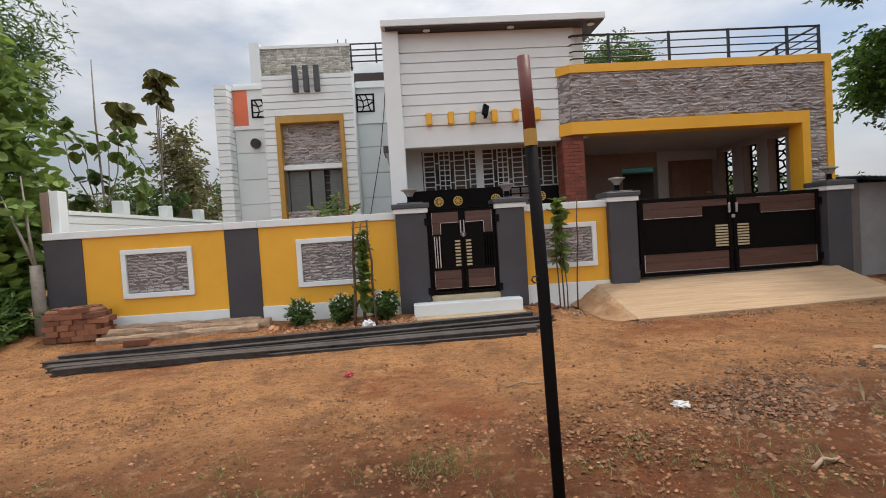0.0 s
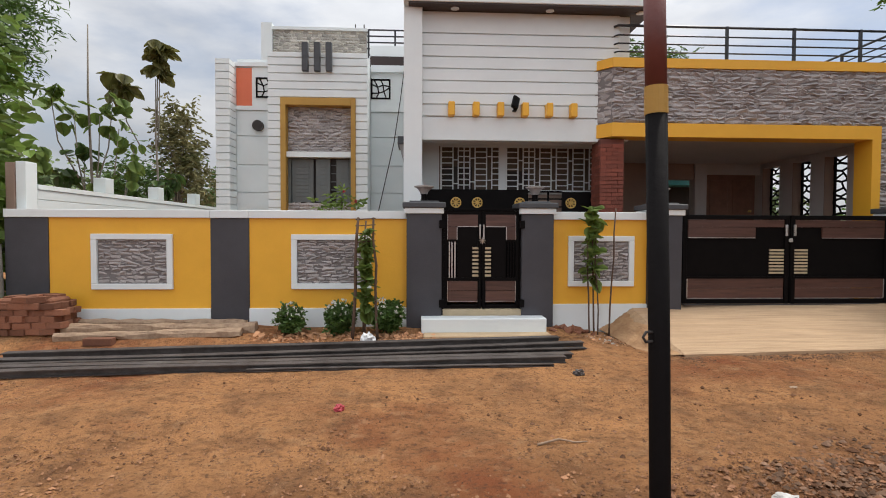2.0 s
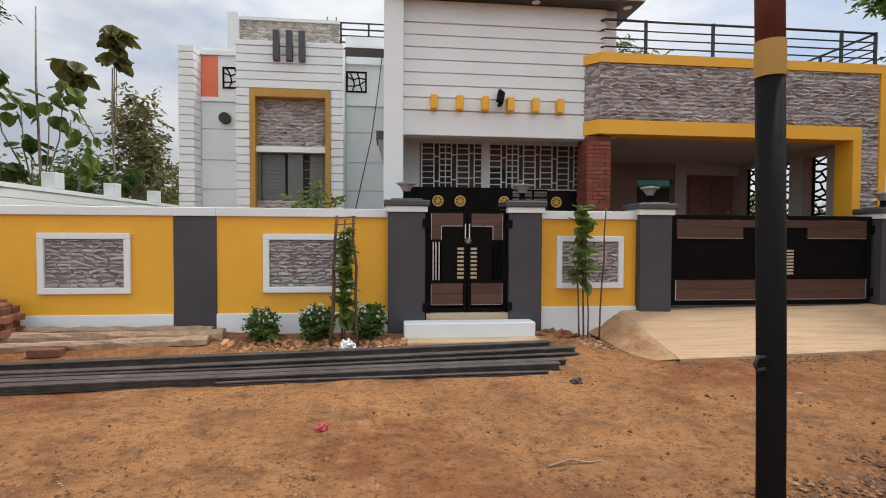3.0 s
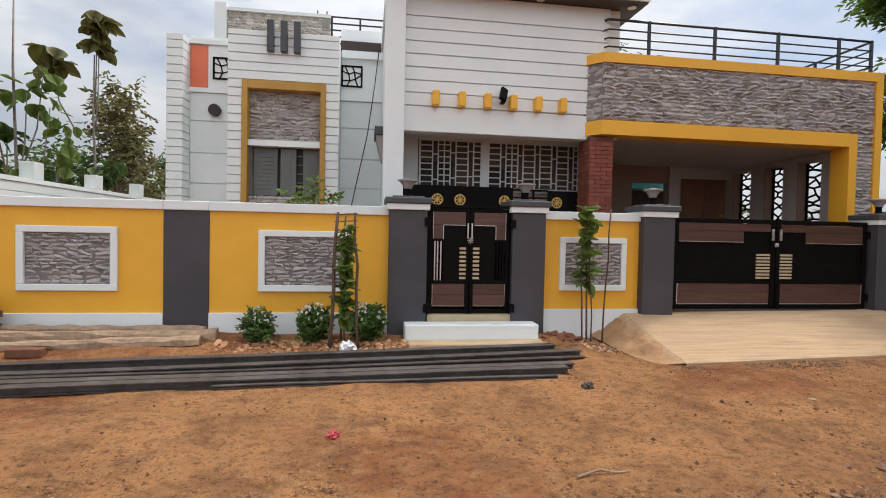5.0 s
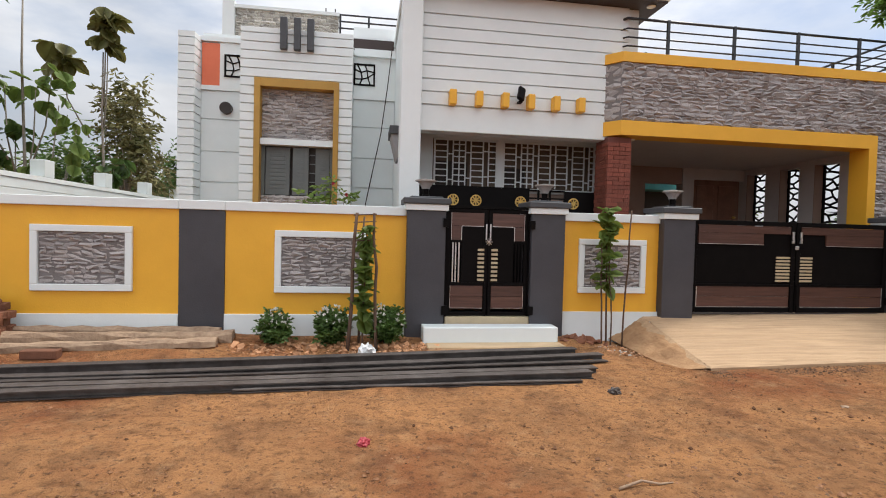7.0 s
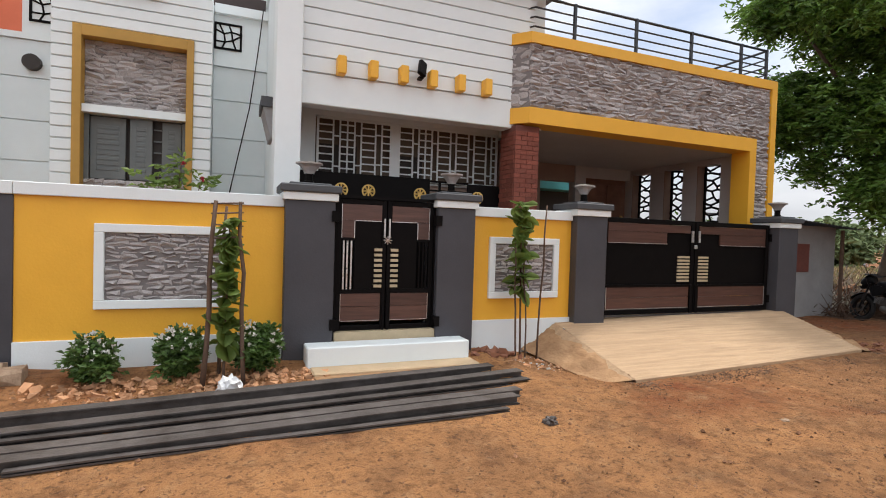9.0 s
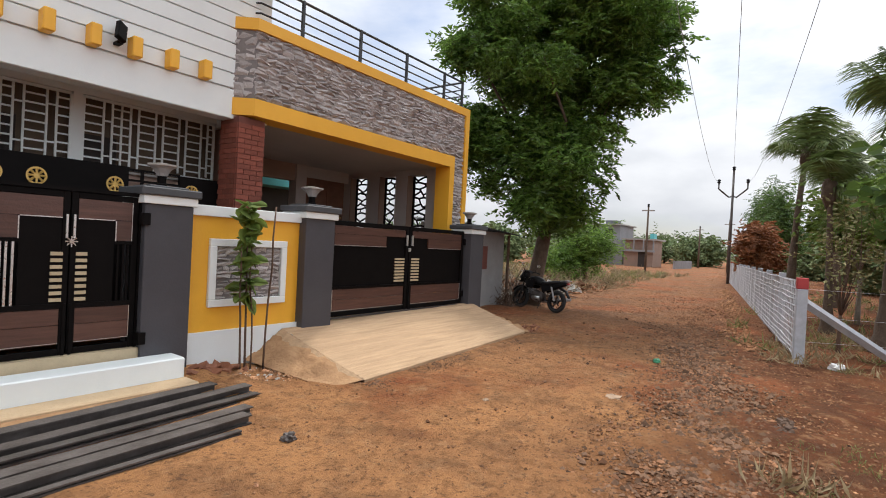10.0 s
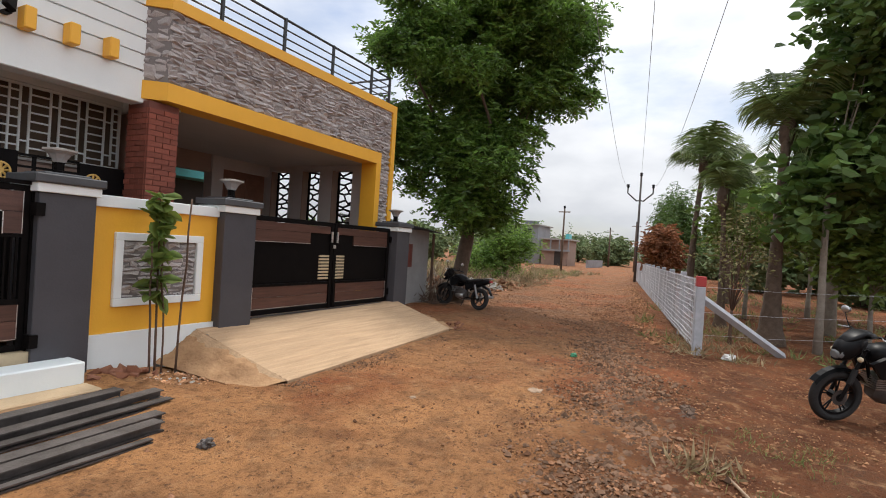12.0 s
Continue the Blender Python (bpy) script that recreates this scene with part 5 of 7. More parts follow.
def stake(a, b, r, label="bent thin wooden stake in the soil"):
    a = Vector(a)
    b = Vector(b)
    g = thing("stake", a, label, "stake", "stakes round the saplings")
    bm = bmesh.new()
    pts = [a - Vector((0, 0, 0.1))] + [a.lerp(b, t) + Vector((U.uniform(-1, 1) * 0.018, U.uniform(-1, 1) * 0.018, 0)) for t in (0.2, 0.4, 0.6, 0.8)] + [b]
    tube(bm, pts, [r * 1.1, r, r, r * 0.95, r * 0.9, r * 0.8], 6)
    part("stick", bm, STICK, g)
    return g


sapling(-0.70, 8.45, (0.03, 0.0, 1.55), 66, 0.25, 0.19, "young climbing sapling tied between stakes")
stake((-0.88, 8.42, 0.13), (-0.79, 8.42, 1.80), 0.024)
stake((-0.52, 8.40, 0.13), (-0.58, 8.42, 1.80), 0.02)
stake((-0.74, 8.62, 0.15), (-0.70, 8.60, 1.76), 0.016)
tie = thing("stake_ties", (-0.69, 8.45, 1.6), "short cross sticks tied between the stakes", "cross sticks")
for z in (1.77, 1.68, 1.58, 1.45):
    bm = bmesh.new()
    rod(bm, (-0.83, 8.415, z), (-0.55, 8.41, z + U.uniform(-0.03, 0.03)), 0.008, n=5)
    part("cross_stick", bm, STICK, tie)
sapling(2.68, 8.75, (-0.05, 0.0, 1.92), 58, 0.42, 0.2, "young broad-leaved sapling before the wall")
stake((2.60, 8.72, 0.12), (2.56, 8.74, 1.5), 0.012)
stake((2.72, 8.70, 0.12), (2.68, 8.74, 1.72), 0.01)
stake((2.90, 8.72, 0.12), (2.98, 8.72, 1.96), 0.012, "straight thin stake leaning by the wall")

# rose shrub behind the wall, its head over the coping
rs = thing("rose_shrub", (-1.3, 9.75, 0), "rose shrub with a red bloom above the wall", "shrub")
for dx, h in ((-0.12, 2.1), (0.1, 2.3), (0.3, 2.05)):
    bm = bmesh.new()
    tube(bm, [(-1.3, 9.75, -0.05), (-1.3 + dx * 0.5, 9.75, 1.2), (-1.3 + dx, 9.72, h)], [0.012, 0.009, 0.004], 5)
    part("stem", bm, STICK, rs)
v, f = sprigs([(-1.45, 9.72, 2.0), (-1.5, 9.72, 2.08), (-1.22, 9.7, 2.18), (-1.2, 9.7, 2.28), (-1.0, 9.7, 2.02), (-1.35, 9.7, 1.98), (-0.95, 9.7, 2.05)], 5, 6, 0.14, 0.09, 0.055, 0)
raw("foliage", v, f, LEAFBIG, rs)
v, f = leaf_cloud(np.repeat([(-1.16, 9.66, 2.26), (-0.97, 9.66, 2.1)], 14, 0), rng.normal(size=(28, 3)), 0.035, 0.035)
raw("bloom", v, f, PETALRED, rs, "red rose bloom")

# ---- trees and plots around ----
def lumps(ells):
    """Breaks big crowns up into many leafy lumps with gaps between them."""
    out = []
    for c, r, k in ells:
        for i in range(k):
            d = Vector((U.gauss(0, 1), U.gauss(0, 1), U.gauss(0, 1))).normalized() * U.uniform(0.45, 1.0)
            s = U.uniform(0.4, 1.0)
            out.append((tuple(c[q] + d[q] * r[q] for q in range(3)), (0.95 * s, 0.95 * s, 0.62 * s), s))
    return out


tree("neem_tree", "large spreading green tree with drooping fine leaves by the road", (12.85, 10.25, 0), 2.9, 0.22,
     lumps([((12.75, 10.0, 7.6), (2.7, 2.9, 2.2), 58), ((12.7, 9.7, 4.4), (1.3, 1.5, 1.9), 18), ((12.8, 10.0, 2.9), (1.1, 1.2, 0.6), 7), ((12.0, 11.6, 4.4), (0.7, 0.8, 1.5), 8), ((13.7, 7.9, 6.4), (0.7, 0.9, 0.9), 5), ((14.1, 7.9, 8.2), (0.7, 0.9, 1.2), 6)]),
     960, (0.175, 0.068), SHADELEAF, lean=(0.3, -0.25), limbs=30, per=11, leaflets=11, span=0.42, droop=0.8)

# plot beyond the side wall on the left
sw = slab("side_wall", WHITE, None, -6.14, -5.96, 9.62, 26, -0.1, 2.25)
tagged(sw, "white grooved side boundary wall with posts", "boundary wall", kind="structure")
for k in range(14):
    slab("wall_course", COOLWHITE, sw, -5.959, -5.945, 9.62, 26, 0.02 + k * 0.16, 0.165 + k * 0.16, bev=0.004)
slab("coping", WHITE, sw, -6.16, -5.93, 9.62, 26, 2.255, 2.33)
slab("end_post", WHITE, sw, -6.08, -5.93, 9.36, 9.6, -0.1, 2.66, bev=0.006)
slab("end_post", BROWNWALL, sw, -6.22, -6.085, 9.34, 9.58, -0.1, 2.64, bev=0.006)
for y in (11.5, 13.5, 15.5, 17.5, 19.5):
    slab("post", COOLWHITE, sw, -6.16, -5.93, y - 0.13, y + 0.14, 2.331, 2.62, bev=0.006)

tree("roadside_tree", "tall dense tree with hanging leaves beyond the wall", (-10.4, 12.6, 0), 4.0, 0.2,
     [((-9.7, 12.7, 7.0), (1.5, 1.5, 2.6), 3), ((-11.0, 13.0, 4.6), (1.4, 1.6, 2.0), 2), ((-9.3, 12.6, 5.9), (0.7, 0.8, 1.1), 0.6)], 170, (0.22, 0.045), LEAFDARK, PALEBARK, limbs=10, per=8, leaflets=9, span=0.6, droop=1.3)
tree("broadleaf_shrub", "tall tangle of broad green leaves at the wall's end", (-7.1, 9.5, 0), 1.4, 0.06,
     [((-7.2, 9.6, 2.7), (0.85, 0.8, 1.5), 2), ((-7.3, 9.2, 1.2), (0.9, 0.7, 1.1), 2), ((-7.9, 9.8, 3.6), (0.9, 0.8, 1.0), 1), ((-7.35, 9.8, 4.6), (0.65, 0.7, 1.2), 0.6)], 190, (0.26, 0.17), LEAFBIG, PALEBARK, limbs=8, per=4, leaflets=5, span=0.4, droop=0.3)
tree("hedge_shrub", "low rank green undergrowth at the wall's end", (-6.9, 8.8, 0.1), 0.3, 0.03,
     [((-6.9, 8.7, 0.5), (0.75, 0.6, 0.5), 1), ((-7.9, 8.4, 0.5), (1.0, 0.6, 0.55), 1)], 120, (0.16, 0.05), LEAFDARK, STICK, limbs=6, per=6, leaflets=6, span=0.25, droop=-0.3)
tb = thing("tree_stump", (-6.12, 9.02, 0.1), "pale bare trunk standing at the wall's end", "tree trunk")
bm = bmesh.new()
tube(bm, [(-6.10, 9.0, -0.05), (-6.13, 9.0, 0.7), (-6.14, 9.0, 1.4)], [0.12, 0.1, 0.09], 10)
part("trunk", bm, PALEBARK, tb)
for dx, dz in ((-0.5, 2.6), (-0.15, 2.9)):
    bm = bmesh.new()
    tube(bm, [(-6.14, 9.0, 1.35), (-6.14 + dx * 0.4, 9.0, 1.9), (-6.14 + dx, 9.05, dz)], [0.03, 0.022, 0.01], 6)
    part("shoot", bm, PALEBARK, tb)


# tall young teak stems with few large leaves
def teak(x, y, h, tufts, label):
    g = thing("teak_sapling", (x, y, 0), label, "tree", "young teak trees")
    bm = bmesh.new()
    tube(bm, [(x, y, -0.1), (x + 0.05, y, h * 0.4), (x - 0.02, y, h * 0.75), (x, y, h)], [0.04, 0.032, 0.024, 0.014], 7)
    part("stem", bm, PALEBARK, g)
    for (tx, ty, tz), n, size, m in tufts:
        base = Vector((x + tx * 0.3, y, max(1.0, tz - 2.0)))
        bm = bmesh.new()
        tip = Vector((x + tx, y + ty, tz))
        tube(bm, [base, base.lerp(tip, 0.5) + Vector((tx * 0.18, 0, -0.1)), tip], [0.02, 0.016, 0.01], 5)
        part("branch", bm, PALEBARK, g)
        for k in range(n):
            put_leaf(g, tip + Vector((U.uniform(-0.22, 0.22), U.uniform(-0.2, 0.2), U.uniform(-0.3, 0.25))), size * U.uniform(0.65, 1.05), k * 100 + U.uniform(-30, 30), U.uniform(0, 70), m)


teak(-6.85, 15.2, 5.6, [((0.05, 0, 6.35), 22, 0.56, LEAFBROWN), ((0.1, 0, 5.85), 12, 0.45, LEAFBROWN), ((-0.95, 0.1, 5.6), 16, 0.5, LEAFBROWN), ((0.2, 0.1, 2.9), 16, 0.38, LEAFDARK), ((-0.5, 0, 2.6), 16, 0.38, LEAFDARK)], "tall young teak with tufts of large brownish leaves")
teak(-7.95, 14.2, 6.6, [((-0.9, 0, 4.9), 13, 0.36, LEAFBIG), ((0.25, 0, 4.4), 9, 0.36, LEAFBIG), ((-0.2, 0.1, 3.6), 13, 0.36, LEAFDARK), ((0.7, 0, 4.1), 8, 0.36, LEAFBIG), ((0.9, 0, 3.1), 9, 0.36, LEAFBIG), ((-0.7, 0.1, 2.9), 15, 0.36, LEAFDARK), ((0.2, 0, 2.6), 15, 0.36, LEAFBIG), ((0.5, 0.1, 4.75), 7, 0.36, LEAFBIG), ((-0.35, 0, 4.45), 9, 0.42, LEAFBIG), ((1.0, 0.1, 3.65), 6, 0.34, LEAFBIG)], "tall thin stem with sparse large leaves")
teak(-9.0, 13.4, 4.2, [((-0.3, 0, 4.0), 16, 0.38, LEAFBIG), ((0.3, 0, 3.3), 16, 0.38, LEAFBIG), ((0.1, 0, 2.6), 16, 0.38, LEAFDARK), ((-0.6, 0, 3.0), 16, 0.38, LEAFBIG)], "young teak with large green leaves")
tree("dry_tree", "sparse half-dry tree with small brownish leaves", (-7.2, 17.2, 0), 2.2, 0.07, [((-7.15, 17.2, 4.5), (0.5, 0.5, 1.5), 2), ((-6.75, 17.0, 3.2), (0.6, 0.6, 0.9), 1)], 52, (0.2, 0.085), DRYLEAF, PALEBARK, limbs=14, per=6, leaflets=7, span=0.4, droop=1.0)
tree("small_tree", "small green tree behind the side wall", (-6.4, 20.5, 0), 1.6, 0.08, [((-6.4, 20.5, 3.0), (1.2, 1.2, 1.2), 1)], 90, (0.2, 0.09), LEAFDARK, limbs=6, per=5, leaflets=6, span=0.5)
tree("small_tree", "small green tree behind the side wall", (-8.8, 18.0, 0), 1.4, 0.08, [((-8.8, 18.0, 2.9), (1.6, 1.4, 1.0), 1)], 110, (0.2, 0.08), LEAFDARK, limbs=6, per=5, leaflets=6, span=0.5)
tree("backyard_tree", "green tree crown showing over the carport roof", (11.0, 25.0, 0), 5.5, 0.2, [((10.7, 25.0, 8.6), (2.0, 1.6, 2.0), 1)], 170, (0.22, 0.08), LEAFDARK, limbs=9, per=7, leaflets=8, span=0.6)
tree("backyard_tree", "low green tree behind the carport's pierced wall", (14.4, 17.0, 0), 1.0, 0.1, [((14.2, 16.8, 1.5), (1.8, 1.8, 0.9), 1)], 50, (0.2, 0.08), LEAFDARK, limbs=9, per=6, leaflets=8, span=0.5)


# coconut palms
def frond(parent, at, yaw, rise, length, hang):
    """One palm frond: an arched rib with hanging leaflets on both sides."""
    at = Vector(at)
    out = Vector((math.cos(yaw), math.sin(yaw), 0))
    side = Vector((-out.y, out.x, 0))
    rib, n = [], 26
    for i in range(n + 1):
        t = i / n
        rib.append(at + out * length * (t * math.cos(rise) * (1 - 0.25 * t * hang)) + Vector((0, 0, length * (math.sin(rise) * t - hang * 0.62 * t * t))))
    vs, fs = [], []
    for a, b in zip(rib, rib[1:]):
        k = len(vs)
        for p, w in ((a, 0.022), (b, 0.02)):
            vs += [p + side * w, p - side * w, p + Vector((0, 0, 0.03))]
        fs += [(k, k + 3, k + 5, k + 2), (k + 1, k + 2, k + 5, k + 4), (k, k + 1, k + 4, k + 3)]
    for i in range(2, n):
        t = i / n
        for q in range(2):
            if U.random() < 0.22:
                continue
            p = rib[i].lerp(rib[i + 1] if i < n else rib[i], q * 0.5)
            d = (rib[min(i + 1, n)] - rib[i - 1]).normalized()
            L = length * 0.36 * math.sin(math.pi * (0.12 + 0.8 * t)) + 0.1
            for s in (1, -1):
                w = (side * s * U.uniform(0.7, 1.0) + d * 0.6 + Vector((0, 0, -U.uniform(0.25, 0.75)))).normalized()
                k = len(vs)
                m = p + w * L * 0.5
                e = p + w * L + Vector((0, 0, -L * 0.28))
                h = d * 0.018
                vs += [p - h, p + h, m + h * 0.9, m - h * 0.9, e]
                fs += [(k, k + 1, k + 2, k + 3), (k + 3, k + 2, k + 4)]
    raw("frond", np.array([tuple(v) for v in vs]), fs, PALMLEAF, parent)


def palm(x, y, h, r, fronds, length, label, lean=(0, 0), wind=0.0):
    g = thing("coconut_palm", (x, y, 0), label, "palm tree", "coconut palms")
    bm = bmesh.new()
    pts, rad = [], []
    for i in range(22):
        t = i / 21
        pts.append((x + lean[0] * t * t, y + lean[1] * t * t, -0.1 + (h + 0.1) * t))
        rad.append(r * (1.0 + 1.5 * math.exp(-t * 7)) * (1 - 0.35 * t) * (1.05 if i % 2 else 0.96))
    tube(bm, pts, rad, 10)
    part("trunk", bm, BARK, g)
    top = Vector(pts[-1])
    for k in range(fronds):
        a = k * 2.4 + U.uniform(-0.2, 0.2)
        frond(g, top + Vector((0, 0, U.uniform(-0.1, 0.15))), a - wind * math.sin(a + 1.09), U.uniform(0.7, 1.5) if k % 4 else U.uniform(-0.3, 0.4), length * U.uniform(0.7, 1.2), U.uniform(0.35, 0.95))
    bm = bmesh.new()
    lathe(bm, [(0.05, -0.5), (0.16, -0.2), (0.15, 0.1), (0.04, 0.4)], tuple(top), 8)
    part("crownshaft", bm, BARK, g)


palm(12.0, 2.4, 4.6, 0.135, 20, 1.9, "young coconut palm with a thick ringed trunk inside the fence", (0.3, -0.1), 0.75)
palm(18.0, 4.2, 4.9, 0.11, 18, 2.1, "coconut palm with wind-blown fronds inside the fence", (0.5, -0.2), 0.8)
palm(14.2, 3.3, 3.4, 0.08, 11, 1.5, "small coconut palm inside the fence", (0.1, 0.1), 0.7)
for x, y, h in ((34.0, 5.3, 6.6), (37.0, 6.2, 7.0), (41.0, 6.9, 6.6)):
    tree("drooping_tree", "narrow dark tree with drooping leaves along the fence", (x, y, 0), 1.6, 0.08, [((x, y, h * 0.62), (0.55, 0.6, h * 0.36), 2), ((x + 0.3, y - 0.4, h * 0.45), (0.6, 0.7, h * 0.2), 1)], 90, (0.3, 0.05), LEAFDARK, limbs=9, per=7, leaflets=9, span=0.6, droop=1.4, group="drooping trees")
palm(23.5, 3.0, 4.8, 0.12, 13, 2.2, "coconut palm in the grove", (0.3, 0), 0.3)
palm(14.5, -1.2, 6.2, 0.13, 15, 2.4, "tall coconut palm in the grove", (0.1, 0.3), 0.2)

tree("broadleaf_tree", "dense broad-leaved tree inside the fence", (15.2, 0.9, 0), 2.6, 0.14, lumps([((14.2, 0.8, 4.1), (1.5, 1.6, 1.9), 13), ((13.6, -0.6, 4.8), (1.5, 1.6, 2.2), 13), ((15.0, 0.8, 3.2), (1.8, 1.9, 0.7), 7)]), 230, (0.19, 0.11), LEAFBIG, PALEBARK, limbs=12, per=5, leaflets=6, span=0.5)
tree("broadleaf_tree", "tall broad-leaved tree with branches over the road's edge", (11.6, -1.6, 0), 3.5, 0.14, lumps([((11.0, -0.3, 6.2), (1.3, 1.4, 1.0), 9), ((11.4, -1.6, 5.0), (1.7, 1.6, 1.8), 13), ((10.2, 1.0, 6.6), (0.7, 0.7, 0.4), 3), ((11.3, 0.6, 4.1), (0.8, 1.0, 1.7), 6)]), 380, (0.19, 0.11), LEAFDARK, PALEBARK, limbs=12, per=5, leaflets=6, span=0.5)
for x, y, s in ((17.5, 2.6, 1.0), (20.5, 0.6, 1.2), (19.0, -2.2, 1.3), (16.5, -3.2, 1.2), (26.0, 1.0, 1.4), (12.8, 0.6, 0.8)):
    tree("grove_tree", "thin-stemmed green tree in the grove", (x, y, 0), 1.5 * s, 0.06 * s, [((x, y, 3.0 * s), (1.3 * s, 1.3 * s, 1.05 * s), 1)], int(115 * s), (0.2, 0.11), LEAFBIG if x < 19 else LEAFDARK, PALEBARK, limbs=8, per=5, leaflets=6, span=0.45, group="grove trees")
for x, y, s in ((29.0, 6.2, 1.0), (31.0, 5.9, 1.0)):
    tree("rusty_tree", "tree with rust-brown withered leaves", (x, y, 0), 1.2, 0.09, [((x, y, 2.2), (0.55, 0.5, 1.4), 1)], 70, (0.22, 0.1), LEAFRUST, limbs=8, per=6, leaflets=7, span=0.5)
tree("large_leaved_tree", "slender tree with pale stem and large dark leaves", (11.36, 1.67, 0), 3.0, 0.065, lumps([((11.5, 1.5, 3.3), (0.7, 0.9, 1.1), 9), ((11.9, 0.9, 5.2), (0.6, 0.8, 1.2), 4), ((11.6, 1.2, 6.6), (0.6, 0.9, 0.7), 5)]), 200, (0.27, 0.19), LEAFDARK, PALEBARK, limbs=14, per=3, leaflets=5, span=0.5, droop=0.6)
tree("thorn_bush", "thin bare-twigged bush inside the fence", (11.2, 3.15, 0), 0.7, 0.035, [((11.2, 3.1, 2.1), (0.55, 0.6, 1.0), 1)], 40, (0.1, 0.05), DRYLEAF, STICK, limbs=22, per=3, leaflets=5, span=0.4)
tree("light_green_tree", "light green feathery tree beside the road", (26.0, 13.6, 0), 1.0, 0.12, [((26.0, 13.6, 2.0), (1.4, 1.4, 1.15), 2), ((25.0, 14.6, 1.1), (1.2, 1.2, 0.7), 1)], 170, (0.2, 0.06), LEAF, limbs=12, per=8, leaflets=9, span=0.6)
# far tree belts
for i, (x, y, w, h) in enumerate(((92, 19, 7, 5), (110, 29, 10, 6), (104, 22, 8, 5), (60, 30, 6, 4), (48, 32, 6, 4), (75, 38, 9, 5), (84, 30, 6, 5), (120, 14, 10, 5), (95, 8, 9, 5), (70, 6.5, 6, 5), (58, 3, 6, 5), (47, 1, 5, 4.5), (40, -3, 5, 4.5), (33, -6, 5, 4.5), (28, -9, 5, 4.5), (30, -3, 3, 4.0), (36, 0.5, 3, 4), (-30, 45, 14, 6), (-14, 40, 9, 4.5), (-22, 30, 7, 5), (24, 40, 10, 5), (-16, 22, 4, 4))):
    tree("far_tree", "distant hazy green tree", (x, y, 0), h * 0.35, 0.2, [((x, y, h * 0.55), (w * 0.5, w * 0.5, h * 0.48), 1)], 150, (0.5, 0.28), FARGREEN, limbs=5, per=5, leaflets=5, span=w * 0.16, group="far trees")

# ---- along the road ----
hut = thing("small_hut", (10.4, 11.6, 0), "small grey plastered hut with a sloping sheet roof", "hut")
slab("wall", HUTWALL, hut, 9.9, 12.05, 10.75, 10.9, -0.1, 2.02)
slab("side_wall", HUTWALL, hut, 11.9, 12.05, 10.9, 12.2, -0.1, 2.02)
slab("side_wall", HUTWALL, hut, 9.9, 10.05, 10.9, 12.2, -0.1, 2.02)
slab("back_wall", HUTWALL, hut, 10.05, 11.9, 12.05, 12.2, -0.1, 2.2)
bm = bmesh.new()
rows = []
for y, drop in ((10.35, 0.14), (12.3, 0.0)):
    row = []
    for i in range(22):
        for dx, rise in ((0.0, 0.0), (0.04, 0.02), (0.085, 0.02)):
            x = 9.6 + i * 0.125 + dx
            row.append(bm.verts.new((x, y, 2.36 + rise - (x - 8.5) * 0.07 - drop)))
    rows.append(row)
for k in range(len(rows[0]) - 1):
    bm.faces.new((rows[0][k], rows[0][k + 1], rows[1][k + 1], rows[1][k]))
bmesh.ops.solidify(bm, geom=bm.faces[:], thickness=0.012)
part("sheet_roof", bm, SHEET, hut)
slab("door", POLERED, hut, 10.55, 11.15, 10.73, 10.749, 1.0, 1.62, bev=0.004, label="dull red shuttered window")
bm = bmesh.new()
rod(bm, (12.05, 10.6, -0.05), (12.05, 10.6, 1.95), 0.04, n=8)
part("prop", bm, STICK, hut)


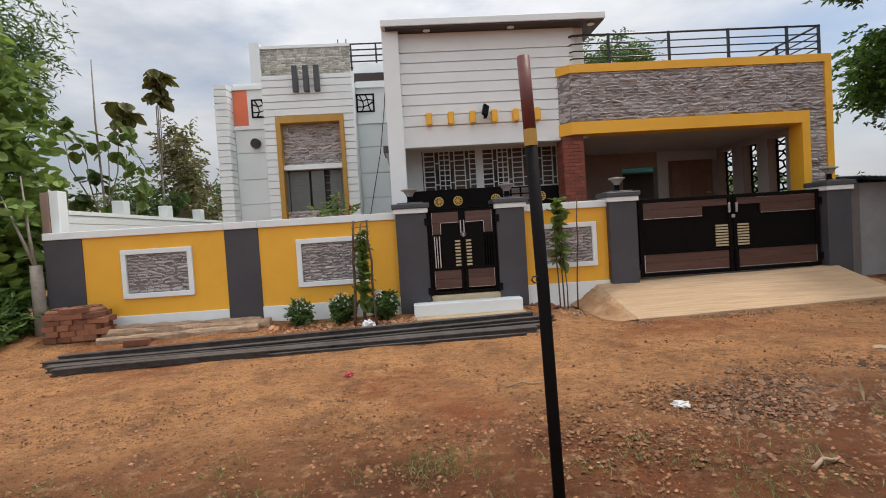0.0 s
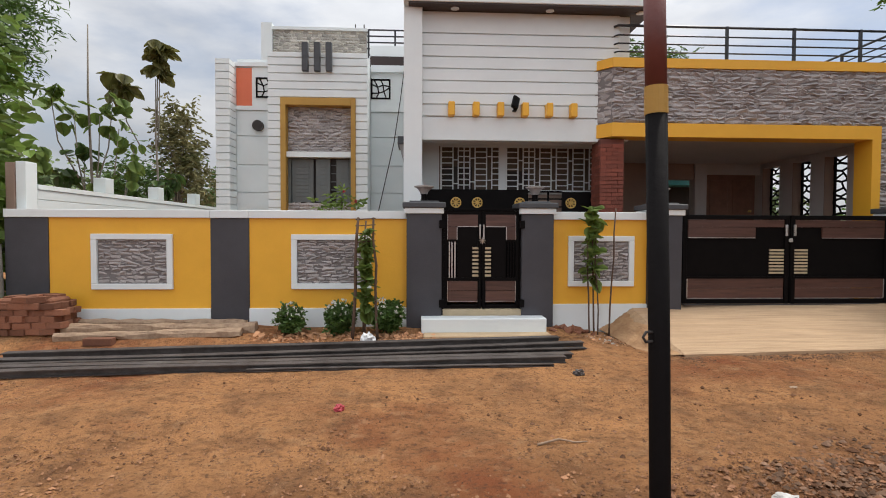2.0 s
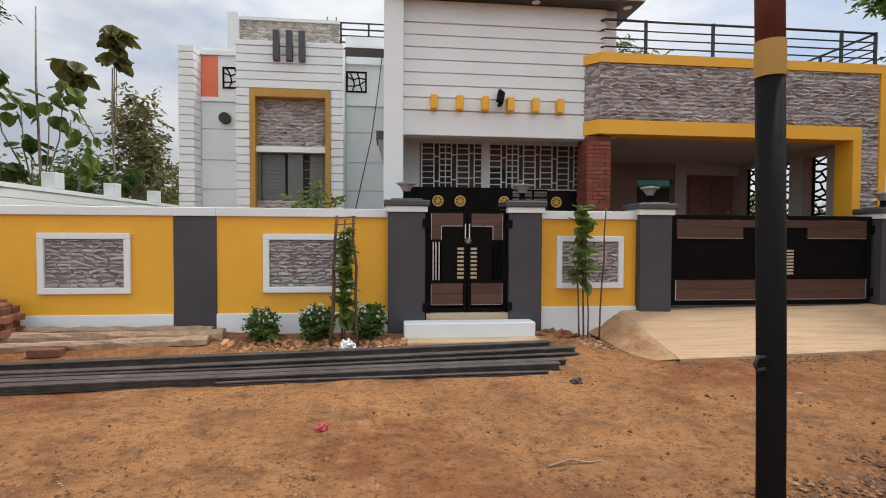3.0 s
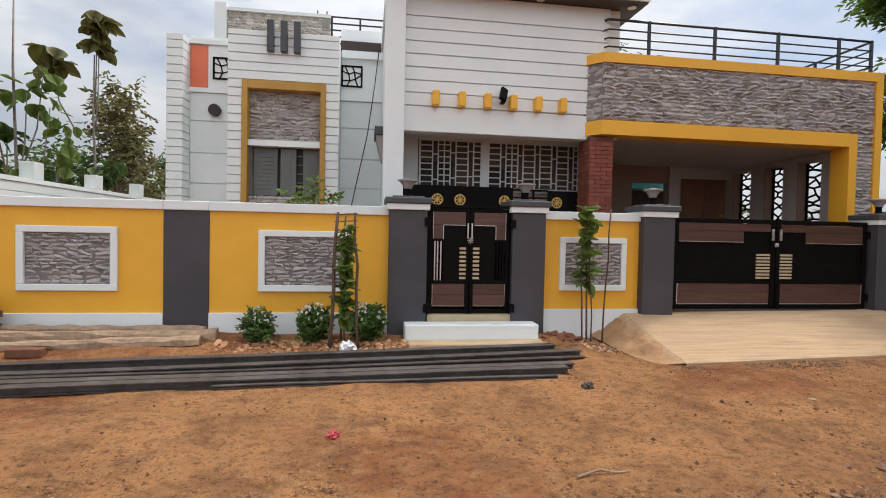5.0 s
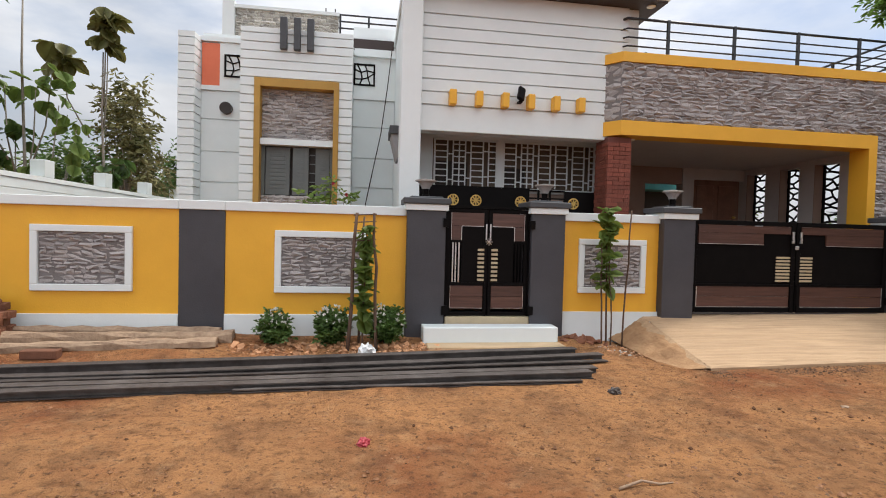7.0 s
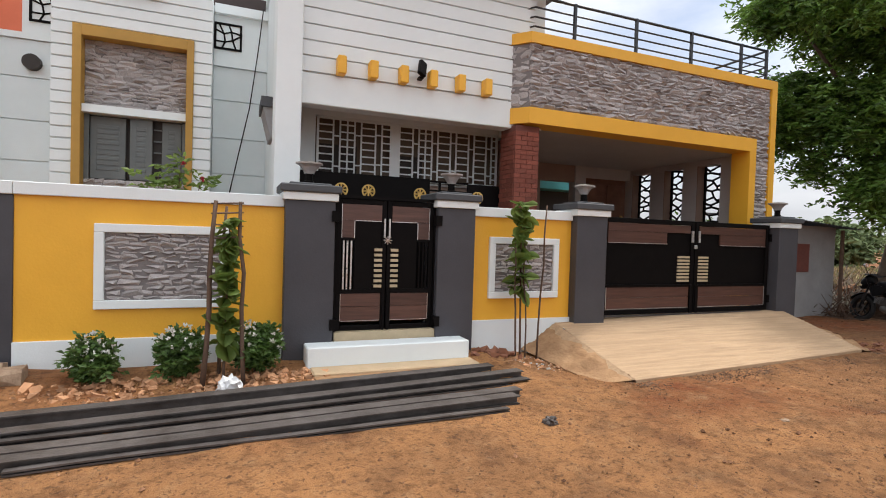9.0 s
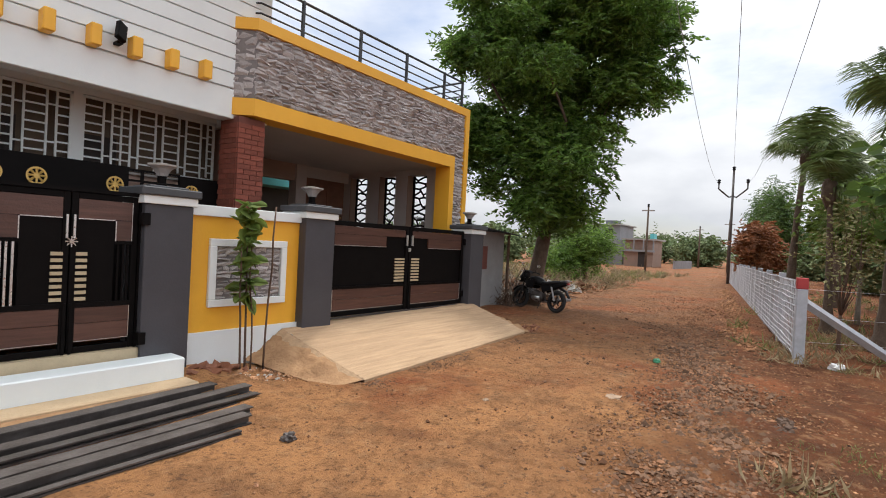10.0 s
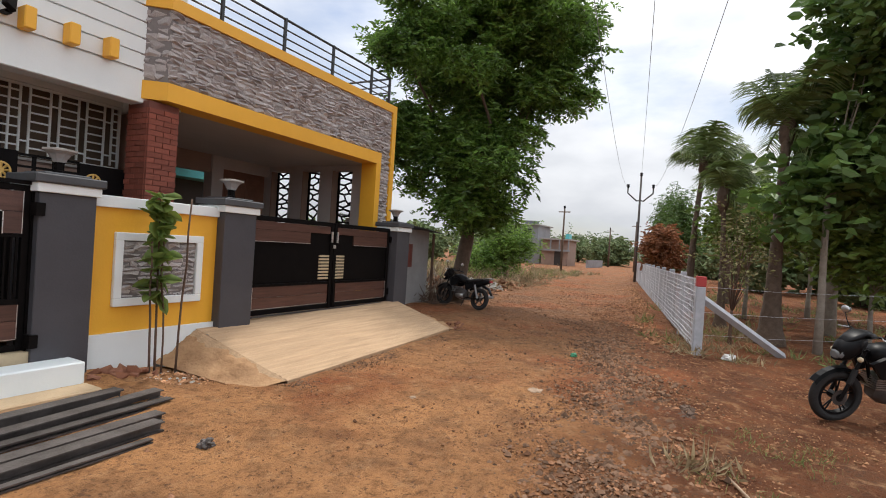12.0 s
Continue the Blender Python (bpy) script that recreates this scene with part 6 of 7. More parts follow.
# motorcycle, built heading along +x and then set down
def motorcycle():
    g = thing("motorcycle", (0, 0, 0), "black commuter motorcycle parked on its side stand", "motorcycle", "parked motorcycles")

    def wheel(x, name):
        bm = bmesh.new()
        n, m = 28, 8
        ring = [[bm.verts.new((x + (0.255 + 0.05 * math.cos(b)) * math.cos(a), 0.045 * math.sin(b), 0.305 + (0.255 + 0.05 * math.cos(b)) * math.sin(a))) for b in np.linspace(0, math.tau, m, endpoint=False)] for a in np.linspace(0, math.tau, n, endpoint=False)]
        for i in range(n):
            for j in range(m):
                f = bm.faces.new((ring[i][j], ring[(i + 1) % n][j], ring[(i + 1) % n][(j + 1) % m], ring[i][(j + 1) % m]))
                f.smooth = True
        w = part(name, bm, RUBBER, g, "black tyre on a dark alloy wheel")
        bm = bmesh.new()
        for k in range(5):
            a = k * math.tau / 5 + 0.3
            for o in (-0.12, 0.12):
                rod(bm, (x + 0.04 * math.cos(a), 0, 0.305 + 0.04 * math.sin(a)), (x + 0.22 * math.cos(a + o), 0, 0.305 + 0.22 * math.sin(a + o)), 0.011, 0.008, 5)
        rod(bm, (x, -0.07, 0.305), (x, 0.07, 0.305), 0.045, n=12)
        part("spokes", bm, BIKEBLACK, w)
        bm = bmesh.new()
        rg = [[bm.verts.new((x + r * math.cos(a), y, 0.305 + r * math.sin(a))) for r, y in ((0.215, -0.035), (0.215, 0.035), (0.19, 0.035), (0.19, -0.035))] for a in np.linspace(0, math.tau, n, endpoint=False)]
        for i in range(n):
            for j in range(4):
                bm.faces.new((rg[i][j], rg[(i + 1) % n][j], rg[(i + 1) % n][(j + 1) % 4], rg[i][(j + 1) % 4]))
        part("rim", bm, BIKEBLACK, w)
        bm = bmesh.new()
        rod(bm, (x, 0.06, 0.305), (x, 0.066, 0.305), 0.09, n=18)
        part("brake_disc", bm, STEEL, w)

    wheel(0.64, "front_wheel")
    wheel(-0.64, "rear_wheel")
    for y in (-0.085, 0.085):
        bm = bmesh.new()
        rod(bm, (0.64, y, 0.305), (0.47, y, 0.86), 0.02, n=8)
        part("fork", bm, BIKEBLACK, g)
    bm = bmesh.new()
    prof = []
    for a in np.linspace(0.5, 2.6, 9):
        prof.append([bm.verts.new((0.64 + 0.345 * math.cos(a), y, 0.305 + 0.345 * math.sin(a) + z)) for y, z in ((-0.07, -0.03), (-0.04, 0.0), (0.04, 0.0), (0.07, -0.03))])
    for a, b in zip(prof, prof[1:]):
        for k in range(3):
            bm.faces.new((a[k], a[k + 1], b[k + 1], b[k]))
    bmesh.ops.solidify(bm, geom=bm.faces[:], thickness=0.008)
    part("front_mudguard", bm, BIKEBLACK, g)
    # tank, seat, tail and side covers as lofted bodies
    def loft(name, secs, material, label=""):
        bm = bmesh.new()
        rows = []
        for x, z, w, h in secs:
            rows.append([bm.verts.new((x, w * math.copysign(abs(math.cos(a)) ** 0.7, math.cos(a)), z + h * math.copysign(abs(math.sin(a)) ** 0.8, math.sin(a)))) for a in np.linspace(0, math.tau, 12, endpoint=False)])
        for a, b in zip(rows, rows[1:]):
            for k in range(12):
                f = bm.faces.new((a[k], a[(k + 1) % 12], b[(k + 1) % 12], b[k]))
                f.smooth = True
        bm.faces.new(rows[0][::-1])
        bm.faces.new(rows[-1])
        return part(name, bm, material, g, label)
    loft("tank", [(0.36, 0.80, 0.05, 0.05), (0.28, 0.82, 0.14, 0.11), (0.1, 0.82, 0.16, 0.13), (-0.08, 0.78, 0.13, 0.10), (-0.16, 0.75, 0.07, 0.06)], BIKEBLACK, "glossy black fuel tank")
    loft("seat", [(-0.08, 0.78, 0.09, 0.05), (-0.3, 0.77, 0.13, 0.055), (-0.55, 0.82, 0.13, 0.05), (-0.82, 0.86, 0.09, 0.04)], SEATM)
    loft("tail", [(-0.15, 0.66, 0.09, 0.1), (-0.5, 0.70, 0.1, 0.1), (-0.8, 0.78, 0.07, 0.06), (-0.95, 0.82, 0.04, 0.03)], BIKEBLACK)
    loft("engine", [(0.26, 0.42, 0.07, 0.1), (0.15, 0.42, 0.13, 0.17), (-0.05, 0.38, 0.15, 0.15), (-0.2, 0.38, 0.1, 0.1)], STEEL, "dark engine block")
    loft("headlight_cowl", [(0.44, 0.95, 0.07, 0.06), (0.52, 0.92, 0.105, 0.11), (0.60, 0.88, 0.118, 0.135), (0.68, 0.845, 0.105, 0.12), (0.735, 0.80, 0.065, 0.075)], BIKEBLACK)
    loft("headlight", [(0.64, 0.82, 0.10, 0.075), (0.715, 0.805, 0.085, 0.06), (0.752, 0.79, 0.05, 0.035)], LAMPGLASS, "clear angular headlight glass")
    loft("visor", [(0.40, 1.06, 0.07, 0.02), (0.50, 1.05, 0.105, 0.035), (0.60, 1.0, 0.10, 0.03), (0.68, 0.95, 0.06, 0.015)], BIKEBLACK, "short dark fly screen")
    loft("instrument_panel", [(0.36, 1.03, 0.08, 0.03), (0.44, 1.05, 0.09, 0.035), (0.5, 1.06, 0.07, 0.02)], SEATM)
    for sy in (-1, 1):
        bm = bmesh.new()
        ring = [(0.42, 0.16, 0.74), (0.30, 0.2, 0.83), (0.02, 0.185, 0.80), (0.12, 0.185, 0.62), (0.30, 0.19, 0.58)]
        out = [bm.verts.new((x, y * sy, z)) for x, y, z in ring]
        inn = [bm.verts.new((x, (y - 0.05) * sy, z)) for x, y, z in ring]
        bm.faces.new(out)
        bm.faces.new(inn[::-1])
        for i in range(5):
            bm.faces.new((out[i], inn[i], inn[(i + 1) % 5], out[(i + 1) % 5]))
        part("tank_shroud", bm, BIKEBLACK, g)
        bm = bmesh.new()
        ring = [(-0.12, 0.11, 0.70), (-0.42, 0.115, 0.74), (-0.5, 0.11, 0.62), (-0.2, 0.12, 0.5)]
        out = [bm.verts.new((x, y * sy, z)) for x, y, z in ring]
        inn = [bm.verts.new((x, (y - 0.03) * sy, z)) for x, y, z in ring]
        bm.faces.new(out)
        bm.faces.new(inn[::-1])
        for i in range(4):
            bm.faces.new((out[i], inn[i], inn[(i + 1) % 4], out[(i + 1) % 4]))
        part("side_cover", bm, BIKEBLACK, g)
        bm = bmesh.new()
        tube(bm, [(0.42, 0.2 * sy, 1.06), (0.46, 0.27 * sy, 1.05), (0.44, 0.37 * sy, 1.035)], [0.008, 0.007, 0.006], 6)
        part("lever", bm, CHROME, g, "alloy hand lever")
        bm = bmesh.new()
        tube(bm, [(0.44, 0.18 * sy, 1.05), (0.56, 0.13 * sy, 1.0), (0.52, 0.1 * sy, 0.85), (0.4, 0.07 * sy, 0.72)], 0.006, 6)
        part("control_cable", bm, RUBBER, g)
        bm = bmesh.new()
        rod(bm, (0.535, 0.085 * sy, 0.65), (0.585, 0.085 * sy, 0.48), 0.031, n=10)
        part("fork_cover", bm, RUBBER, g)
    for k in range(6):
        bm = bmesh.new()
        box(bm, 0.1, 0.3, -0.12, 0.12, 0.44 + k * 0.026, 0.452 + k * 0.026)
        part("cylinder_fin", bm, CHROME, g)
    loft("crankcase_cover", [(0.12, 0.34, 0.16, 0.07), (0.0, 0.33, 0.175, 0.1), (-0.14, 0.34, 0.16, 0.07)], CHROME, "dull alloy engine cover")
    loft("tail_light", [(-0.93, 0.81, 0.05, 0.03), (-0.985, 0.81, 0.045, 0.025)], REDPAINT)
    loft("rear_mudguard", [(-0.7, 0.68, 0.06, 0.05), (-0.92, 0.60, 0.06, 0.03), (-1.02, 0.45, 0.055, 0.02)], BIKEBLACK)
    bm = bmesh.new()
    tube(bm, [(0.36, -0.36, 1.03), (0.43, -0.2, 1.06), (0.46, 0, 1.0), (0.43, 0.2, 1.06), (0.36, 0.36, 1.03)], 0.014, 8)
    hb = part("handlebar", bm, BIKEBLACK, g)
    for y in (-0.3, 0.3):
        bm = bmesh.new()
        s = math.copysign(1, y)
        rod(bm, (0.395, y * 0.92, 1.045), (0.35, y * 1.25, 1.025), 0.018, n=8)
        part("grip", bm, RUBBER, hb)
        bm = bmesh.new()
        tube(bm, [(0.42, y * 0.75, 1.05), (0.44, y * 0.9, 1.14), (0.42, y * 1.1, 1.22)], 0.006, 6)
        part("mirror_stem", bm, BIKEBLACK, hb)
        bm = bmesh.new()
        bmesh.ops.create_uvsphere(bm, u_segments=12, v_segments=8, radius=1, matrix=pose(0.415, y * 1.12, 1.24) @ Matrix.Diagonal((0.022, 0.062, 0.045, 1)))
        part("mirror_shell", bm, CHROME, hb, "bright polished mirror back")
        bm = bmesh.new()
        bmesh.ops.create_cone(bm, cap_ends=True, segments=14, radius1=1, radius2=0.95, depth=0.006, matrix=pose(0.392, y * 1.12, 1.24, 0, -90, 0) @ Matrix.Diagonal((0.04, 0.056, 1, 1)))
        part("mirror_glass", bm, MIRRORG, hb)
        bm = bmesh.new()
        bmesh.ops.create_uvsphere(bm, u_segments=8, v_segments=6, radius=0.03, matrix=pose(0.6, s * 0.19, 0.80))
        part("indicator", bm, CREAM, g, "amber indicator lamp")
        bm = bmesh.new()
        rod(bm, (-0.1, s * 0.09, 0.3), (-0.1, s * 0.22, 0.28), 0.012, n=6)
        part("footrest", bm, RUBBER, g)
        bm = bmesh.new()
        rod(bm, (-0.64, s * 0.11, 0.32), (-0.5, s * 0.12, 0.68), 0.026, n=8)
        part("shock_absorber", bm, CHROME, g)
    bm = bmesh.new()
    tube(bm, [(0.2, -0.1, 0.35), (0.05, -0.13, 0.24), (-0.3, -0.15, 0.27), (-0.5, -0.16, 0.33), (-0.95, -0.17, 0.42)], [0.02, 0.022, 0.025, 0.045, 0.05], 10)
    part("exhaust", bm, CHROME, g)
    bm = bmesh.new()
    for p, q in (((0.40, 0, 0.86), (0.2, 0, 0.3)), ((0.2, 0, 0.3), (-0.2, 0, 0.28)), ((-0.2, 0, 0.28), (-0.15, 0, 0.66)), ((0.40, 0, 0.86), (-0.15, 0, 0.66)), ((-0.2, 0.06, 0.3), (-0.64, 0.06, 0.305)), ((-0.2, -0.06, 0.3), (-0.64, -0.06, 0.305))):
        rod(bm, p, q, 0.02, n=6)
    part("frame", bm, BIKEBLACK, g)
    bm = bmesh.new()
    rod(bm, (-0.18, 0.08, 0.28), (-0.24, 0.28, 0.06), 0.011, n=6)
    part("side_stand", bm, BIKEBLACK, g)
    bm = bmesh.new()
    tube(bm, [(-0.75, -0.1, 0.86), (-0.98, -0.09, 0.9), (-0.98, 0.09, 0.9), (-0.75, 0.1, 0.86)], 0.012, 6)
    part("grab_rail", bm, CHROME, g)
    return g


bike = motorcycle()
bike.matrix_basis = pose(6.47, 1.79, 0.0, -8, 0, 120) @ Matrix.Diagonal((0.95, 0.95, 0.95, 1))
b2 = copy_thing(bike, pose(11.77, 9.5, 0.0, 7, 0, 76))
tagged(b2, "black motorcycle parked in the tree's shade by the drive")

# fence of concrete posts and wire along the grove
FD = Vector((0.988, 0.157, 0))
FO = Vector((9.38, 3.71, 0))
FS = Vector((0.55, -0.835, 0))
fence = thing("grove_fence", FO, "grey concrete post and wire mesh fence, corner post tipped red", "fence")


def fpost(p, h, w, red=False):
    bm = bmesh.new()
    box(bm, -w, w, -w, w, -0.2, h - (0.16 if red else 0), bev=0.01)
    bmesh.ops.rotate(bm, verts=bm.verts, matrix=Matrix.Rotation(0.157, 3, "Z"))
    bmesh.ops.translate(bm, verts=bm.verts, vec=p)
    po = part("post", bm, FENCECON, fence)
    if red:
        bm = bmesh.new()
        box(bm, -w - 0.004, w + 0.004, -w - 0.004, w + 0.004, h - 0.16, h + 0.02, bev=0.01)
        bmesh.ops.rotate(bm, verts=bm.verts, matrix=Matrix.Rotation(0.157, 3, "Z"))
        bmesh.ops.translate(bm, verts=bm.verts, vec=p)
        part("post_tip", bm, REDPAINT, po, "red painted post tip")


fpost(FO, 1.36, 0.075, True)
for k in range(1, 12):
    p = FO + FD * 2.5 * k
    fpost(p, 1.4, 0.06, k == 11)
for k in range(3, 8):
    fpost(FO + FS * 2.8 * k, 1.35, 0.06)
bm = bmesh.new()
rod(bm, FO + Vector((0.03, -0.05, 0.98)), FO + FS * 1.65 + Vector((0, 0, 0.02)), 0.075, n=4)
part("brace", bm, FENCECON, fence, "slanting concrete brace")
for i in range(13):
    bm = bmesh.new()
    z = 0.12 + i * 0.1 + U.uniform(-0.025, 0.025)
    tube(bm, [FO + FD * d + Vector((0, 0.07, z + 0.012 * math.sin(d * 2.5 + i * 1.7))) for d in np.arange(0, 28, 0.85)], 0.011, 4)
    part("wire", bm, WIRE, fence)
bm = bmesh.new()
for d in np.arange(0.15, 27.5, 0.16):
    p = FO + FD * d + Vector((0, 0.07, 0))
    rod(bm, p + Vector((0, 0, 0.1)), p + Vector((U.uniform(-0.04, 0.04), 0, 1.34)), 0.009, n=3)
tagged(part("wire_mesh", bm, WIRE, fence), kind="stuff")
for z in (0.35, 0.75, 1.2):
    bm = bmesh.new()
    tube(bm, [FO + FS * d + Vector((0, 0, z - 0.02 * math.sin(d * 1.1))) for d in np.arange(0, 20, 1.4)], 0.003, 4)
    part("wire", bm, WIRE, fence)

# power poles and lines
def power_pole(x, y, h, arms, label, r=0.09):
    g = thing("power_pole", (x, y, 0), label, "power pole", "power poles")
    bm = bmesh.new()
    tube(bm, [(x, y, -0.2), (x, y, h * 0.5), (x, y, h)], [r, r * 0.85, r * 0.65], 10)
    part("shaft", bm, STEEL if arms else BARK, g)
    tips = [(0, 0, h + 0.12)]
    if arms:
        for s in (-1, 1):
            bm = bmesh.new()
            tube(bm, [(x, y, h - 1.55), (x + 0.05 * s, y - 0.2 * s, h - 1.6), (x + 0.1 * s, y - 0.75 * s, h - 1.1), (x + 0.1 * s, y - 0.75 * s, h - 0.75)], 0.045, 6)
            part("arm", bm, STEEL, g)
            tips.append((0.1 * s, -0.75 * s, h - 0.64))
    else:
        slab("crossarm", GREYCON, g, x - 0.05, x + 0.05, y - 0.5, y + 0.5, h - 0.35, h - 0.25)
    for t in tips:
        bm = bmesh.new()
        lathe(bm, [(0.05, -0.12), (0.11, -0.06), (0.06, 0), (0.11, 0.06), (0.04, 0.12)], (x + t[0], y + t[1], t[2]), 8)
        part("insulator", bm, BIKEBLACK, g)
    return [(x + t[0], y + t[1], t[2]) for t in tips]


tips = power_pole(34.2, 7.9, 6.9, True, "dark steel power pole with a forked arm")
power_pole(43.0, 15.0, 5.5, False, "grey concrete power pole beside the road", 0.1)
power_pole(62.0, 11.5, 5.6, False, "distant grey power pole", 0.14)
power_pole(80.0, 17.5, 5.8, False, "distant grey power pole", 0.14)
for k, (tx, ty, tz) in enumerate(tips):
    ex, ey = -13.0, 2.0 + (-0.0, 0.75, -0.95)[k]
    bm = bmesh.new()
    pts = []
    for t in np.linspace(0, 1, 30):
        pts.append((tx + (ex - tx) * t, ty + (ey - ty) * t, tz + (7.2 - tz) * t - 1.9 * 4 * t * (1 - t)))
    tube(bm, pts, 0.005, 5)
    w = part("power_line", bm, FARWALL)
    tagged(w, "thin dark overhead power line along the road", "power line", "power lines")

# far houses by the road
fh = thing("far_house", (72, 27, 0), "distant grey two-storey concrete house with flat roof", "house")
slab("body", FARWALL, fh, 69, 76, 24.9, 31, -0.1, 3.4)
slab("upper_storey", FARWALL, fh, 70, 76, 25.6, 31, 3.4, 5.4)
slab("roof", GREYCON, fh, 69.6, 76.4, 25.3, 31.4, 5.4, 5.55)
for y in (26.6, 28.6):
    w = slab("window", DARK, fh, 69.95, 69.999, y, y + 1.1, 3.9, 4.9)
    slab("sill", WHITE, w, 69.8, 69.95, y - 0.1, y + 1.2, 3.78, 3.88)
slab("water_tank", SHEET, fh, 71, 73, 26.5, 28, 5.55, 6.1)
fh2 = thing("far_house", (69, 22, 0), "distant low red-brown house with a white verandah edge", "house")
slab("body", BROWNWALL, fh2, 67.5, 72, 20.6, 24.2, -0.1, 3.4)
slab("roof", GREYCON, fh2, 67.0, 72.3, 20.2, 24.5, 3.4, 3.6)
slab("verandah_edge", FARWALL, fh2, 66.9, 67.2, 20.3, 24.3, 1.9, 2.15)
for k in range(4):
    slab("verandah_post", FARWALL, fh2, 66.95, 67.15, 20.4 + k * 1.2, 20.55 + k * 1.2, 2.15, 3.4)
slab("door", DARK, fh2, 67.44, 67.49, 21.4, 22.4, 0, 2.0)
slab("roof_box", TEAL, fh2, 68.5, 69.8, 20.8, 21.3, 3.6, 4.3, label="small teal roof room")
fw = slab("far_wall", FARWALL, None, 66, 76, 17.6, 17.85, -0.1, 1.0)
tagged(fw, "distant pale boundary wall by the road", "boundary wall", kind="structure")

# rubble and brush under the tree
def rubble(name, label, cx, cy, rx, ry, h, n, smin, smax, material):
    vs, fs = [], []
    base = np.array([(-1, -1, -1), (1, -1, -1), (1, 1, -1), (-1, 1, -1), (-1, -1, 1), (1, -1, 1), (1, 1, 1), (-1, 1, 1)]) * 0.5
    for k in range(n):
        a, r = U.uniform(0, math.tau), math.sqrt(U.random())
        x, y = cx + rx * r * math.cos(a), cy + ry * r * math.sin(a)
        s = smin * (smax / smin) ** (U.random() ** 1.6)
        m = np.array(Euler((U.uniform(-0.6, 0.6), U.uniform(-0.6, 0.6), U.uniform(0, 6.28))).to_matrix())
        p = (base * rng.uniform(0.3, 1.0, (8, 3)) * np.array([s * U.uniform(0.8, 1.7), s, s * U.uniform(0.5, 0.9)])) @ m.T
        z = gz(x, y) + h * (1 - r) * U.uniform(0.1, 1)
        i = len(vs)
        vs += list(p + np.array([x, y, z]))
        fs += [tuple(i + q for q in f) for f in ((0, 3, 2, 1), (4, 5, 6, 7), (0, 1, 5, 4), (1, 2, 6, 5), (2, 3, 7, 6), (3, 0, 4, 7))]
    ob = raw(name, np.array(vs), fs, material)
    return tagged(ob, label, name.replace("_", " "), kind="stuff")


rubble("rubble_heap", "heap of rubble, stones and broken brick under the tree", 14.0, 12.2, 2.4, 1.7, 0.8, 520, 0.08, 0.3, PEBBLE)
rubble("rubble_heap", "low heap of earth and stones beside the road", 19.5, 12.2, 4.0, 1.6, 0.35, 300, 0.08, 0.3, PEBBLE)
rubble("rubble_heap", "pale stones and broken concrete heaped beside the road", 17.5, 12.3, 3.4, 1.3, 0.5, 420, 0.08, 0.4, PALESTONE)
rubble("rubble_heap", "stones and broken brick tipped beside the hut", 12.6, 11.3, 0.8, 0.6, 0.75, 220, 0.08, 0.3, PALESTONE)
rubble("broken_brick", "broken red bricks and clods at the wall foot", 2.3, 8.74, 0.38, 0.12, 0.06, 14, 0.09, 0.17, OLDBRICK)
rubble("broken_brick", "broken red brick and clods under the shrubs", -1.0, 8.45, 1.35, 0.26, 0.03, 420, 0.02, 0.12, RUBBLE)
rubble("broken_brick", "broken red bricks at the drive's foot", 8.5, 8.2, 0.6, 0.25, 0.05, 26, 0.05, 0.14, OLDBRICK)
rubble("stone_chips", "pale stone chips by the sapling", 2.95, 8.5, 0.5, 0.3, 0.02, 50, 0.015, 0.045, PALESTONE)
rubble("stone_chips", "brown stone chips by the sapling", 2.95, 8.5, 0.55, 0.32, 0.03, 170, 0.015, 0.06, RUBBLE)


# sticks, brush
def brush(name, label, cx, cy, rx, ry, n, lo, hi, material, rad=0.008):
    vs, fs = [], []
    for k in range(n):
        x, y = cx + U.uniform(-rx, rx), cy + U.uniform(-ry, ry)
        L = U.uniform(lo, hi)
        d = Vector((U.uniform(-1, 1), U.uniform(-1, 1), U.uniform(0.0, 0.8))).normalized()
        p = Vector((x, y, gz(x, y) + 0.01))
        s = d.orthogonal().normalized() * rad
        t = d.cross(s).normalized() * rad
        q = p + d * L
        i = len(vs)
        vs += [p + s, p - s * 0.5 + t, p - s * 0.5 - t, q + s * 0.4, q - s * 0.2 + t * 0.4, q - s * 0.2 - t * 0.4]
        fs += [(i, i + 1, i + 4, i + 3), (i + 1, i + 2, i + 5, i + 4), (i + 2, i, i + 3, i + 5), (i + 3, i + 4, i + 5)]
    return tagged(raw(name, np.array([tuple(v) for v in vs]), fs, material), label, name.replace("_", " "), kind="stuff")


brush("dry_brush", "tangle of dry grey branches under the tree", 13.8, 12.2, 2.0, 1.3, 380, 0.4, 1.6, PALEBARK, 0.014)
brush("dark_brush", "heap of dark cut branches under the tree", 14.3, 12.0, 2.6, 1.2, 520, 0.4, 1.3, STICK, 0.013)
brush("dark_brush", "low dark thorny brush by the parked motorcycle", 12.7, 10.8, 1.0, 0.6, 320, 0.3, 1.0, STICK, 0.012)
brush("dry_brush", "dry brush along the plot beside the road", 21.0, 12.6, 5.0, 1.8, 380, 0.3, 1.1, DRYGRASS, 0.012)
brush("dry_brush", "dry brush farther along the road", 34.0, 17.5, 8.0, 3.0, 420, 0.3, 1.3, DRYGRASS, 0.016)


# grass tufts
def tufts(name, label, spots, blades, h, material):
    c = np.repeat(np.asarray(spots), blades, 0)
    n = len(c)
    c = c + rng.normal(size=(n, 3)) * np.array([0.09, 0.09, 0])
    c[:, 2] = ground_z(c[:, 0], c[:, 1]) - 0.005
    d = rng.normal(size=(n, 3)) * 0.55
    d[:, 2] = rng.uniform(0.3, 1, n)
    v, f = leaf_cloud(c, d, h, h * 0.09, 0.45)
    return tagged(raw(name, v, f, material), label, "grass", kind="stuff")


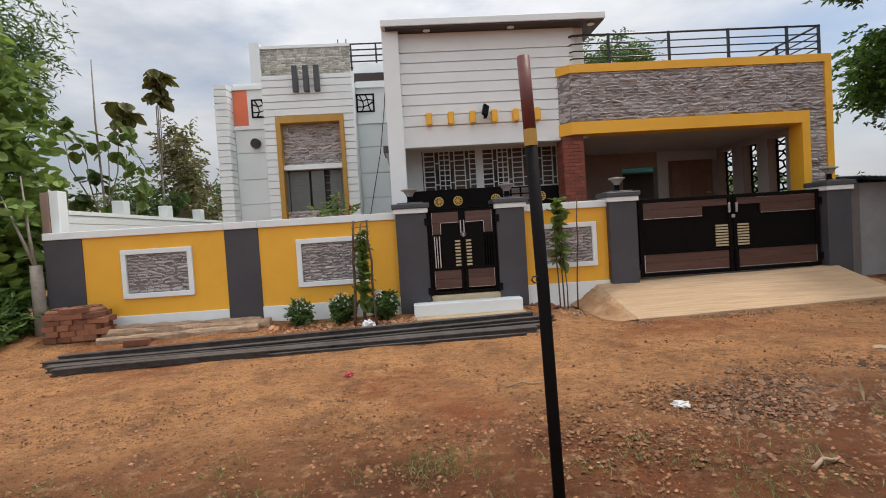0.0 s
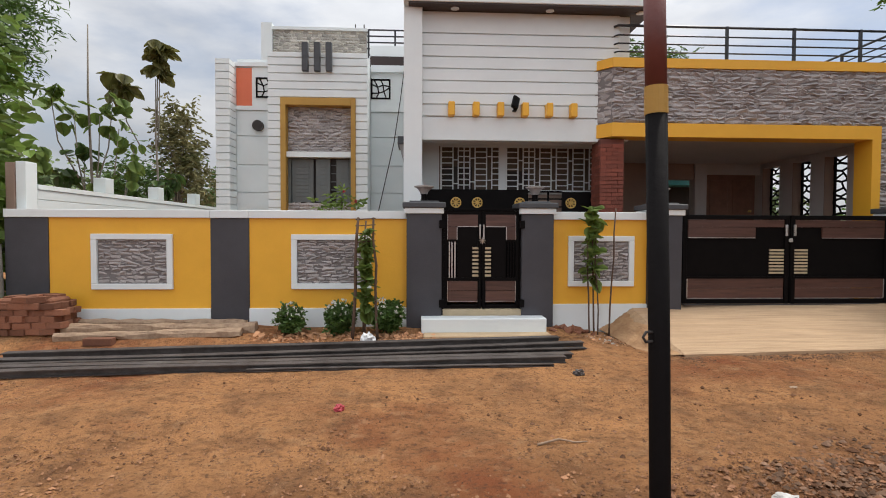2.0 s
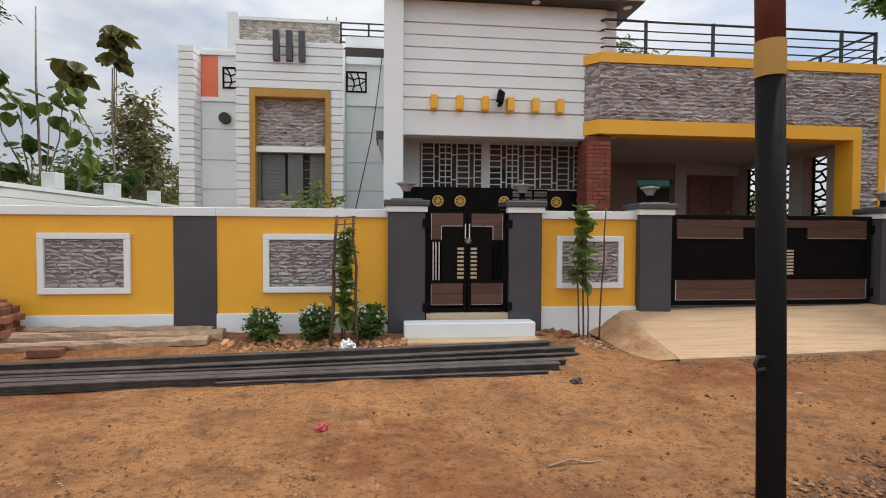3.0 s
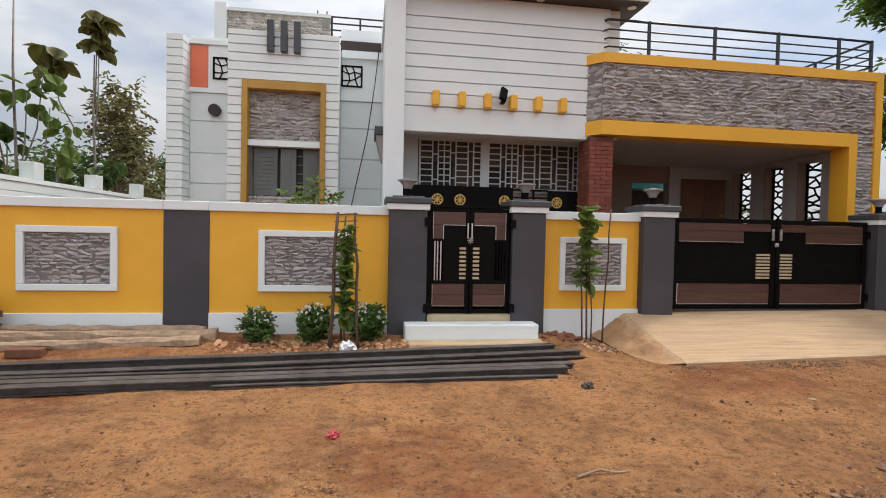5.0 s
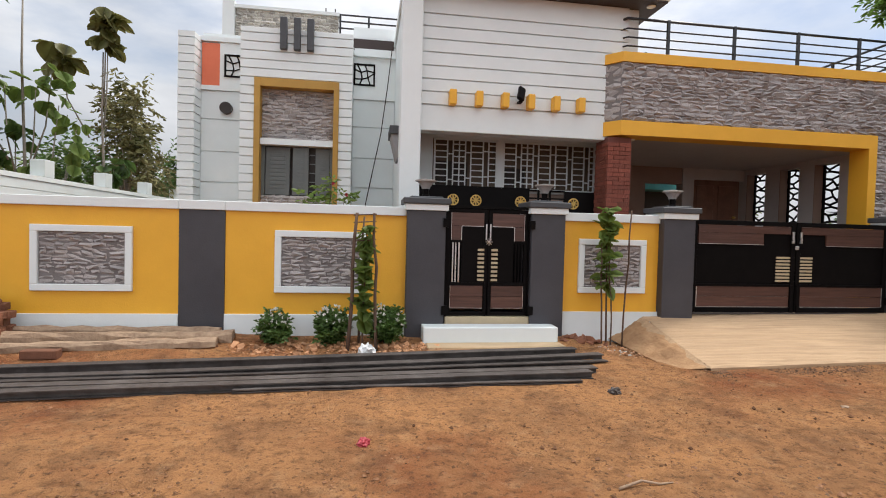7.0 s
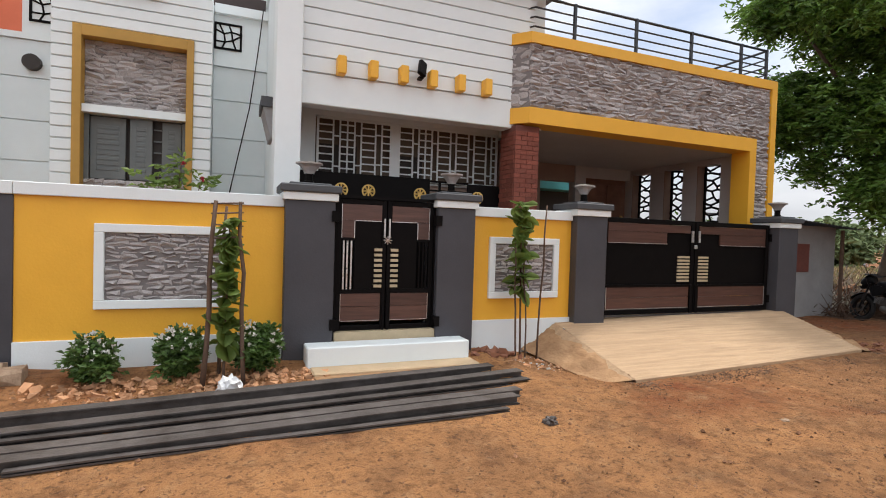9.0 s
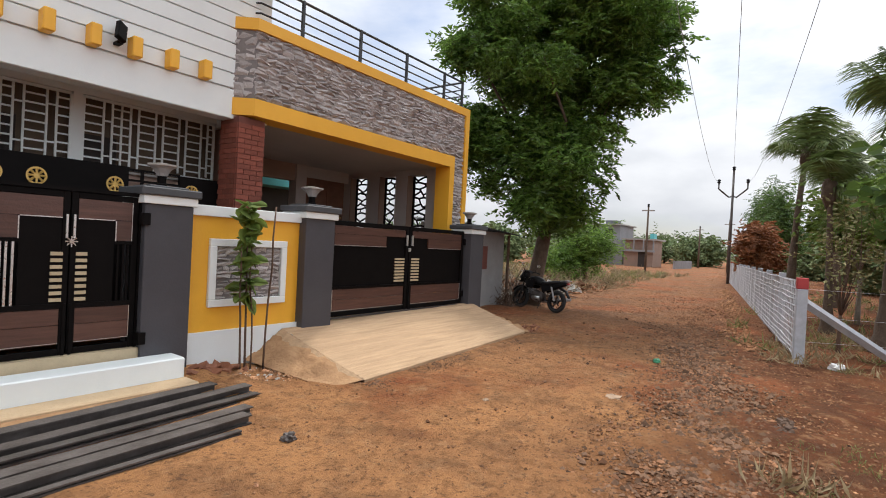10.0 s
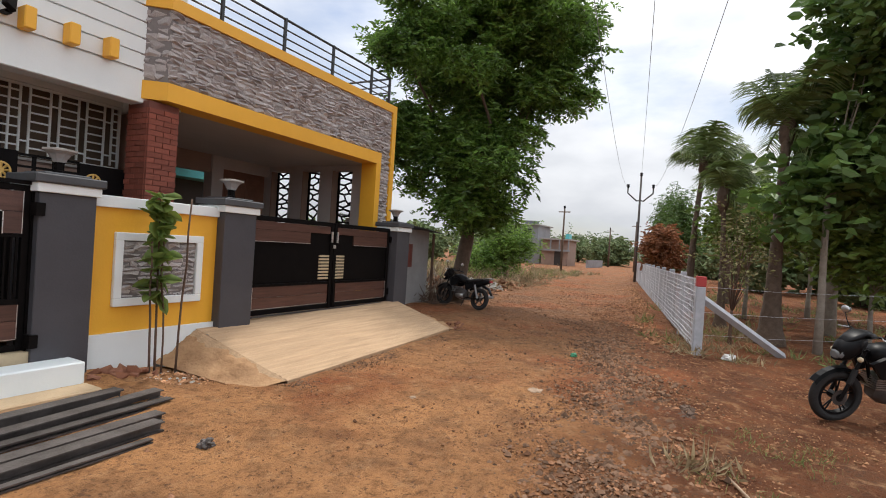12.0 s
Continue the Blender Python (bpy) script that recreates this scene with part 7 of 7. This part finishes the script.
spots = [(U.gauss(9.1, 0.12), U.gauss(3.1, 0.12), 0) for _ in range(6)] + [(U.gauss(0.2, 0.12), U.gauss(3.35, 0.1), 0) for _ in range(10)] + [(U.gauss(-0.9, 0.16), U.gauss(3.0, 0.12), 0) for _ in range(10)] + [(U.gauss(1.9, 0.5), U.gauss(2.95, 0.25), 0) for _ in range(16)] + [(U.uniform(-2.5, 5), U.uniform(2.2, 3.6), 0) for _ in range(34)]
tufts("grass_tufts", "sparse green grass tufts on bare soil", spots, 34, 0.07, GRASS)
tufts("dry_grass_tufts", "dry straw-coloured grass by the road", [(U.gauss(3.7, 0.12), U.gauss(3.45, 0.12), 0) for _ in range(3)] + [(U.uniform(9, 14), U.uniform(2.4, 4.2), 0) for _ in range(50)], 14, 0.22, DRYGRASS)
tufts("undergrowth", "green and dry undergrowth in the grove", [(U.uniform(10, 30), U.uniform(-6, 5), 0) for _ in range(150)], 20, 0.24, GRASS)
tufts("undergrowth", "mixed scrub on the open plot by the road", [(U.uniform(15, 45), U.uniform(11.8, 26), 0) for _ in range(420)], 24, 0.36, DRYGRASS)
tufts("undergrowth", "green scrub on the open plot by the road", [(U.uniform(17, 45), U.uniform(12.5, 28), 0) for _ in range(200)], 26, 0.38, GRASS)

# gravel and clods over the earth road
def pebbles(name, label, pts, smin, smax, material):
    n = len(pts)
    P = np.asarray(pts)
    base = np.array([(1, 0, 0), (-1, 0, 0), (0, 1, 0), (0, -1, 0), (0, 0, 1), (0, 0, -1)], float)
    ft = np.array([(0, 2, 4), (2, 1, 4), (1, 3, 4), (3, 0, 4), (2, 0, 5), (1, 2, 5), (3, 1, 5), (0, 3, 5)])
    s = smin * (smax / smin) ** (rng.random(n) ** 2.2)
    a = rng.uniform(0, math.tau, n)
    R = np.stack([np.stack([np.cos(a), -np.sin(a)], 1), np.stack([np.sin(a), np.cos(a)], 1)], 1)
    v = base[None] * rng.uniform(0.5, 1.0, (n, 6, 3)) * s[:, None, None] * np.array([1.0, 0.8, 0.62])
    xy = np.einsum("nij,nkj->nki", R, v[:, :, :2])
    z = v[:, :, 2] + (ground_z(P[:, 0], P[:, 1]) + 0.12 * s)[:, None]
    v = np.concatenate([xy + P[:, None, :2], z[:, :, None]], 2).reshape(-1, 3)
    f = (ft[None] + np.arange(n)[:, None, None] * 6).reshape(-1, 3)
    return tagged(raw(name, v, [tuple(q) for q in f.tolist()], material), label, "gravel", kind="stuff")


g1 = np.stack([rng.uniform(-6, 12, 5200), rng.uniform(1.2, 8.6, 5200)], 1)
pebbles("loose_gravel", "small loose stones scattered on the earth", g1, 0.006, 0.035, PEBBLE)
t = rng.uniform(0, 1, 9000)
gxs = 1.5 + 17 * t
g2 = np.stack([gxs, np.interp(gxs, (1.5, 2.8, 5.6, 7, 8.6, 11.5, 18.5), (3.9, 4.1, 4.4, 4.7, 5.1, 5.7, 6.8)) + rng.normal(size=9000) * (0.26 + 0.3 * np.exp(-t * 6))], 1)
pebbles("gravel_strip", "strip of grey-brown gravel along the road", g2, 0.009, 0.045, PEBBLE)
t = rng.uniform(0, 1, 9500)
gxs = 2.2 + 10.5 * t
g8 = np.stack([gxs, np.interp(gxs, (1.5, 2.8, 5.6, 7, 8.6, 11.5, 18.5), (3.9, 4.1, 4.4, 4.7, 5.1, 5.7, 6.8)) + rng.normal(size=9500) * (0.3 + 0.2 * rng.random(9500))], 1)
pebbles("gravel_strip", "coarse grey road stones in the gravel strip", g8, 0.008, 0.042, GRIT)
t = rng.uniform(0, 1, 1500)
gxs = 2.4 + 7.5 * t
g12 = np.stack([gxs, np.interp(gxs, (1.5, 2.8, 5.6, 7, 8.6, 11.5), (3.75, 4.0, 4.35, 4.65, 5.05, 5.6)) + rng.normal(size=1500) * (0.2 + 0.22 * rng.random(1500))], 1)
pebbles("road_stones", "broken grey-brown road stones lying in the strip", g12, 0.022, 0.075, GRIT)
t = rng.uniform(0, 1, 420)
gxs = 2.4 + 8.5 * t
g13 = np.stack([gxs, np.interp(gxs, (1.5, 5.6, 8.6, 11.5), (3.4, 4.0, 4.6, 5.2)) + rng.normal(size=420) * 0.75], 1)
pebbles("road_stones", "pale and tan stones strewn beside the strip", g13, 0.016, 0.05, PEBBLE)
g3 = np.stack([rng.normal(size=3500) * 1.6 + 2.0, rng.normal(size=3500) * 0.35 + 3.7], 1)
pebbles("gravel_patch", "stony patch near the post", g3, 0.007, 0.04, PEBBLE)
g4 = np.stack([3.4 + 4.9 * (u := rng.random(2600)), 7.52 + 0.06 * 4.9 * u + rng.normal(size=2600) * 0.13], 1)
pebbles("gravel_edge", "grey chips along the drive's foot", g4, 0.008, 0.026, GRIT)
g5 = np.stack([rng.uniform(8, 30, 4000), rng.uniform(3.0, 11, 4000)], 1)
pebbles("loose_gravel", "loose stones farther down the road", g5, 0.012, 0.05, PEBBLE)

g6 = np.stack([rng.uniform(-6, 9, 26000), 1.0 + 4.2 * rng.random(26000) ** 0.8 + rng.normal(size=26000) * 0.3], 1)
pebbles("soil_clods", "crumbly red-brown clods on the verge", g6, 0.005, 0.03, CLOD)
g7 = np.stack([rng.uniform(-6, 12, 9000), rng.uniform(4.5, 8.8, 9000)], 1)
pebbles("soil_clods", "small clods over the earth road", g7, 0.004, 0.022, CLOD)

g9 = np.stack([rng.uniform(-3, 7.5, 1500), 1.3 + 3.2 * rng.random(1500)], 1)
pebbles("stone_chips", "pale stone chips strewn over the verge", g9, 0.004, 0.024, RUBBLE)
g10 = np.stack([rng.uniform(5, 22, 2200), np.zeros(2200)], 1)
g10[:, 1] = 5.0 + 0.17 * (g10[:, 0] - 5) + rng.normal(size=2200) * 0.8
pebbles("road_clods", "dark clods and stones along the road's crown", g10, 0.01, 0.05, GRIT)

t = rng.uniform(0, 1, 2600)
gxs = 9.8 + 17 * t
g11 = np.stack([gxs, 3.71 + 0.159 * (gxs - 9.38) + 0.45 + np.abs(rng.normal(size=2600)) * 0.28], 1)
pebbles("earth_clods", "red earth clods ridged along the fence", g11, 0.012, 0.085, CLOD)

# litter
def crumple(name, label, category, x, y, r, material, flat=0.5):
    bm = bmesh.new()
    bmesh.ops.create_icosphere(bm, subdivisions=3, radius=r)
    for v in bm.verts:
        k = 1 + 0.55 * noise.noise(v.co * (2.2 / r) + Vector((x, y, 0))) + 0.25 * noise.noise(v.co * (6 / r))
        v.co *= k
        v.co.z *= flat
    bmesh.ops.translate(bm, verts=bm.verts, vec=(x, y, gz(x, y) + r * flat * 0.6))
    return tagged(part(name, bm, material), label, category)


crumple("white_rag", "crumpled white cloth on the soil by the stakes", "rag", -0.64, 8.22, 0.1, PLASTIC, 0.95)
crumple("plastic_scrap", "crumpled white plastic scrap on the gravel", "litter", 2.24, 4.09, 0.065, PETALWHITE, 0.35)
crumple("fallen_flower", "fallen magenta flower on the earth", "flower", -0.66, 5.78, 0.045, MAGENTA, 0.8)
crumple("crushed_can", "crushed dark can on the earth", "litter", 1.85, 6.84, 0.06, STEEL, 0.6)
crumple("green_bottle_cap", "small green plastic litter on the road", "litter", 7.64, 5.46, 0.05, GREENP, 0.7)
crumple("paper_scrap", "flat tan paper scrap on the road", "litter", 5.16, 5.37, 0.12, OLDWOOD, 0.1)
crumple("paper_scrap", "small pale paper scrap on the road", "litter", 3.91, 6.26, 0.04, OLDWOOD, 0.3)
crumple("plastic_bag", "torn white plastic by the fence", "litter", 9.15, 3.21, 0.1, PLASTIC, 0.7)
crumple("plastic_bag", "white plastic bag caught on the fence foot", "litter", 20.3, 5.35, 0.2, PLASTIC, 1.6)
rubble("dark_clods", "dark patch of clods on the red earth", 5.36, 3.70, 0.3, 0.09, 0.02, 90, 0.02, 0.07, STICK)
crumple("white_sack", "white sack lying at the road's edge", "litter", -5.6, 6.75, 0.2, PLASTIC, 0.3)


def fallen_stick(a, b, r, label="short dry stick lying on the ground"):
    g = thing("dry_stick", (a[0], a[1], gz(*a)), label, "stick", "fallen sticks")
    bm = bmesh.new()
    pa, pb = Vector((*a, gz(*a) + r)), Vector((*b, gz(*b) + r))
    tube(bm, [pa, pa.lerp(pb, 0.4) + Vector((0.02, 0.03, 0.02)), pa.lerp(pb, 0.75), pb], [r, r * 0.9, r * 0.8, r * 0.5], 6)
    part("stick", bm, OLDWOOD, g)


fallen_stick((-0.1, 2.75), (0.15, 2.95), 0.008)
fallen_stick((-0.82, 3.1), (-0.9, 2.85), 0.012)
fallen_stick((2.75, 2.7), (3.15, 2.95), 0.016)
fallen_stick((0.95, 5.0), (1.35, 5.05), 0.01)
fallen_stick((2.4, 2.9), (2.65, 3.0), 0.014)
fallen_stick((3.3, 3.2), (3.7, 3.35), 0.014)
